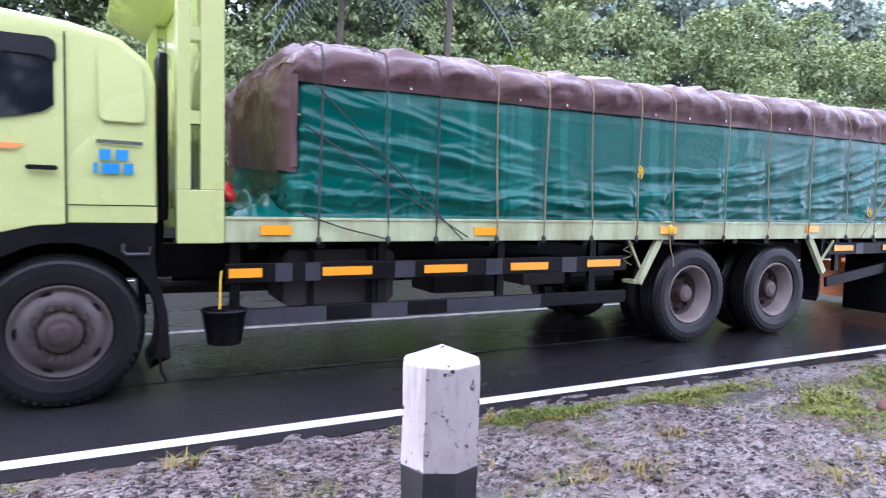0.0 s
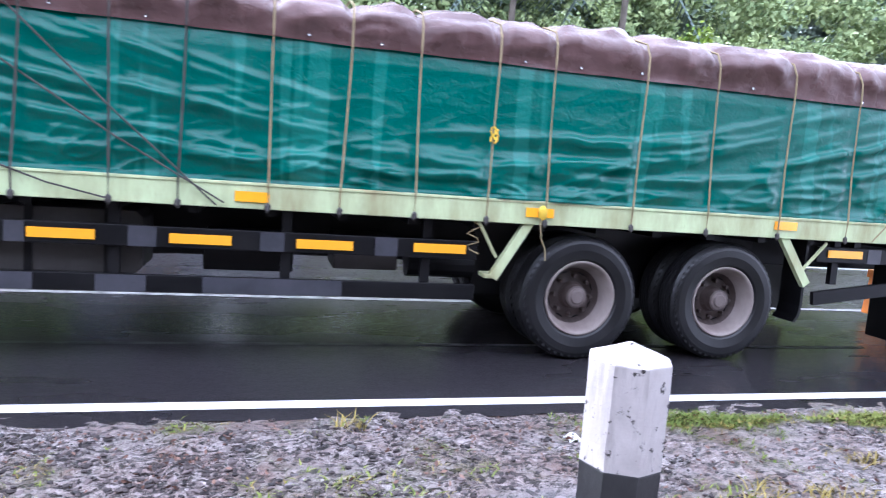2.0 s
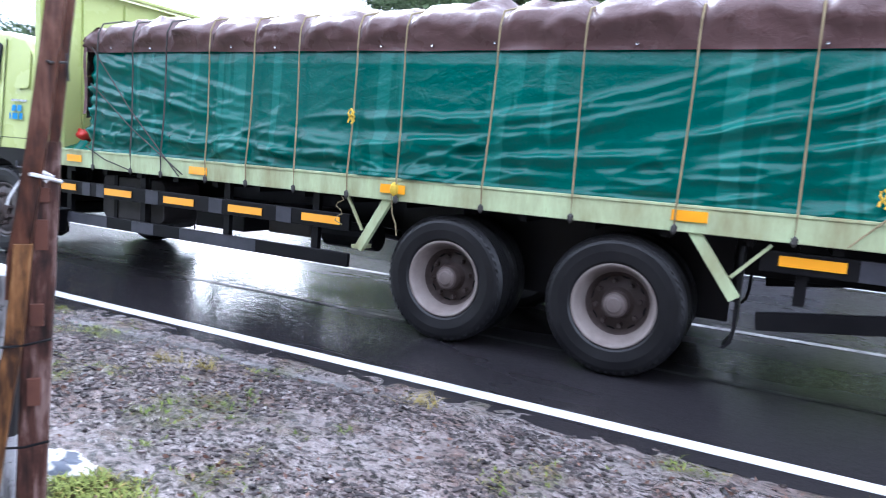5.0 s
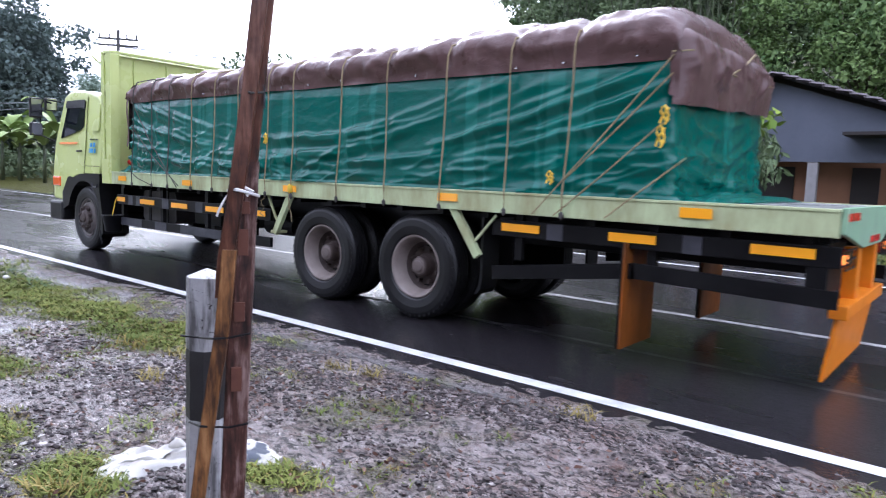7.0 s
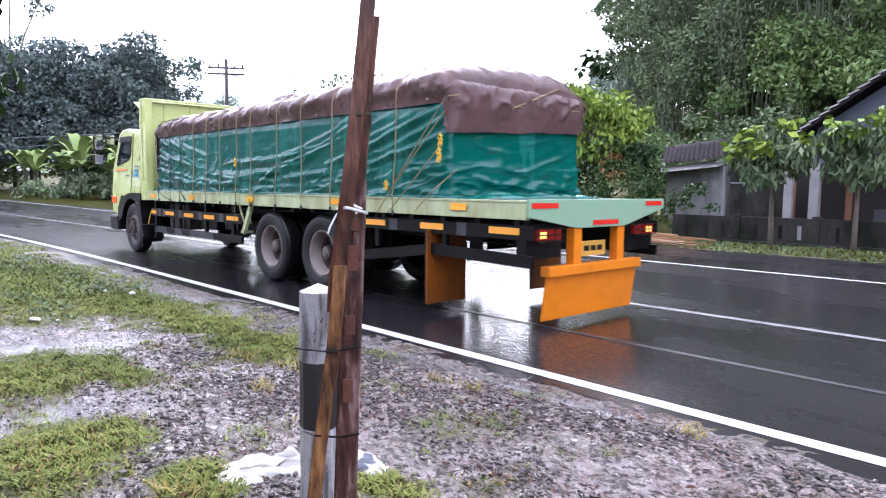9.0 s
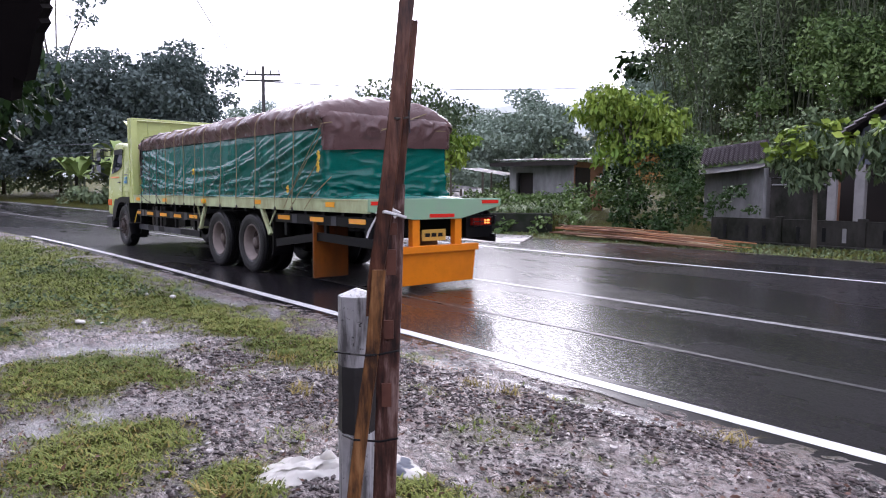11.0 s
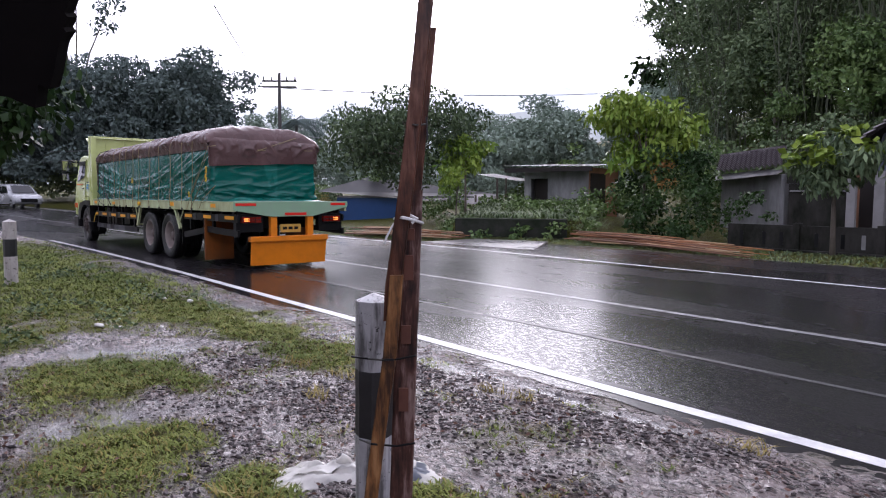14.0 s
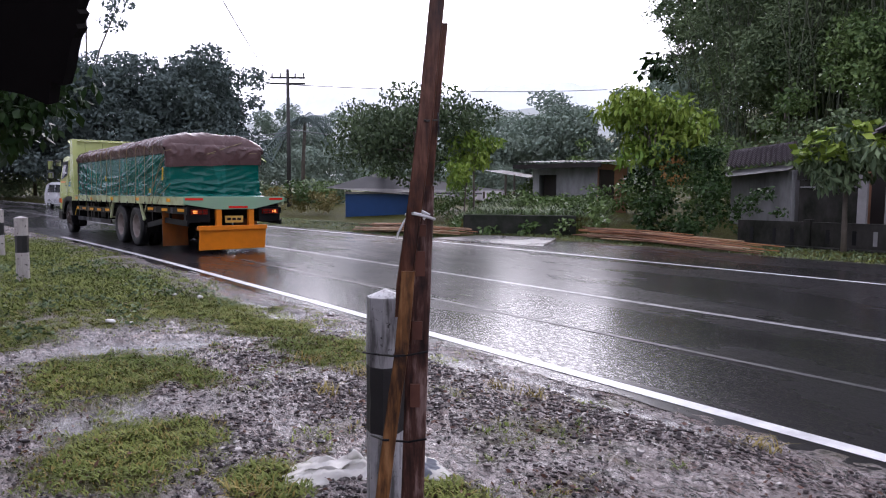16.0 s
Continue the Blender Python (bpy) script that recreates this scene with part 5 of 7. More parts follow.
        left.append((x, y, 0.5, hump * rng.uniform(0.8, 1.0), rng.uniform(5, 7)))
    # Out of view: trees raised to block sky that the truck side would mirror.
    for k in range(10):
        left.append((-88 + rng.uniform(-6, 6), -45 + 4.4 * k, 1.5, rng.uniform(14, 18), rng.uniform(6, 9)))
    make_grove("roadside_wood", left, M["leaf_far_hazed"], "misty dark wood beyond the bend of the road", 110, 0.33, 24)
    low = []
    for k in range(16):
        f = (k + rng.random()) / 16
        low.append((-52 + 14 * f + rng.uniform(-2, 2), 9.5 + 12 * f + rng.uniform(0, 4), 0.4, rng.uniform(0.9, 1.8), rng.uniform(2.5, 4)))
    for k in range(30):
        f = (k + rng.random()) / 30
        low.append((-78 + 14 * f + rng.uniform(-3, 3), -38 + 62 * f, 0.8, rng.uniform(2.5, 4.5), rng.uniform(4, 6)))
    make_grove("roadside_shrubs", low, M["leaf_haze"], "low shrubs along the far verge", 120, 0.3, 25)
    vale = []
    for k in range(30):
        f = (k + rng.random()) / 30
        x, y = -62 + 38 * f, 30 + 16 * f + rng.uniform(0, 10)
        vale.append((x, y, 0.6, rng.uniform(3.5, 6.5) + 2.5 * f, rng.uniform(4, 6)))
    for k in range(9):
        vale.append((-60 + 2.5 * k + rng.uniform(-1, 1), 21 + 2.2 * k + rng.uniform(0, 3), 0.6, rng.uniform(4, 6), rng.uniform(4, 6)))
    for k in range(12):
        f = (k + rng.random()) / 12
        vale.append((-74 + 14 * f + rng.uniform(-1, 1), 27 + 16 * f + rng.uniform(0, 5), 0.6, rng.uniform(8.0, 10.0), rng.uniform(5, 7)))
    make_grove("verge_reeds", [(-35.4, 16.0, 0.2, 1.5, 1.6), (-34.0, 16.8, 0.2, 1.7, 1.8), (-32.4, 17.3, 0.2, 1.4, 1.7), (-31.2, 17.0, 0.2, 1.1, 1.4)], M["leaf_dry"], "yellowed reeds and bushes on the far verge", 380, 0.16, 45, "reeds")
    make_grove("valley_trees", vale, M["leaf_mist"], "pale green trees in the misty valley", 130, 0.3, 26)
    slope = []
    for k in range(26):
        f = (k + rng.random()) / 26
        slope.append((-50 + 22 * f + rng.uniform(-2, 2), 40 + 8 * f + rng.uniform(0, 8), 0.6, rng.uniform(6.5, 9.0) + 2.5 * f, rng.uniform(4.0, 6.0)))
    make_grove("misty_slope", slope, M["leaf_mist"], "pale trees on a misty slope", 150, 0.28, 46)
    shrubs = [(-23, 24, 0.6, 2.0, 2.5), (-17.6, 21.5, 0.4, 1.2, 1.8), (-15.8, 20.5, 0.4, 1.3, 2.0), (-19.5, 19.5, 0.3, 0.9, 2.2), (-24, 19.5, 0.3, 1.0, 2.5), (-21.5, 26.5, 0.7, 3.2, 3.0), (-16.5, 26, 0.7, 3.4, 3.2), (-13.5, 24.5, 0.6, 3.0, 2.8), (-26.5, 22, 0.3, 2.2, 2.4), (-30, 20, 0.3, 2.4, 2.6), (-33, 17, 0.2, 1.8, 2.4), (-15.0, 21.0, 0.6, 1.4, 2.2), (-13.2, 21.5, 0.6, 1.8, 2.4), (-16.8, 23.0, 0.7, 1.3, 2.4), (-18.2, 20.0, 0.8, 0.5, 1.6), (-20.5, 20.6, 0.8, 0.6, 1.8), (-22.5, 20.4, 0.8, 0.6, 1.8), (-15.9, 18.0, 0.5, 0.5, 1.3), (-17.4, 14.3, 0.0, 0.45, 0.7), (-16.6, 15.0, 0.0, 0.35, 0.6), (-15.7, 15.8, 0.0, 0.5, 0.8), (-14.8, 16.6, 0.0, 0.6, 0.9), (-14.2, 17.2, 0.1, 0.9, 1.1)]
    make_grove("verge_shrubs", shrubs, M["leaf_mid"], "wet shrubs and weeds round the huts", 420, 0.15, 27)
    dark = [(-12.9, 18.2, 0.05, 2.2, 2.3), (-11.6, 18.4, 0.05, 2.7, 2.4), (-10.3, 18.4, 0.05, 2.1, 2.0), (-9.6, 18.6, 0.05, 1.4, 1.4), (-12.2, 17.7, 0.0, 0.9, 1.6), (-10.8, 17.6, 0.0, 0.8, 1.5)]
    make_grove("garden_bush", dark, M["leaf_dark"], "dark green garden bushes before the house", 620, 0.13, 28, "bush")
    make_grove("croton_bush", [(-11.75, 18.0, 1.55, 0.9, 0.9)], M["leaf_orange"], "orange leaved croton bush", 900, 0.11, 29, "bush")


forest()


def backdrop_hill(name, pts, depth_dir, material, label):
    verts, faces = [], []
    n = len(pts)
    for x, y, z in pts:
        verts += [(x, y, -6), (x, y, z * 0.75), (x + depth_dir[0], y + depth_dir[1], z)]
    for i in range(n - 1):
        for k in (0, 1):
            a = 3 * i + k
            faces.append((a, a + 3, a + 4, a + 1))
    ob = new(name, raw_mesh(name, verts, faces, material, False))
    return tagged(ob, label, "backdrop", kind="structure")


# Forest colour taken almost to white: the mist is painted in.
mist = worn("forest_whitened_by_mist", (0.84, 0.88, 0.87), (0.7, 0.76, 0.74), 0.95, 0.7, 0.25, bump=0.0)
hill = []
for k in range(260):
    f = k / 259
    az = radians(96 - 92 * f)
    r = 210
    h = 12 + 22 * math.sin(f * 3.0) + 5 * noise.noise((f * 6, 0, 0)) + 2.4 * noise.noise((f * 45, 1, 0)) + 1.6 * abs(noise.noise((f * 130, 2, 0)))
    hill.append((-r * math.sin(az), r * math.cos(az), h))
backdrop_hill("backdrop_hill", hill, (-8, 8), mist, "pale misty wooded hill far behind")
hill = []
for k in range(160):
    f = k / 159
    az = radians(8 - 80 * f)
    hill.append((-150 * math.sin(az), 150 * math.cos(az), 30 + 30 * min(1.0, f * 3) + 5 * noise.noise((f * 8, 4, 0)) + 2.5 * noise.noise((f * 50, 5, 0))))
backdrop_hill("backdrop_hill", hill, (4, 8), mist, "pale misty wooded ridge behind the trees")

# single trees
make_tree("roadside_tree", (-22.0, 15.6, 0.1), 5.6, 6.6, 1.9, M["leaf_road"], "round dark green roadside tree beside the bamboo stacks", 300, 0.17, 44, 31, 0.13, 0.6, 0.5, clump_r=0.15)
make_tree("young_tree", (-12.85, 18.4, 0.05), 5.2, 3.2, 2.1, M["leaf_light"], "young tree with yellow green drooping leaves", 420, 0.26, 22, 32, 0.06, 0.75, 0.38, clump_r=0.19)
make_tree("sapling", (-18.4, 15.3, 0.05), 2.6, 1.3, 1.5, M["leaf_light"], "thin sapling with a small leafy top", 700, 0.2, 7, 33, 0.03, 0.75, 0.35)
make_tree("sapling", (-19.8, 17.0, 0.1), 3.9, 2.2, 2.4, M["leaf_light"], "light green young tree behind the stacks", 420, 0.24, 10, 36, 0.05, 0.75, 0.38)
make_tree("mango_tree", (-6.8, 17.3, 0.05), 2.9, 2.3, 1.4, M["leaf_wood"], "low broad tree with yellow new leaves by the wall", 460, 0.24, 16, 34, 0.07, 0.9, 0.33, clump_r=0.2)
make_tree("mango_tree", (-5.0, 17.4, 0.05), 3.0, 2.4, 1.4, M["leaf_wood"], "low broad tree with yellow new leaves by the wall", 460, 0.24, 16, 35, 0.07, 0.9, 0.33, clump_r=0.2)
for x, y, z, w, s in ((-7.35, 17.0, 2.4, 0.7, 1), (-6.4, 17.1, 2.6, 0.6, 2), (-5.4, 17.1, 2.6, 0.7, 3), (-4.5, 17.2, 2.7, 0.6, 4), (-6.8, 16.7, 2.2, 0.6, 5), (-7.6, 16.8, 2.0, 0.5, 6), (-6.0, 16.9, 2.3, 0.5, 7), (-5.0, 16.7, 2.4, 0.6, 8)):
    make_grove("young_leaves", [(x, y, z, 0.5, w)], M["leaf_light"], "yellow green tuft of new leaves", 420, 0.24, 60 + s, "leaves")
make_tree("overhanging_tree", (-9.748, 0.891, 2.375), 0.9, 2.5, -0.5, M["leaf_dark"], "leafy branches hanging under the eave", 380, 0.16, 18, 37, 0.03, 0.6, 0.5, clump_r=0.2)

make_tree("hill_tree", (-9.8, 30.6, 1.4), 8.6, 6.0, 2.5, M["leaf_mid"], "broad light green tree on the wooded hill", 300, 0.21, 30, 38, 0.16, 0.35, 0.5, clump_r=0.17)
make_tree("hill_tree", (-4.2, 28.5, 1.4), 8.2, 5.6, 2.3, M["leaf_mid"], "broad light green tree on the wooded hill", 300, 0.21, 30, 39, 0.16, 0.35, 0.5, clump_r=0.17)
make_tree("hill_tree", (-15.2, 32.5, 1.4), 10.5, 6.4, 3.0, M["leaf_wood"], "broad dark green tree on the wooded hill", 300, 0.21, 30, 40, 0.16, 0.35, 0.5, clump_r=0.17)


def tall_thin_tree(at, seed):
    """A bare-limbed tree with a few high tufts."""
    rng = np.random.default_rng(seed)
    tree = empty("bare_tree", "tall thin tree with sparse tufts against the sky", "tree", at=Matrix.Translation(at))
    bm = bmesh.new()
    ends = []
    for k in range(6):
        a = rng.uniform(0, 6.28)
        w = rng.uniform(1.5, 4.0)
        e = (w * math.cos(a), w * math.sin(a), rng.uniform(17, 23))
        tube(bm, [(0, 0, 0), (0, 0, 8), (e[0] * 0.4, e[1] * 0.4, 13), e], 0.16, 5, 0.2)
        ends += [e, (e[0] * 0.8, e[1] * 0.8, e[2] * 0.9)]
    part("trunk", bm, M["bark"], tree, smooth=True)
    crown = new("crown", leaf_mesh("crown", clump_points(rng, ends, [1.3] * len(ends), 55), 0.5, M["leaf_far_hazed"], seed))
    crown.parent = tree


tall_thin_tree((-70, 9, 1), 41)
tall_thin_tree((-68, 13, 1), 42)


def coconut_palm(at, height, seed, fronds=16, length=3.2):
    rng = np.random.default_rng(seed)
    palm = empty("coconut_palm", "coconut palm with drooping fronds in the mist", "palm", at=Matrix.Translation(at))
    bm = bmesh.new()
    tube(bm, [(0, 0, -0.3), (0.1, 0, height * 0.5), (0.3, 0.1, height)], 0.16, 8, 0.7)
    part("trunk", bm, M["bark"], palm, smooth=True)
    for k in range(fronds):
        a = 6.283 * k / fronds + rng.uniform(-0.2, 0.2)
        up = rng.uniform(-0.5, 0.75)
        b = bmesh.new()
        spine = []
        for j in range(9):
            f = j / 8
            r = length * f
            spine.append(Vector((0.3 + r * math.cos(a), 0.1 + r * math.sin(a), height + up * r - 0.25 * r * r)))
        tube(b, spine, 0.03, 4, 0.3)
        for j in range(1, 9):
            for q in range(3):
                p = spine[j - 1].lerp(spine[j], q / 3)
                for s in (-1, 1):
                    d = Vector((-math.sin(a) * s, math.cos(a) * s, -0.7)) * (0.75 * math.sin(0.4 + 2.5 * j / 9))
                    w = Vector((math.cos(a), math.sin(a), 0)) * 0.05
                    b.faces.new([b.verts.new(p - w), b.verts.new(p + w), b.verts.new(p + d)])
        part("frond", b, M["leaf_far_hazed"], palm)


coconut_palm((-46.5, 23.2, 0.3), 6.6, 51, 18, 3.0)
coconut_palm((8.8, 25.5, 1.0), 9.3, 52, 18, 3.0)
coconut_palm((12.6, 23.8, 0.8), 9.6, 53, 18, 3.0)


def banana_plant(at, height, seed, leaves=8):
    rng = np.random.default_rng(seed)
    ban = empty("banana_plant", "banana plant with broad torn leaves", "banana plant", "banana plants", at=Matrix.Translation(at))
    bm = bmesh.new()
    tube(bm, [(0, 0, -0.2), (0.03, 0, height * 0.3), (0, 0.02, height * 0.55)], 0.11, 8, 0.6)
    part("stem", bm, M["bamboo_green"], ban, smooth=True)
    for k in range(leaves):
        a = 6.283 * k / leaves + rng.uniform(-0.3, 0.3)
        up = rng.uniform(0.5, 2.2)
        ln = height * rng.uniform(0.45, 0.62)
        b = bmesh.new()
        rows = []
        for j in range(10):
            f = j / 9
            r = ln * f
            p = Vector((r * math.cos(a) * 0.75, r * math.sin(a) * 0.75, height * 0.5 + up * r - 0.55 * up * r * r / ln - 0.25 * r * r / ln))
            w = 0.26 * height / 3.2 * math.sin(0.15 + 2.85 * f) ** 0.7
            sd = Vector((-math.sin(a), math.cos(a), 0)) * w
            rows.append([b.verts.new(p - sd + Vector((0, 0, 0.07))), b.verts.new(p), b.verts.new(p + sd + Vector((0, 0, 0.07)))])
        for r0, r1 in zip(rows, rows[1:]):
            b.faces.new((r0[0], r1[0], r1[1], r0[1]))
            b.faces.new((r0[1], r1[1], r1[2], r0[2]))
        part("leaf", b, M["leaf_banana"], ban, smooth=True)
    return ban


rng_b = np.random.default_rng(5)
for k in range(14):
    f = k / 13
    banana_plant((-54 + 15 * f + rng_b.uniform(-1, 1), 10.8 + 4.2 * f + rng_b.uniform(-0.4, 1.2), 0.4), rng_b.uniform(3.4, 4.6), 70 + k)
banana_plant((19.5, 24.6, 0.9), 4.4, 90)
banana_plant((8.0, 25.0, 0.9), 4.0, 91)


def bamboo_clump(at, seed, culms=22, height=12.0):
    rng = np.random.default_rng(seed)
    cl = empty("bamboo_clump", "tall arching bamboo clump behind the roofs", "bamboo", at=Matrix.Translation(at))
    tips = []
    for k in range(culms):
        a, lean = rng.uniform(0, 6.28), rng.uniform(0.05, 0.3)
        h = height * rng.uniform(0.75, 1.1)
        b = bmesh.new()
        x0, y0 = rng.uniform(-0.9, 0.9), rng.uniform(-0.6, 0.6)
        pts = []
        for j in range(6):
            f = j / 5
            r = lean * h * f * f
            pts.append((x0 + r * math.cos(a), y0 + r * math.sin(a), h * f - 0.2))
            if j > 1:
                tips += [pts[-1]] * (j - 1)
        tube(b, pts, 0.05, 5, 0.35)
        part("culm", b, M["bamboo_green"], cl)
    pts = clump_points(rng, tips, [rng.uniform(0.6, 1.3) for _ in tips], 52)
    crown = new("foliage", leaf_mesh("foliage", pts, 0.27, M["leaf_wood"], seed, 0.25, 0.28))
    crown.parent = cl


bamboo_clump((-13.5, 31, 1.4), 61, 24, 16)
bamboo_clump((-10.0, 30, 1.6), 62, 24, 16)
bamboo_clump((-18.5, 33.5, 1.2), 63, 18, 14)
bamboo_clump((-22.5, 37.0, 1.0), 64, 18, 14)


# ---- grass and small plants on the verge ----
PATCHES = [(-17, 1.6, 6.5, 1.7), (-11, 1.9, 3.6, 1.45), (-8.4, 2.6, 1.6, 0.75), (-6.6, 2.85, 1.4, 0.38), (-5.4, 2.8, 0.9, 0.42), (-5.6, 1.05, 0.95, 0.55), (-5.2, 1.6, 0.6, 0.25), (-3.75, 0.85, 0.62, 0.5), (-3.05, 1.25, 0.35, 0.22), (-2.4, 1.85, 0.25, 0.18), (4.9, 2.9, 0.5, 0.3), (3.0, 3.55, 0.7, 0.14), (4.2, 3.5, 0.9, 0.12), (-9.5, 0.2, 3.0, 1.3), (-5.2, -0.4, 1.2, 0.7), (6.5, 2.6, 1.6, 0.8)]
TUFTS = [(0.59, 3.61), (-3.5, 3.2), (-1.8, 3.6), (-5.0, 2.5), (2.4, 2.6), (2.8, 2.5), (3.6, 2.0), (4.1, 2.1), (2.45, 3.62), (-2.9, 1.15), (3.3, 2.9), (-4.4, 2.6), (-4.1, 2.2), (-3.2, 3.3), (1.9, 3.0), (5.2, 2.2)]


def grass_amount(x, y):
    best = 0.0
    for cx, cy, rx, ry in PATCHES:
        d = math.hypot((x - cx) / rx, (y - cy) / ry)
        best = max(best, 1.25 - d)
    best += 0.45 * noise.noise((x * 1.6, y * 1.6, 12)) + 0.25 * noise.noise((x * 5, y * 5, 13))
    return max(0.0, min(1.0, best * 1.6))


def blades(name, spots, height, spread, material, label, seed, per=1, width=0.006, category="grass"):
    """Bent grass blades of three faces each, in one mesh."""
    rng = np.random.default_rng(seed)
    p = np.repeat(np.array(spots, float), per, axis=0)
    n = len(p)
    p[:, :2] += rng.normal(0, spread, (n, 2))
    a = 3.0 * np.sin(p[:, 0] * 7.3 + 2.1 * np.sin(p[:, 1] * 9.1)) + 2.0 * np.sin(p[:, 1] * 11.7) + rng.normal(0, 1.7, n)
    h = height * rng.uniform(0.35, 1.3, n)
    lean = rng.uniform(0.6, 2.6, n) * h
    d = np.stack([np.cos(a), np.sin(a), 0 * a], 1)
    s = np.stack([-np.sin(a), np.cos(a), 0 * a], 1) * (width * rng.uniform(0.6, 1.3, n))[:, None]
    up = np.array([0, 0, 1.0])
    v = np.empty((n, 5, 3))
    v[:, 0], v[:, 1] = p - s, p + s
    m = p + d * (lean * 0.35)[:, None] + up * (h * 0.65)[:, None]
    v[:, 2], v[:, 3] = m + s * 0.8, m - s * 0.8
    v[:, 4] = p + d * lean[:, None] + up * h[:, None] * 0.95
    me = bpy.data.meshes.new(name)
    me.vertices.add(5 * n)
    me.vertices.foreach_set("co", v.ravel())
    me.loops.add(7 * n)
    base = np.arange(n)[:, None] * 5
    me.loops.foreach_set("vertex_index", (base + np.array([0, 1, 2, 3, 3, 2, 4])).ravel().astype(np.int32))
    me.polygons.add(2 * n)
    me.polygons.foreach_set("loop_start", (np.arange(n)[:, None] * 7 + np.array([0, 4])).ravel().astype(np.int32))
    me.materials.append(material)
    me.update(calc_edges=True)
    me.validate()
    ob = new(name, me)
    return tagged(ob, label, category, kind="stuff")


def plant_grass():
    rng = np.random.default_rng(3)
    close, away, weeds = [], [], []
    for _ in range(150000):
        x, y = rng.uniform(-9, 7.5), rng.uniform(-1.2, 3.75)
        if rng.random() < grass_amount(x, y) ** 1.9:
            close.append((x, y, ground_height(x, y) - 0.005))
    for _ in range(34000):
        x, y = rng.uniform(-26, -9), rng.uniform(-2, 3.7)
        if y < 3.7 + bend(x) and rng.random() < grass_amount(x, y):
            away.append((x, y, ground_height(x, y) - 0.005))
    blades("grass", close[::4] + close[1::4] + close[2::4], 0.024, 0.026, M["grass"], "short wet grass in patches on the verge", 4, 5, 0.0046)
    blades("dry_grass", close[3::4], 0.018, 0.03, M["dry_grass"], "yellowed short grass among the green", 14, 5, 0.0036)
    blades("far_grass", away, 0.04, 0.05, M["grass"], "grass on the verge along the bend", 5, 4, 0.0075)
    tufts = []
    for x, y in TUFTS:
        for _ in range(16):
            tufts.append((x + rng.normal(0, 0.07), y + rng.normal(0, 0.05), ground_height(x, y)))
    blades("grass_tufts", tufts, 0.06, 0.02, M["dry_grass"], "yellowed grass tufts in the gravel", 6, 3, 0.004)
    verge = []
    for _ in range(7000):
        x = rng.uniform(-32, 14)
        y = far_edge(x) + 0.1 + bend(x) + rng.uniform(0, 2.6)
        verge.append((x, y, ground_height(x, y)))
    blades("verge_grass", verge[:5000], 0.05, 0.08, M["leaf_wood"], "grass on the far verge", 7, 3, 0.014)
    blades("verge_grass", verge[5000:], 0.05, 0.08, M["grass"], "yellow green grass on the far verge", 57, 3, 0.012)
    beds = []
    for _ in range(5200):
        x, y = rng.uniform(-23, -12.5), rng.uniform(14, 22.5)
        if bank(x, y) > 0.25:
            beds.append((x, y, ground_height(x, y)))
    blades("bank_weeds", beds, 0.2, 0.12, M["leaf_mid"], "rank green weeds on the raised bank", 17, 4, 0.012, "weeds")
    for _ in range(70):
        x, y = rng.uniform(-15, -6.8), rng.uniform(0.6, 3.4)
        if grass_amount(x, y) > 0.5:
            weeds.append((x, y, ground_height(x, y) + 0.05))
    rngw = np.random.default_rng(8)
    pts = clump_points(rngw, weeds, [0.13] * len(weeds), 1500)
    ob = new("weeds", leaf_mesh("weeds", pts, 0.05, M["leaf_wood"], 9, -0.2, 0.6))
    tagged(ob, "low leafy weeds in the grass", "weeds", kind="stuff")


make_ground()
plant_grass()


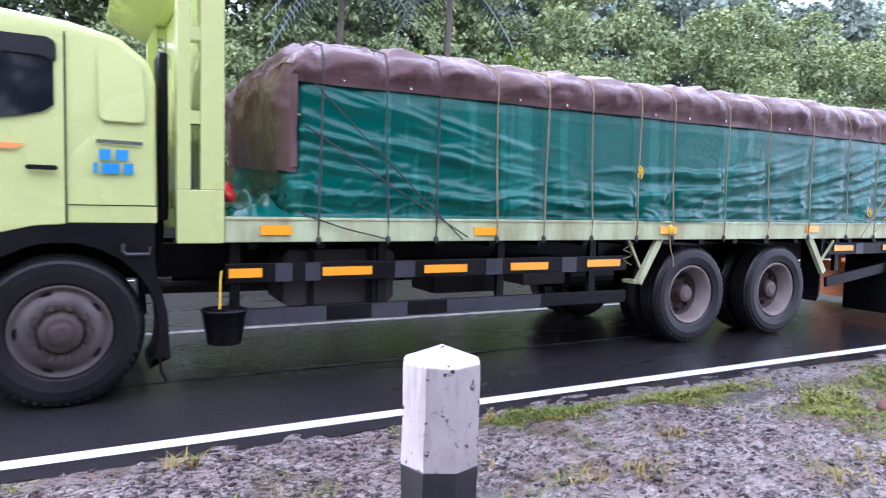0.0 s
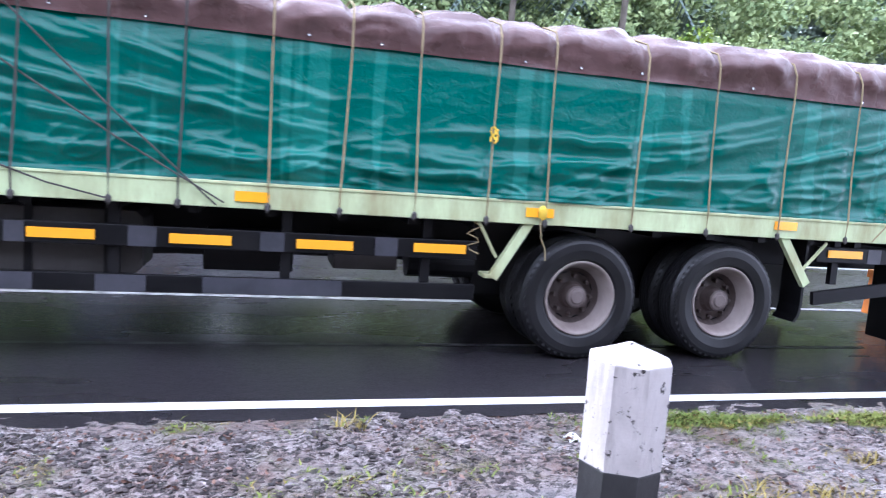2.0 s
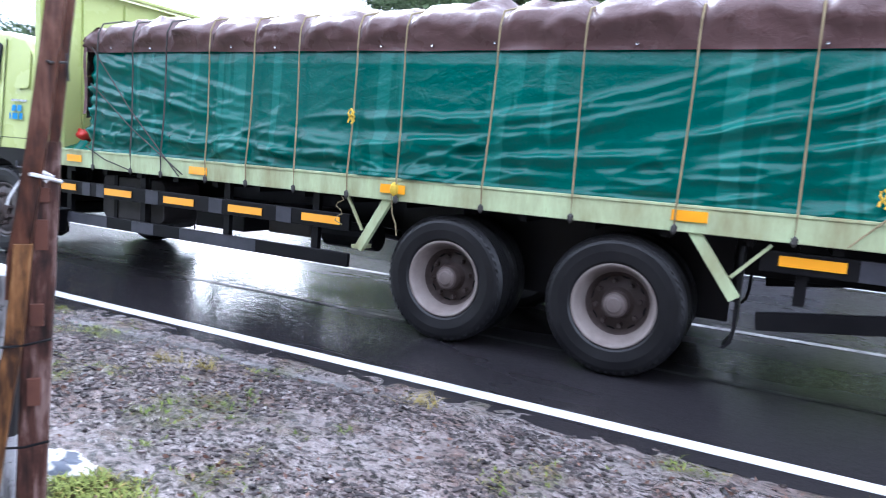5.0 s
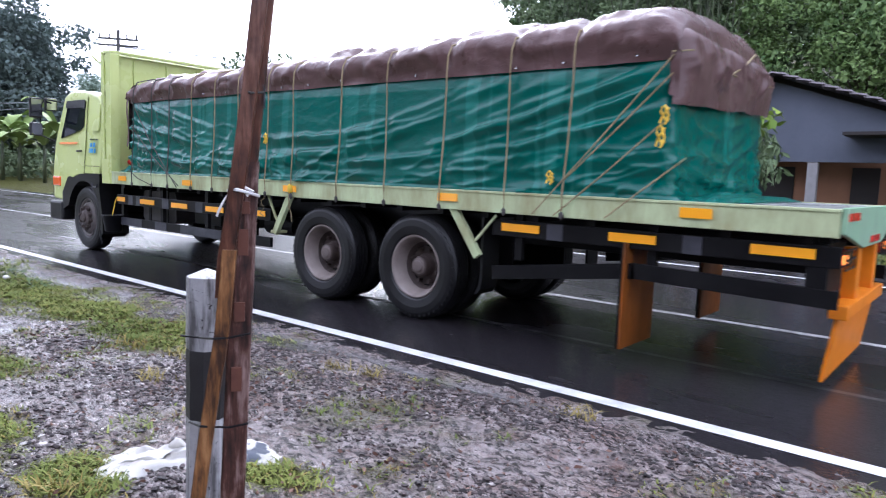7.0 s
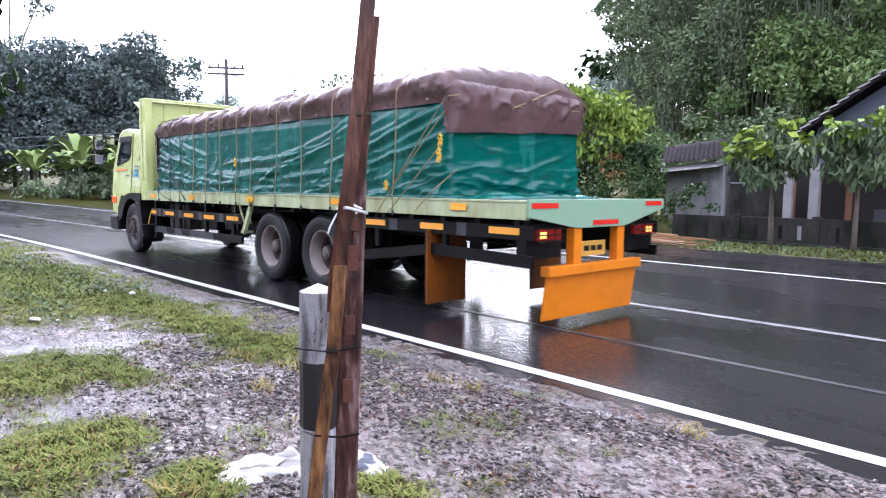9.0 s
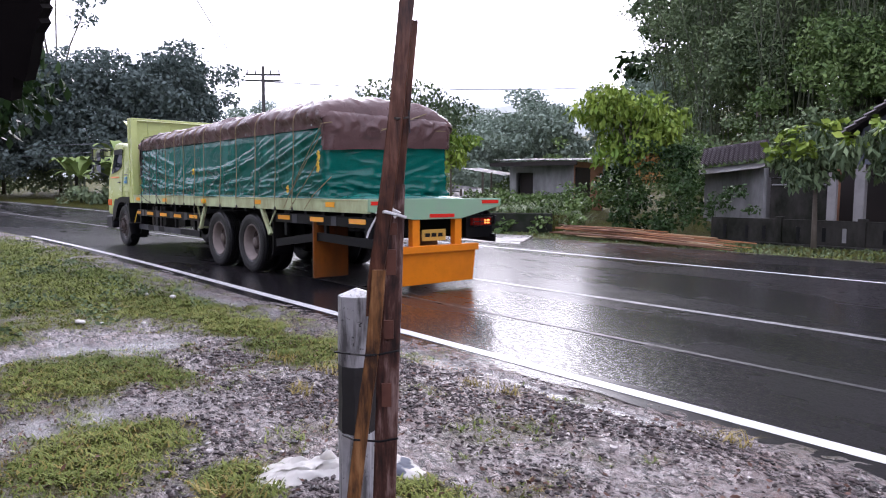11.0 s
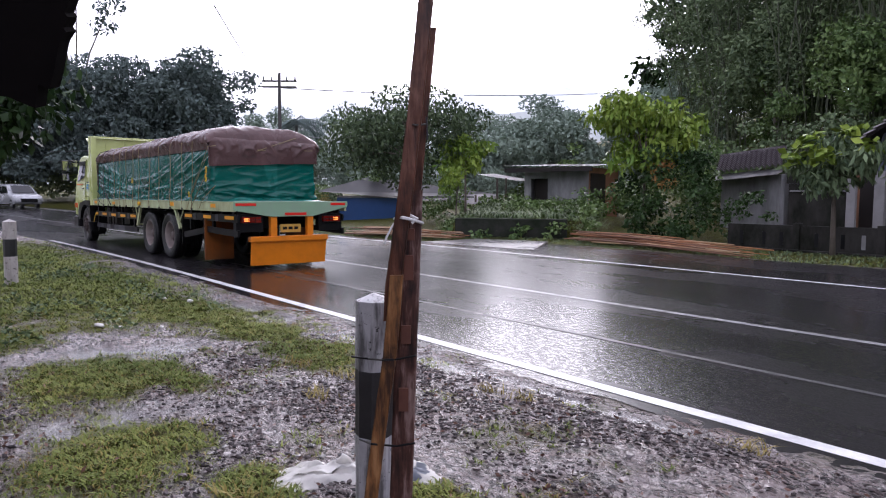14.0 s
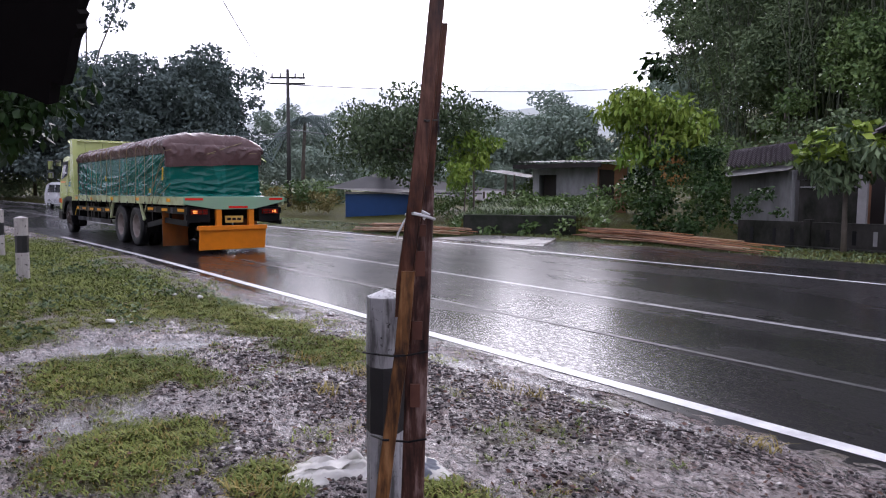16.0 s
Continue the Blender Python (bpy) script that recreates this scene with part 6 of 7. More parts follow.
def scatter_stones():
    """Loose stones bedded in the verge, joined as one sheet of gravel."""
    rng = np.random.default_rng(15)
    bmt = bmesh.new()
    bmesh.ops.create_icosphere(bmt, subdivisions=1, radius=1)
    bv = np.array([v.co[:] for v in bmt.verts])
    bf = np.array([[v.index for v in f.verts] for f in bmt.faces])
    bmt.free()
    pebbles, clods = ([], []), ([], [])

    def lump(store, x, y, s, flat, sink):
        q = bv * (1 + rng.uniform(-0.4, 0.4, (len(bv), 1))) * np.array([s * rng.uniform(0.8, 1.8), s, s * flat])
        a = rng.uniform(-0.9, 0.9)
        q = np.stack([q[:, 0] * math.cos(a) - q[:, 1] * math.sin(a), q[:, 0] * math.sin(a) + q[:, 1] * math.cos(a), q[:, 2]], 1)
        store[1].append(bf + len(store[0]) * len(bv))
        store[0].append(q + np.array([x, y, ground_height(x, y) + sink * s]))

    for _ in range(14000):
        x, y = rng.uniform(-7.5, 7), rng.uniform(0.2, 3.8)
        if rng.random() < grass_amount(x, y) * 1.2 or rng.random() > 0.12 + 0.88 * max(0, 0.5 + 1.3 * noise.noise((x * 1.1, y * 1.1, 20))):
            continue
        lump(pebbles, x, y, 0.004 + 0.018 * rng.random() ** 4, 0.55, 0.0)
    for _ in range(68000):
        x, y = rng.uniform(-6.0, 4.0), rng.uniform(0.3, 3.62)
        rough = 0.5 + 1.5 * noise.noise((x * 0.9, y * 1.3, 70)) + 0.9 * noise.noise((x * 3.1, y * 3.1, 71))
        rough *= 1.0 if x < -0.4 else max(0.22, 1.0 - (x + 0.4) * 0.45)
        if rng.random() < grass_amount(x, y) * 1.3 + 1.5 * wetness(x, y) or rng.random() > rough:
            continue
        lump(clods, x, y, 0.005 + 0.011 * rng.random() ** 2, 0.7, 0.15)
    m = mat("wet_stones", (0.1, 0.1, 0.1), 0.24)
    nn = Nodes(m)
    nn.color(nn.ramp(nn.island(), (0.0, (0.014, 0.011, 0.011)), (0.7, (0.06, 0.047, 0.045)), (1.0, (0.2, 0.17, 0.165))))
    dark = mat("wet_clods", (0.05, 0.04, 0.04), 0.5, spec=0.3)
    nn = Nodes(dark)
    nn.color(nn.ramp(nn.island(), (0.0, (0.012, 0.009, 0.009)), (0.6, (0.05, 0.038, 0.036)), (1.0, (0.14, 0.11, 0.105))))
    for name, store, m2, label in (("gravel", pebbles, m, "loose wet grey stones in the mud"), ("mud_clods", clods, dark, "dark wet crumbs of churned mud")):
        me = raw_mesh(name, np.concatenate(store[0]).tolist(), np.concatenate(store[1]).tolist(), m2, False)
        tagged(new(name, me), label, "gravel" if name == "gravel" else "mud", kind="stuff")


scatter_stones()


def leaf_litter():
    rng = np.random.default_rng(16)
    spots = []
    for _ in range(9000):
        x, y = rng.uniform(-6, 6.5), rng.uniform(0.3, 3.7)
        if rng.random() < 0.5 + 1.6 * noise.noise((x * 1.3, y * 1.3, 44)):
            spots.append((x, y, ground_height(x, y) + 0.012))
    ob = new("leaf_litter", leaf_mesh("leaf_litter", np.array(spots), 0.03, leaf_mat("rotting_leaves", (0.07, 0.03, 0.022), (0.26, 0.16, 0.12), 0.4), 18, -0.1, 0.5))
    tagged(ob, "reddish brown rotting leaves in the mud", "leaves", kind="stuff")


leaf_litter()
pale = worn("pale_stone", (0.6, 0.58, 0.55), (0.3, 0.28, 0.25), 0.6, 0.4, 12)
for x, y, s in ((-8.8, 2.9, 0.05), (-7.7, 1.6, 0.055), (-9.2, 2.7, 0.035), (-7.3, 2.1, 0.03), (-7.5, 1.75, 0.03)):
    bm = bmesh.new()
    bmesh.ops.create_icosphere(bm, subdivisions=2, radius=s, matrix=Matrix.Diagonal((1.4, 0.8, 0.5, 1)))
    for v in bm.verts:
        v.co *= 1 + 0.7 * noise.noise(v.co * 16 + Vector((x, y, 0)))
    tagged(part("stone", bm, pale, None, "", True, Matrix.Translation((x, y, ground_height(x, y) + s * 0.25))), "pale stone lying in the verge grass", "stone", "stones on the verge")
bm = bmesh.new()
bmesh.ops.create_icosphere(bm, subdivisions=3, radius=0.12, matrix=Matrix.Diagonal((1.5, 0.9, 0.55, 1)))
for v in bm.verts:
    v.co *= 1 + 0.3 * noise.noise(v.co * 8)
tagged(part("stone", bm, worn("red_brown_stone", (0.12, 0.05, 0.035), (0.05, 0.03, 0.02), 0.6, 0.5, 12), None, "", True, Matrix.Translation((5.3, 2.62, 0.04))), "reddish brown stone on the grass", "stone")


# ---- bollards, tied pole, sack ----
def bollard(at, r, tip, bands, material, label, turn=0.0, name="bollard"):
    """An eight-sided post with a low pyramid top; bands from the top down as (lower z, material)."""
    b = empty(name, label, "bollard", "roadside bollards", at=Matrix.Translation(at) @ Matrix.Rotation(turn, 4, "Z"))
    chunk = 0.42 * r
    outline = [(r, -chunk), (r, chunk), (chunk, r), (-chunk, r), (-r, chunk), (-r, -chunk), (-chunk, -r), (chunk, -r)]
    z1 = tip - 0.42 * r
    k = 0
    for z0, m in bands:
        bm = bmesh.new()
        rings = [[bm.verts.new((x * w, y * w, z)) for x, y in outline] for z, w in ((z0, 1.0), (z1 - 0.004, 1.0), (z1, 0.985))]
        for a, c in zip(rings, rings[1:]):
            for i in range(8):
                bm.faces.new((a[i], a[(i + 1) % 8], c[(i + 1) % 8], c[i]))
        bm.faces.new(rings[0][::-1])
        if k == 0:
            t = bm.verts.new((0, 0, tip))
            for i in range(8):
                bm.faces.new((rings[-1][i], rings[-1][(i + 1) % 8], t))
        else:
            bm.faces.new(rings[-1])
        bmesh.ops.subdivide_edges(bm, edges=bm.edges[:], cuts=3, use_grid_fill=True)
        for v in bm.verts:
            v.co += Vector((noise.noise(v.co * 14), noise.noise(v.co * 15 + Vector((3, 0, 0))), 0)) * 0.004
        part("top_band" if k == 0 else "band", bm, m, b)
        z1 = z0
        k += 1
    return b


bollard((0.975, 1.545, 0), 0.104, 1.052, [(0.727, M["white_concrete"]), (0.44, M["black_concrete"]), (-0.25, M["white_concrete"])], None, "white concrete bollard with black band, chipped paint", 0.30)
bollard((-2.222, 1.425, 0), 0.070, 1.032, [(0.735, M["grey_concrete"]), (0.475, M["black_concrete"]), (-0.25, M["grey_concrete"])], None, "weathered grey and black bollard with a tied pole", 0.45)
for x, y in ((-12.1, 1.33), (-17.2, 1.5)):
    bollard((x, y, 0), 0.085, 1.03, [(0.73, M["white_concrete"]), (0.47, M["black_concrete"]), (-0.25, M["white_concrete"])], None, "white and black concrete bollard in the grass", 0.3)

M["wet_wood"] = wood_mat("wet_brown_wood", (0.018, 0.007, 0.005), (0.085, 0.032, 0.018), (0.16, 0.075, 0.05), 0.35)
M["pale_wood"] = wood_mat("weathered_wood", (0.012, 0.006, 0.005), (0.07, 0.028, 0.02), (0.24, 0.16, 0.14))
M["stick_wood"] = wood_mat("yellow_brown_stick", (0.03, 0.012, 0.006), (0.17, 0.075, 0.024), (0.3, 0.15, 0.06))
pole = empty("tied_pole", "tall wet wooden pole of several battens lashed to a bollard", "pole")


def batten(name, pts, w, d, material, label=""):
    bm = bmesh.new()
    rings = []
    ax = Vector((0.633, 0.774, 0)).normalized()
    dp = Vector((-0.774, 0.633, 0)).normalized()
    dense = []
    for a, b in zip(pts, pts[1:]):
        for k in range(5):
            dense.append(Vector(a).lerp(Vector(b), k / 5))
    dense.append(Vector(pts[-1]))
    for i, p in enumerate(dense):
        j = Vector((noise.noise((i * 0.7, w * 50, 0)), 0, 0)) * 0.003
        rings.append([bm.verts.new(p + j + ax * sx * w / 2 + dp * sy * d / 2) for sx, sy in ((-1, -0.8), (-0.85, -1), (0.85, -1), (1, -0.8), (1, 0.8), (0.85, 1), (-0.85, 1), (-1, 0.8))])
    for a, b in zip(rings, rings[1:]):
        for k in range(8):
            bm.faces.new((a[k], a[(k + 1) % 8], b[(k + 1) % 8], b[k]))
    bm.faces.new(rings[0][::-1])
    bm.faces.new(rings[-1])
    bmesh.ops.recalc_face_normals(bm, faces=bm.faces)
    return part(name, bm, material, pole, label)


batten("long_batten", [(-1.973, 1.496, 2.313), (-1.967, 1.473, 2.076), (-1.956, 1.419, 1.680), (-1.950, 1.378, 1.424), (-1.948, 1.322, 1.093), (-1.944, 1.312, 0.976)], 0.052, 0.035, M["wet_wood"], "wet reddish brown batten")
batten("stick", [(-1.930, 1.326, 1.134), (-1.922, 1.292, 0.864), (-1.919, 1.248, 0.616), (-1.913, 1.206, 0.366), (-1.907, 1.179, 0.222)], 0.046, 0.03, M["stick_wood"], "yellow brown stick leaning on the bollard")
batten("back_batten", [(-1.995, 1.524, 2.004), (-1.981, 1.450, 1.415)], 0.028, 0.03, M["wet_wood"])
plank = batten("plank", [(-1.978, 1.423, 1.425), (-1.971, 1.413, 1.285), (-1.944, 1.374, 0.848), (-1.911, 1.331, 0.331), (-1.902, 1.316, 0.127)], 0.078, 0.03, M["pale_wood"], "weathered plank with notches")
batten("thin_rod", [(-2.037, 1.468, 1.844), (-2.009, 1.433, 1.425)], 0.009, 0.009, M["black"])
for c, h in (((-1.954, 1.398, 1.270), 0.026), ((-1.948, 1.389, 1.154), 0.055), ((-1.931, 1.365, 0.922), 0.04), ((-1.919, 1.347, 0.696), 0.05)):
    bm = bmesh.new()
    m = Matrix.Translation(c) @ Matrix.Rotation(radians(50.7), 4, "Z")
    box(bm, -0.017, 0.017, -0.006, 0.01, -h * 0.8, h * 0.8, 0, m)
    part("notch", bm, worn("notch_wood", (0.13, 0.05, 0.032), (0.05, 0.02, 0.015), 0.6, 0.5, 20), plank)
for pts, r, m in (([(-2.158, 1.282, 0.813), (-2.101, 1.319, 0.810), (-1.913, 1.254, 0.851), (-1.898, 1.303, 0.849), (-1.897, 1.384, 0.851)], 0.004, "black"), ([(-2.085, 1.271, 0.524), (-1.909, 1.207, 0.572), (-1.902, 1.306, 0.544), (-1.879, 1.367, 0.548)], 0.004, "black"), ([(-1.990, 1.407, 1.662), (-1.929, 1.401, 1.648), (-1.945, 1.462, 1.657)], 0.004, "dark_rope"), ([(-1.993, 1.360, 1.325), (-1.926, 1.347, 1.331), (-1.915, 1.391, 1.321), (-1.937, 1.442, 1.310)], 0.006, "line"), ([(-1.955, 1.343, 1.323), (-1.965, 1.327, 1.295), (-1.973, 1.313, 1.264), (-1.976, 1.306, 1.241)], 0.004, "line"), ([(-1.928, 1.377, 1.339), (-1.910, 1.398, 1.327), (-1.922, 1.382, 1.311)], 0.006, "line"), ([(-1.946, 1.463, 1.683), (-1.955, 1.475, 1.605)], 0.003, "guard_grey")):
    bm = bmesh.new()
    tube(bm, pts, r, 5)
    part("lashing", bm, M[m], pole, "wire and string lashing")


def sack(at):
    """An empty white sack crumpled on the ground."""
    bm = bmesh.new()
    rows = []
    for i in range(31):
        row = []
        for j in range(23):
            u, v = i / 30 - 0.5, j / 22 - 0.5
            x = u * 0.84 + 0.06 * noise.noise((u * 5, v * 5, 1))
            y = v * 0.28 + 0.06 * noise.noise((u * 5, v * 5, 7))
            e = max(0.0, 1 - (2 * abs(u)) ** 3) * max(0.0, 1 - (2 * abs(v)) ** 3)
            z = 0.008 + e * (0.03 + 0.085 * abs(noise.noise((u * 6, v * 5, 3))) + 0.05 * abs(noise.noise((u * 14, v * 12, 5))))
            row.append(bm.verts.new((x, y, z)))
        rows.append(row)
    for a, b in zip(rows, rows[1:]):
        for k in range(22):
            bm.faces.new((a[k], b[k], b[k + 1], a[k + 1]))
    bmesh.ops.solidify(bm, geom=bm.faces[:], thickness=0.004)
    m = mat("white_woven_plastic", (0.6, 0.6, 0.58), 0.45)
    n = Nodes(m)
    n.color(n.mix(n.ramp(n.noise(5, 3), (0.62, 0.0), (0.65, 1.0)), (0.82, 0.8, 0.75), (0.17, 0.19, 0.24)))
    n.bump(n.noise(60, 3), 0.2, 0.003)
    return tagged(part("sack", bm, m, None, "", True, Matrix.Translation(at) @ Matrix.Rotation(1.05, 4, "Z")), "crumpled white plastic sack on the muddy grass", "sack")


sack((-2.83, 1.72, 0.012))
bm = bmesh.new()
bmesh.ops.create_grid(bm, x_segments=6, y_segments=6, size=0.05)
for v in bm.verts:
    v.co.z = 0.01 + 0.03 * noise.noise(v.co * 30)
tagged(part("litter", bm, M["line"], None, "", True, Matrix.Translation((1.76, 3.31, 0.03))), "scrap of white plastic litter", "litter")

# dark eave corner that hangs into view, near black with almost no gloss
bm = bmesh.new()
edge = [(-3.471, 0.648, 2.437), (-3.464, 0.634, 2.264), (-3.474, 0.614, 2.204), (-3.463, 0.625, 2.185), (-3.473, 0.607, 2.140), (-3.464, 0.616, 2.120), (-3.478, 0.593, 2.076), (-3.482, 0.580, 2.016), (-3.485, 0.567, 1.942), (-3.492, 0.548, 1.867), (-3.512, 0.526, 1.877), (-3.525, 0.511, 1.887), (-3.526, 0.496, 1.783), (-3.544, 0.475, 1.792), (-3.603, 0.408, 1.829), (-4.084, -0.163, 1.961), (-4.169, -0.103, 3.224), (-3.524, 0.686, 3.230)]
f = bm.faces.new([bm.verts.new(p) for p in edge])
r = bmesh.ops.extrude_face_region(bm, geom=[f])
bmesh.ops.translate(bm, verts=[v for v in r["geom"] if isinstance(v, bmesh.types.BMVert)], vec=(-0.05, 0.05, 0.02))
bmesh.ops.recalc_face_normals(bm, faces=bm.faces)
tagged(part("roof_eave", bm, worn("near_black_wood", (0.004, 0.003, 0.003), (0.002, 0.002, 0.002), 0.9, 0.5, 10, spec=0.05), None), "dark jagged edge of a low wooden eave", "eave", kind="structure")


# ---- far side: houses, wall, huts, bamboo ----
M["render"] = worn("stained_grey_render", (0.3, 0.3, 0.305), (0.06, 0.06, 0.058), 0.7, 0.85, 3, streak=0.4)
M["dark_render"] = worn("mossy_dark_wall", (0.048, 0.045, 0.041), (0.005, 0.007, 0.003), 0.8, 1.0, 4.5, streak=0.5, spec=0.2)
M["blue_grey"] = worn("blue_grey_paint", (0.09, 0.10, 0.13), (0.05, 0.06, 0.07), 0.7, 0.5, 1.5)
M["orange_wall"] = worn("faded_orange_paint", (0.27, 0.13, 0.07), (0.14, 0.075, 0.05), 0.7, 0.5, 2)
M["dark_door"] = worn("dark_wooden_door", (0.014, 0.01, 0.009), (0.03, 0.022, 0.018), 0.6, 0.5, 4)
M["roof_tile"] = worn("wet_clay_tiles", (0.075, 0.06, 0.066), (0.24, 0.22, 0.23), 0.3, 0.8, 5)
M["zinc"] = worn("zinc_sheet", (0.17, 0.17, 0.178), (0.05, 0.045, 0.04), 0.4, 0.7, 3, metal=0.4)
M["post"] = worn("pale_post", (0.28, 0.27, 0.27), (0.1, 0.1, 0.1), 0.7, 0.5, 4)


def slab(a, b, depth, z0, z1, bev=0.0):
    """A wall from a to b (x, y), of a thickness, between two heights."""
    bm = bmesh.new()
    d = Vector((b[0] - a[0], b[1] - a[1], 0))
    m = Matrix.Translation((a[0], a[1], 0)) @ Matrix.Rotation(math.atan2(d.y, d.x), 4, "Z")
    box(bm, 0, d.length, 0, depth, z0, z1, bev, m)
    return bm


def tile_roof(parent, a, b, up, rows, cols):
    """Curved tiles in courses over the slope from eave line a-b, rising by the vector up."""
    a, b, up = Vector(a), Vector(b), Vector(up)
    ax = (b - a) / cols
    st = up / rows
    nrm = ax.cross(st).normalized()
    if nrm.z < 0:
        nrm = -nrm
    bm = bmesh.new()
    prof = [(k / 6, 0.055 * math.sin(math.pi * 2 * k / 6)) for k in range(7)]
    low = [bm.verts.new(ax * u + nrm * (h + 0.065)) for u, h in prof]
    high = [bm.verts.new(ax * u + st * 1.12 + nrm * (h - 0.0)) for u, h in prof]
    base = [bm.verts.new(ax * u + nrm * (h + 0.0)) for u, h in prof]
    for k in range(6):
        bm.faces.new((low[k], low[k + 1], high[k + 1], high[k]))
        bm.faces.new((base[k], base[k + 1], low[k + 1], low[k]))
    me = mesh_from("roof_tile", bm, M["roof_tile"])
    for r in range(rows):
        for c in range(cols):
            t = new("roof_tile", me)
            t.parent = parent
            t.location = a + st * r + ax * c + nrm * 0.04


def house_small():
    h = empty("small_house", "small grey rendered house with clay tile roof and dark shutter", "house", at=Matrix.Translation((-0.3, 0, 0)))
    part("wall", slab((-11.7, 21.5), (-9.35, 20.7), 0.15, 0.0, 2.15), M["render"], h)
    part("wall", slab((-9.35, 20.72), (-9.0, 24.5), 0.15, 0.0, 2.15), M["render"], h)
    part("shutter", slab((-9.15, 20.75), (-7.65, 20.95), 0.08, 0.0, 1.85), M["dark_render"], h, "dark closed shutter")
    part("beam", slab((-9.1, 20.70), (-7.65, 20.92), 0.06, 1.62, 1.66), M["render"], h)
    part("lintel", slab((-9.2, 20.7), (-7.5, 20.92), 0.25, 1.86, 2.2), M["dark_render"], h)
    part("post", slab((-7.62, 20.9), (-7.4, 20.92), 0.2, 0.0, 2.0), M["post"], h, "pale door post")
    bm = bmesh.new()
    vs = [bm.verts.new(v) for v in ((-11.7, 21.05, 1.98), (-9.1, 20.2, 2.14), (-9.3, 20.65, 2.34), (-11.9, 21.5, 2.18))]
    bm.faces.new(vs)
    bmesh.ops.solidify(bm, geom=bm.faces[:], thickness=0.03)
    part("eave_sheet", bm, M["zinc"], h, "pale zinc eave sheet")
    roof = part("roof", slab((-11.8, 21.9), (-9.6, 21.1), 1.2, 2.15, 2.25), M["dark_door"], h)
    tile_roof(roof, (-11.85, 21.45, 2.24), (-9.25, 20.55, 2.38), (-0.9, 1.9, 0.62), 9, 13)
    bm = bmesh.new()
    beam(bm, (-12.8, 23.4, 2.93), (-10.1, 22.45, 3.07), 0.14, 0.1)
    part("ridge", bm, M["roof_tile"], roof)


def house_gable():
    h = empty("gable_house", "grey house with low gable roof and a porch behind the wall", "house", at=Matrix.Translation((-0.75, 0, 0.1)))
    y = 21.4
    bm = bmesh.new()
    f = bm.faces.new([bm.verts.new((x, y, z)) for x, z in ((-6.7, 2.3), (-6.5, 3.1), (-4.6, 4.35), (-1.6, 3.35), (-1.6, 2.3))])
    r = bmesh.ops.extrude_face_region(bm, geom=[f])
    bmesh.ops.translate(bm, verts=[v for v in r["geom"] if isinstance(v, bmesh.types.BMVert)], vec=(0, 0.15, 0))
    bmesh.ops.recalc_face_normals(bm, faces=bm.faces)
    part("gable", bm, M["blue_grey"], h, "blue grey painted gable")
    part("wall", slab((-8.3, y + 1.4), (1.5, y + 1.4), 0.15, 0.0, 2.5), M["orange_wall"], h, "faded orange porch wall")
    part("porch_beam", slab((-6.7, y - 0.02), (-1.6, y - 0.02), 0.2, 2.1, 2.32), M["blue_grey"], h)
    part("porch_door", slab((-2.7, y + 1.36), (-2.0, y + 1.36), 0.03, 0.1, 2.0), M["dark_door"], h, "dark porch door")
    # Dark slab added over the orange wall to darken this end of the porch.
    part("porch_door", slab((-7.5, y + 1.36), (-6.1, y + 1.36), 0.03, 0.1, 2.3), M["dark_door"], h, "dark slab added over part of the porch wall")
    part("porch_door", slab((-5.9, y + 1.36), (-4.2, y + 1.36), 0.03, 0.1, 2.0), M["dark_door"], h, "dark open doorway")
    for x in (-3.6, -6.65):
        part("porch_post", slab((x, y), (x + 0.26, y), 0.22, 0, 2.12), M["post"], h, "pale porch post")
    part("bench", slab((-5.2, y + 0.9), (-4.3, y + 0.9), 0.3, 0.1, 0.8), M["guard_grey"], h)
    for a, b in (((-6.95, 2.78), (-4.6, 4.45)), ((-4.6, 4.45), (-1.3, 3.35))):
        roof = empty("roof")
        roof.parent = h
        bm = bmesh.new()
        d = Vector((b[0] - a[0], 0, b[1] - a[1]))
        vs = [bm.verts.new((a[0], y - 0.55, a[1])), bm.verts.new((b[0], y - 0.55, b[1])), bm.verts.new((b[0], y + 5, b[1])), bm.verts.new((a[0], y + 5, a[1]))]
        bm.faces.new(vs)
        bmesh.ops.solidify(bm, geom=bm.faces[:], thickness=-0.06)
        part("roof_deck", bm, M["dark_door"], roof)
        lo, hi = (a, b) if a[1] < b[1] else (b, a)
        tile_roof(roof, (lo[0], y - 0.6, lo[1] + 0.03), (lo[0], y + 1.0, lo[1] + 0.03), (hi[0] - lo[0], 0, hi[1] - lo[1]), 10, 7)
    part("porch_roof", slab((-2.6, y - 1.3), (2.2, y - 1.3), 1.4, 2.75, 2.83), M["dark_door"], h)
    part("porch_wall", slab((-1.5, y - 0.2), (2.0, y - 0.2), 0.15, 0.0, 2.74), M["blue_grey"], h)


house_small()
house_gable()


def boundary_wall():
    w = empty("boundary_wall", "low mossy concrete wall with slots along the verge", "wall", kind="structure")
    x = -9.6
    while x < 6:
        part("panel", boxed(x, x + 1.72, 17.62, 17.74, 0.0, 0.74, 0.01), M["dark_render"], w)
        part("pier", boxed(x + 1.722, x + 1.898, 17.58, 17.78, 0.0, 0.80, 0.012), M["dark_render"], w)
        for k in (0.35, 0.95, 1.4):
            part("slot", boxed(x + k, x + k + 0.09, 17.612, 17.619, 0.22, 0.56), M["black"] if (int(x * 7) + int(k * 10)) % 3 else M["post"], w)
        x += 1.9
    part("plinth", boxed(-9.7, 6, 17.45, 17.58, -0.1, 0.14, 0.02), M["dark_render"], w)


boundary_wall()


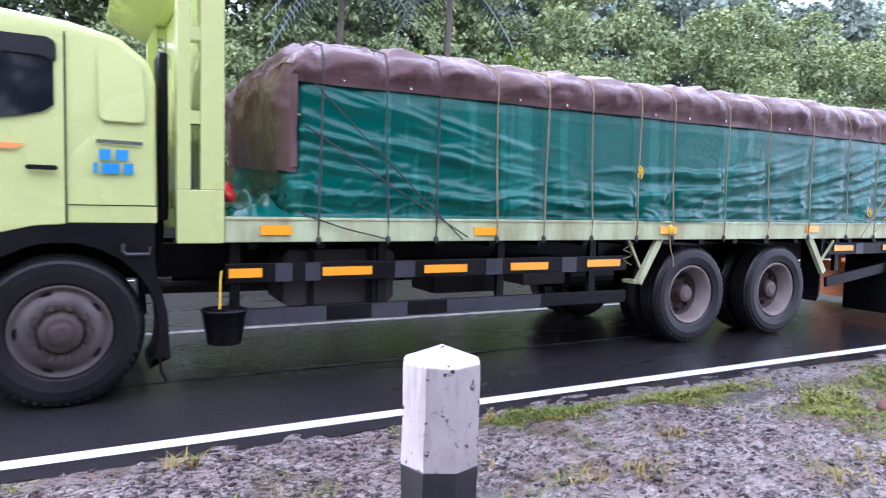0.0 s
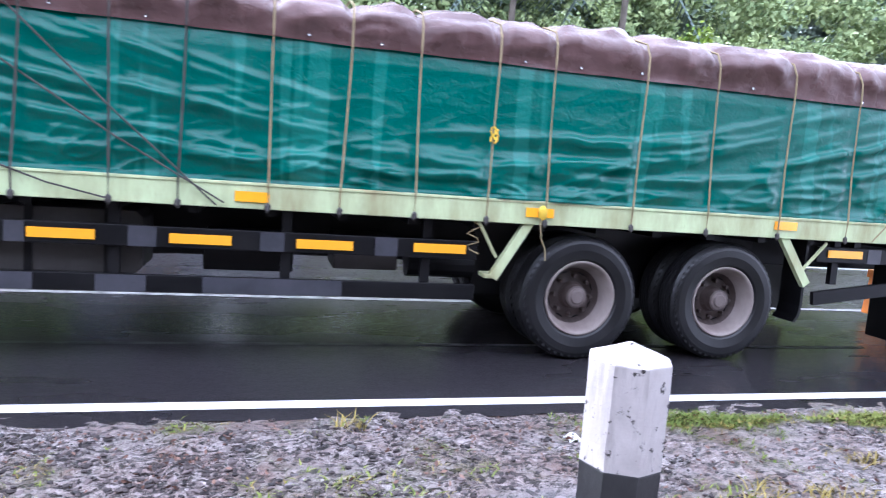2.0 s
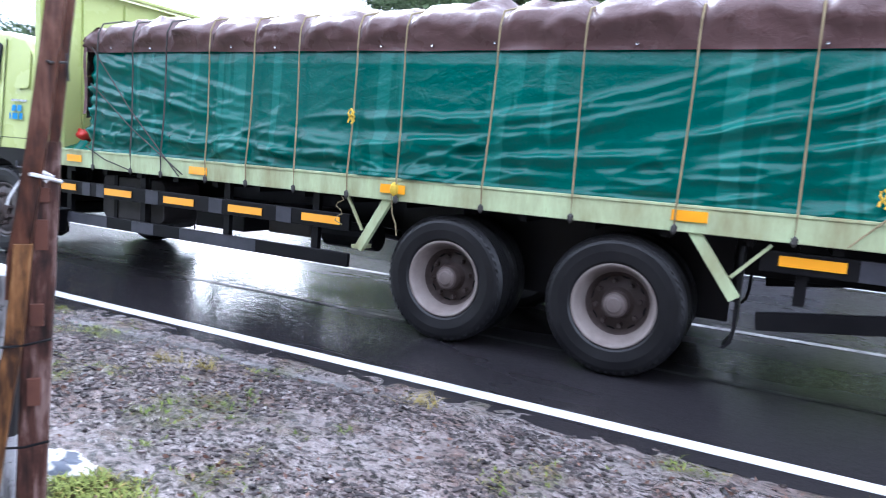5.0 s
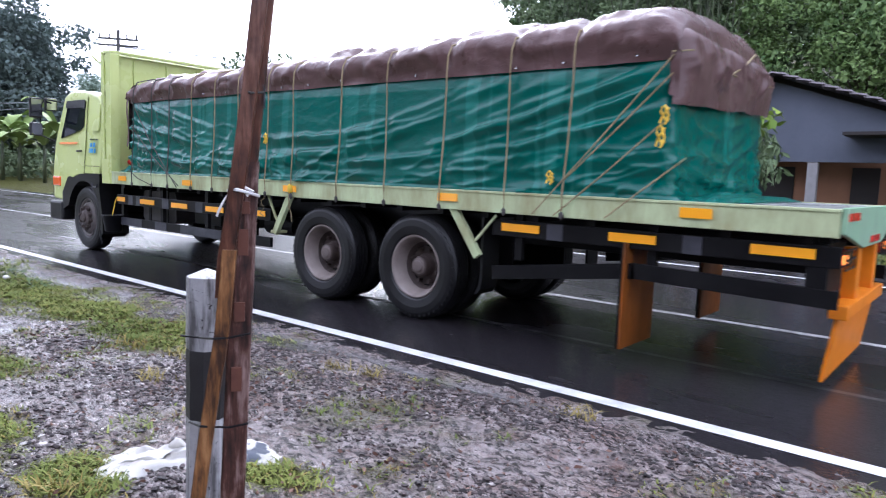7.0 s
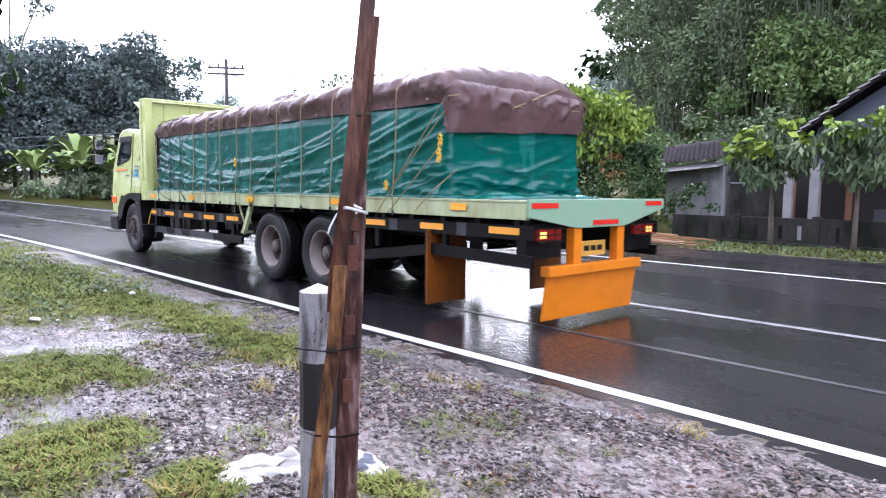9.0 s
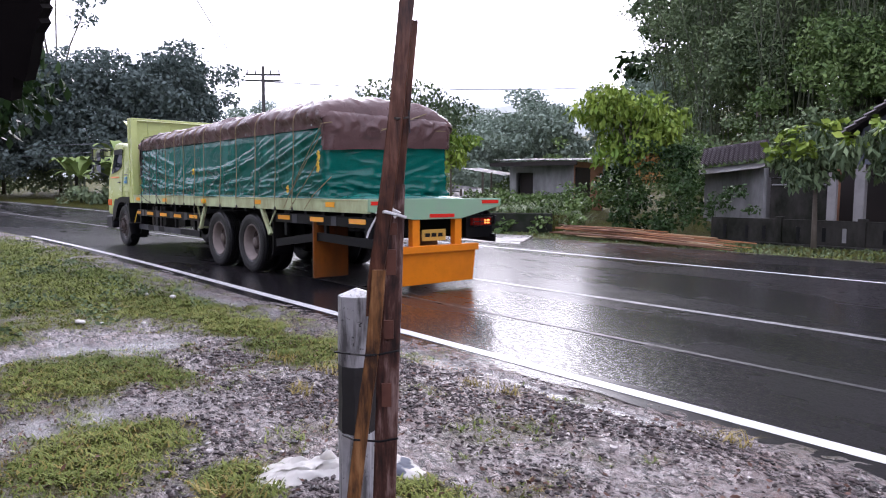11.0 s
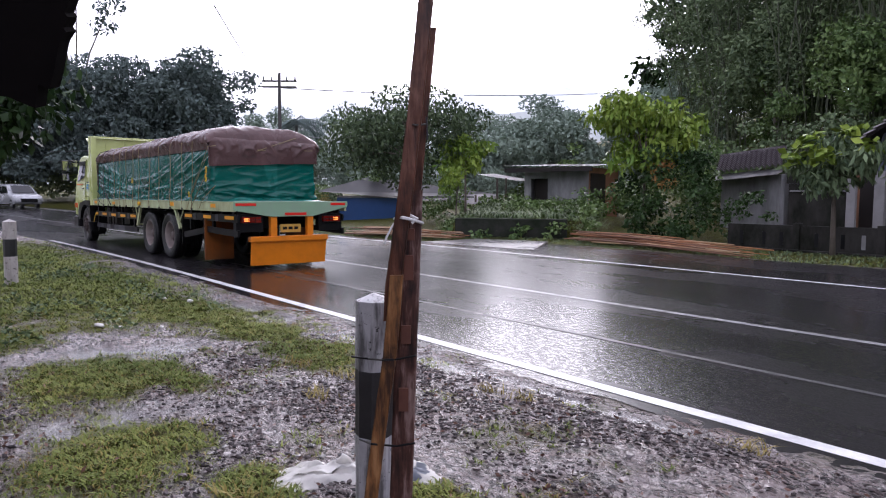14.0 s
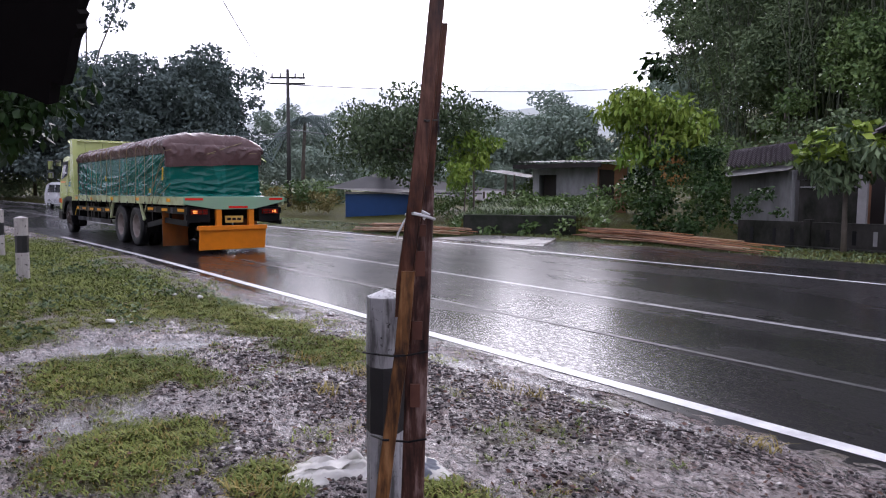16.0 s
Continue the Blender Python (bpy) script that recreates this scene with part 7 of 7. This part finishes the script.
def hut():
    h = empty("grey_hut", "small grey concrete hut with flat roof and dark doors", "hut")
    a, b, c = Vector((-21.9, 22.3, 0)), Vector((-18.8, 23.0, 0)), Vector((-19.4, 25.8, 0))
    part("wall", slab(a, a.lerp(b, 0.10), 0.12, 0.2, 2.7), M["render"], h)
    part("wall", slab(a.lerp(b, 0.10), a.lerp(b, 0.38), 0.12, 2.25, 2.7), M["render"], h)
    part("wall", slab(a.lerp(b, 0.38), b, 0.12, 0.2, 2.7), M["render"], h)
    part("doorway", slab(a.lerp(b, 0.10) + Vector((0, 0.3, 0)), a.lerp(b, 0.38) + Vector((0, 0.3, 0)), 0.05, 0.2, 2.25), M["dark_door"], h, "dark doorway")
    part("side_wall", slab(b, c, 0.12, 0.2, 2.7), M["orange_wall"], h)
    part("back_wall", slab(a + Vector((-0.6, 2.8, 0)), c, 0.12, 0.2, 2.7), M["render"], h)
    part("side_wall", slab(a + Vector((-0.6, 2.8, 0)), a, 0.12, 0.2, 2.7), M["render"], h)
    part("side_door", slab(b.lerp(c, 0.04) + Vector((0.02, 0, 0)), b.lerp(c, 0.5) + Vector((0.02, 0, 0)), -0.06, 0.3, 2.45), M["dark_door"], h, "dark brown door")
    bm = bmesh.new()
    vs = [bm.verts.new(v) for v in ((-22.6, 21.6, 2.82), (-18.2, 22.5, 2.72), (-18.8, 26.3, 2.95), (-23.2, 25.3, 3.05))]
    bm.faces.new(vs)
    bmesh.ops.solidify(bm, geom=bm.faces[:], thickness=0.2)
    part("roof", bm, M["zinc"], h, "flat wet roof sheet with a pale rim")
    part("fascia", slab((-22.5, 21.62), (-18.25, 22.5), 0.08, 2.52, 2.70), M["dark_door"], h, "dark roof fascia")
    lean = empty("lean_to", "small lean-to frame of poles beside the hut", "shelter")
    bm = bmesh.new()
    vs = [bm.verts.new(v) for v in ((-25.6, 22.6, 2.55), (-22.4, 22.4, 2.15), (-22.7, 24.0, 2.2), (-25.8, 24.2, 2.6))]
    bm.faces.new(vs)
    bmesh.ops.solidify(bm, geom=bm.faces[:], thickness=0.05)
    part("roof_sheet", bm, M["zinc"], lean)
    for x, y in ((-24.0, 22.6), (-23.3, 22.5), (-25.4, 23.9)):
        bm = bmesh.new()
        tube(bm, [(x, y, 0.1), (x, y, 2.3)], 0.05, 6)
        part("pole", bm, M["bark"], lean)


hut()


def shed():
    s = empty("blue_shed", "low open shed with dark sagging roof and blue side sheet", "shed")
    a, b = Vector((-30.2, 17.4, 0)), Vector((-25.0, 22.0, 0))
    part("blue_sheet", slab(a, a.lerp(b, 0.62), 0.05, 0.1, 1.35), worn("blue_plastic_sheet", (0.012, 0.055, 0.17), (0.006, 0.03, 0.08), 0.4, 0.5, 2), s, "blue plastic side sheet")
    part("pale_rail", slab(a + Vector((0.1, -0.1, 0)), b, 0.05, 1.36, 1.44), M["zinc"], s)
    bm = bmesh.new()
    vs = [bm.verts.new(v) for v in ((-30.8, 16.6, 1.65), (-24.0, 22.3, 1.0), (-25.6, 24.2, 1.55), (-30.6, 19.6, 2.45))]
    bm.faces.new(vs)
    bmesh.ops.solidify(bm, geom=bm.faces[:], thickness=0.06)
    part("roof", bm, worn("old_dark_roof_sheet", (0.05, 0.05, 0.055), (0.13, 0.13, 0.13), 0.4, 0.6, 1.5), s, "dark wet roof sheet")
    for p in (a, a.lerp(b, 0.5), b):
        bm = bmesh.new()
        tube(bm, [(p.x, p.y + 0.1, 0), (p.x, p.y + 0.1, 1.5)], 0.05, 6)
        part("post", bm, M["bark"], s)


shed()
w = empty("retaining_wall", "low black mossy retaining wall on the far verge", "wall")
part("wall_face", slab((-17.5, 14.55), (-14.7, 16.95), 0.4, -0.1, 0.7, 0.03), worn("black_mossy_stone", (0.035, 0.035, 0.03), (0.008, 0.014, 0.005), 0.8, 1.0, 5, bump=0.6, spec=0.2), w)


def bamboo_stack(name, a, b, count, spread, seed, label):
    """Cut bamboo poles lying in a stack."""
    rng = np.random.default_rng(seed)
    st = empty(name, label, "bamboo poles", "bamboo stacks on the verge")
    a, b = Vector(a), Vector(b)
    d = (b - a)
    side = Vector((-d.y, d.x, 0)).normalized()
    tones = [worn("cut_bamboo", c, (0.12, 0.07, 0.04), 0.5, 0.5, 4) for c in ((0.4, 0.17, 0.07), (0.55, 0.36, 0.2), (0.2, 0.09, 0.05), (0.66, 0.5, 0.34))]
    for k in range(count):
        layer = k * 4 // count
        o = side * rng.uniform(-spread, spread) * (1 - 0.2 * layer)
        f0, f1 = rng.uniform(-0.03, 0.2), rng.uniform(0.62, 1.03)
        z = 0.03 + 0.27 * (k / count) ** 1.3 + rng.uniform(0, 0.03)
        drop = rng.uniform(0.55, 1.0)
        p, q = a + d * f0 + o, a + d * f1 + o * rng.uniform(0.2, 1.2) + side * rng.uniform(-0.45, 0.45)
        bm = bmesh.new()
        tube(bm, [(p.x, p.y, p.z + z), ((p.x + q.x) / 2, (p.y + q.y) / 2, (p.z + q.z) / 2 + z + 0.02), (q.x, q.y, q.z + z * drop)], rng.uniform(0.012, 0.025), 6, 0.7)
        part("bamboo_pole", bm, tones[int(rng.integers(4))], st, smooth=True)


bamboo_stack("bamboo_stack", (-14.2, 16.7, 0.05), (-7.9, 15.9, 0.02), 34, 0.36, 81, "stack of cut reddish bamboo poles on the grass")
bamboo_stack("bamboo_stack", (-21.3, 12.9, 0.02), (-16.6, 14.3, 0.05), 44, 0.55, 82, "wide stack of cut bamboo poles beside the road")

bm = bmesh.new()
f = bm.faces.new([bm.verts.new((x, y, z)) for x, y, z in ((-16.9, 12.7, 0.014), (-12.6, 13.2, 0.014), (-14.3, 15.6, 0.06), (-16.6, 14.7, 0.06))])
r = bmesh.ops.extrude_face_region(bm, geom=[f])
bmesh.ops.translate(bm, verts=[v for v in r["geom"] if isinstance(v, bmesh.types.BMVert)], vec=(0, 0, -0.25))
bmesh.ops.recalc_face_normals(bm, faces=bm.faces)
tagged(part("driveway", bm, worn("wet_concrete", (0.2, 0.19, 0.185), (0.09, 0.085, 0.08), 0.25, 0.5, 2)), "wet pale concrete driveway joining the road", "driveway", kind="structure")

# ---- unseen building of the eave, put behind the camera to block sky light ----
dark_wall = worn("unseen_dark_boards", (0.07, 0.055, 0.045), (0.03, 0.025, 0.02), 0.8, 0.6, 2)
tagged(part("sky_block_wall", boxed(-9, 9, -3.3, -3.1, -0.2, 4.0), dark_wall), "unseen dark wall added behind the camera to block sky", "wall", kind="structure")
tagged(part("sky_block_roof", boxed(-9, 9, -3.4, -1.7, 2.7, 2.78), dark_wall), "unseen dark roof added behind the camera to block sky", "roof", kind="structure")

# ---- utility poles and wires ----
M["conc_pole"] = worn("dark_utility_pole", (0.035, 0.032, 0.03), (0.07, 0.068, 0.065), 0.7, 0.5, 3)


def utility_pole(at, h, yaw, arms=2):
    u = empty("utility_pole", "dark utility pole with cross arms and insulators", "utility pole", "utility poles", at=Matrix.Translation(at) @ Matrix.Rotation(yaw, 4, "Z"))
    bm = bmesh.new()
    tube(bm, [(0, 0, -0.3), (0, 0, h)], 0.15, 10, 0.62)
    part("shaft", bm, M["conc_pole"], u, smooth=True)
    for k in range(arms):
        z = h - 0.55 - 0.35 * k
        arm = part("cross_arm", boxed(-1.05, 1.05, -0.06, 0.06, z, z + 0.1), M["conc_pole"], u)
        for x in (-0.95, -0.45, 0.45, 0.95):
            if k == 0:
                bm = bmesh.new()
                tube(bm, [(x, 0, z + 0.1), (x, 0, z + 0.24), (x, 0, z + 0.34)], 0.05, 6, 0.7)
                part("insulator", bm, M["guard_grey"], arm)
    return u


M["wire"] = mat("wire_grey", (0.14, 0.15, 0.16), 0.5)
UP = (-39.020, 18.538, 1.269)
utility_pole((UP[0], UP[1], 0.25), 8.6, radians(52))
utility_pole((-62.0, 13.0, 0.6), 6.6, radians(60), 1)
P1 = (-39.561, 18.739, 8.029)
wires = [([P1, (-19.568, 8.268, 5.200), (-8.134, 3.028, 3.645)], 0.007), ([P1, (-45.492, 40.395, 7.744), (-44.095, 67.303, 13.468)], 0.03), ([(-39.362, 18.604, 5.082), (-64.176, 16.525, 7.236), (-73.550, 4.311, 5.173)], 0.025), ([(-39.351, 18.596, 4.909), (-64.123, 16.488, 6.444), (-73.473, 4.258, 4.033)], 0.025), ([(-39.379, 18.615, 5.325), (-48.386, 28.380, 6.204), (-51.455, 48.830, 6.098)], 0.025), ([(-44.676, 58.213, 11.766), (-32.398, 57.875, 13.805), (-19.489, 58.107, 14.074)], 0.02)]
for k, (pts, r) in enumerate(wires):
    a, m, b = (Vector(p) for p in pts)
    sag = 0.012 * (b - a).length
    dense = [a.lerp(b, f) - Vector((0, 0, 4 * sag * f * (1 - f))) for f in (i / 14 for i in range(15))]
    bm = bmesh.new()
    tube(bm, dense, r, 4)
    tagged(part("overhead_wire", bm, M["wire"], None), "thin grey overhead wire between poles", "wire", "overhead wires")

# ---- oncoming cars ----
def make_car(label, paint, at):
    """A small family van: its front looks to +x."""
    car = empty("car", label, "car", "oncoming cars")
    prof = [(2.1, 0.35), (2.15, 0.55), (2.08, 0.78), (1.25, 0.98), (0.45, 1.52), (0.0, 1.62), (-1.3, 1.63), (-1.95, 1.5), (-2.1, 0.95), (-2.12, 0.4), (-1.9, 0.28), (1.9, 0.28)]
    bm = bmesh.new()
    rings = []
    for y, s in ((-0.84, 0.93), (-0.80, 1.0), (0.80, 1.0), (0.84, 0.93)):
        rings.append([bm.verts.new((x * (0.98 if s < 1 else 1), y * (1 - 0.20 * max(0, z - 0.9)), 0.95 + (z - 0.95) * s)) for x, z in prof])
    for a, b in zip(rings, rings[1:]):
        for k in range(len(prof)):
            bm.faces.new((a[k], a[(k + 1) % len(prof)], b[(k + 1) % len(prof)], b[k]))
    bm.faces.new(rings[0])
    bm.faces.new(rings[-1][::-1])
    bmesh.ops.recalc_face_normals(bm, faces=bm.faces)
    bmesh.ops.bevel(bm, geom=bm.edges[:], offset=0.04, segments=2, affect="EDGES")
    part("body", bm, paint, car, smooth=True)
    bm = bmesh.new()
    bm.faces.new([bm.verts.new(v) for v in ((1.24, -0.66, 1.02), (1.24, 0.66, 1.02), (0.52, 0.56, 1.5), (0.52, -0.56, 1.5))])
    bmesh.ops.translate(bm, verts=bm.verts, vec=(0.02, 0, 0.02))
    bmesh.ops.solidify(bm, geom=bm.faces[:], thickness=0.01)
    part("windscreen", bm, M["window"], car)
    for s in (-1, 1):
        for x0, x1, x2, x3 in ((0.95, 0.42, -0.35, -0.35), (-0.42, -0.42, -1.4, -1.6)):
            bm = bmesh.new()
            bm.faces.new([bm.verts.new((x, s * (0.845 - (0.165 * (z - 0.9))), z)) for x, z in ((x0, 1.0), (x1, 1.45), (x2, 1.47), (x3, 1.0))])
            bmesh.ops.solidify(bm, geom=bm.faces[:], thickness=0.01)
            part("side_window", bm, M["window"], car)
        part("headlamp", boxed(2.0, 2.12, s * 0.62 - 0.16, s * 0.62 + 0.16, 0.68, 0.82, 0.02), mat("clear_lamp", (0.8, 0.8, 0.82), 0.1, coat=0.6), car)
    part("grille", boxed(2.1, 2.165, -0.5, 0.5, 0.42, 0.66, 0.01), M["black_plastic"], car)
    for x in (-1.3, 1.35):
        for y in (-0.74, 0.74):
            bm = bmesh.new()
            lathe(bm, [(0.17, -0.09), (0.27, -0.1), (0.31, -0.07), (0.31, 0.07), (0.27, 0.1), (0.17, 0.09)], 24)
            wh = part("tyre", bm, M["rubber"], car, "", False, Matrix.Translation((x, y, 0.31)))
            bm = bmesh.new()
            lathe(bm, [(0.0001, -0.07), (0.1, -0.08), (0.18, -0.09), (0.18, 0.09), (0.0001, 0.08)], 20)
            part("rim", bm, M["chrome"], wh)
    CARS.append((car, at))


CARS = []
make_car("silver family van driving on the wet road", worn("silver_paint", (0.45, 0.46, 0.47), (0.35, 0.36, 0.37), 0.25, 0.3, 2, metal=0.4, coat=0.6), (14.0, -54.0, 12.5))
make_car("white family van driving on the wet road", worn("white_paint", (0.7, 0.71, 0.73), (0.55, 0.56, 0.58), 0.25, 0.3, 2, coat=0.6), (15.0, -56.0, 9.3))


# ---- what moves ----
TRUCK = [
    (0, 5.778, 4.916, 0.00),
    (0.5, 4.993, 4.916, 0.00),
    (1, 4.181, 4.916, 0.00),
    (1.5, 3.367, 4.916, 0.00),
    (2, 2.570, 4.916, 0.00),
    (2.5, 1.738, 4.916, 0.00),
    (3, 0.924, 4.916, 0.00),
    (3.5, 0.075, 4.916, 0.00),
    (4, -0.739, 4.916, 0.00),
    (4.5, -1.582, 4.916, 0.00),
    (7, -5.749, 4.916, 0.00),
    (7.5, -6.619, 4.916, 0.00),
    (8, -7.464, 4.916, 0.00),
    (8.5, -8.314, 4.916, 0.00),
    (9, -9.137, 4.916, 0.00),
    (11.5, -13.242, 4.862, 1.00),
    (12, -14.016, 4.810, 1.13),
    (12.5, -14.757, 4.780, 1.17),
    (13, -15.515, 4.747, 1.28),
    (13.5, -16.314, 4.696, 1.56),
    (14, -17.120, 4.657, 1.80),
    (14.5, -17.920, 4.627, 2.02),
    (15, -18.704, 4.594, 2.18),
    (15.5, -19.502, 4.561, 2.37),
    (16, -20.324, 4.523, 2.62),
]


def motions():
    rows = [(t, pose(x, y, 0, 0, 0, a)) for t, x, y, a in TRUCK]
    walk(truck, rows)
    walk(load, rows)
    ts, xs = [r[0] for r in TRUCK], [r[1] for r in TRUCK]
    for w in WHEELS:
        at = w.location.copy()
        keys = []
        t = 0.0
        while t < 16.001:
            turn = math.degrees((float(np.interp(t, ts, xs)) - xs[0]) / 0.515)
            keys.append((t, pose(at.x, at.y, at.z, 0, turn, 0)))
            t += 0.4
        walk(w, keys)
    for car, at0 in CARS:
        rows = []
        for k in range(17):
            x = at0[1] + at0[2] * (k - at0[0])
            slope = (bend(x + 1) - bend(x - 1)) / 2
            rows.append((k, pose(x, 10.9 + bend(x), rise(x), 0, 0, math.degrees(math.atan(slope)))))
        walk(car, rows)


motions()
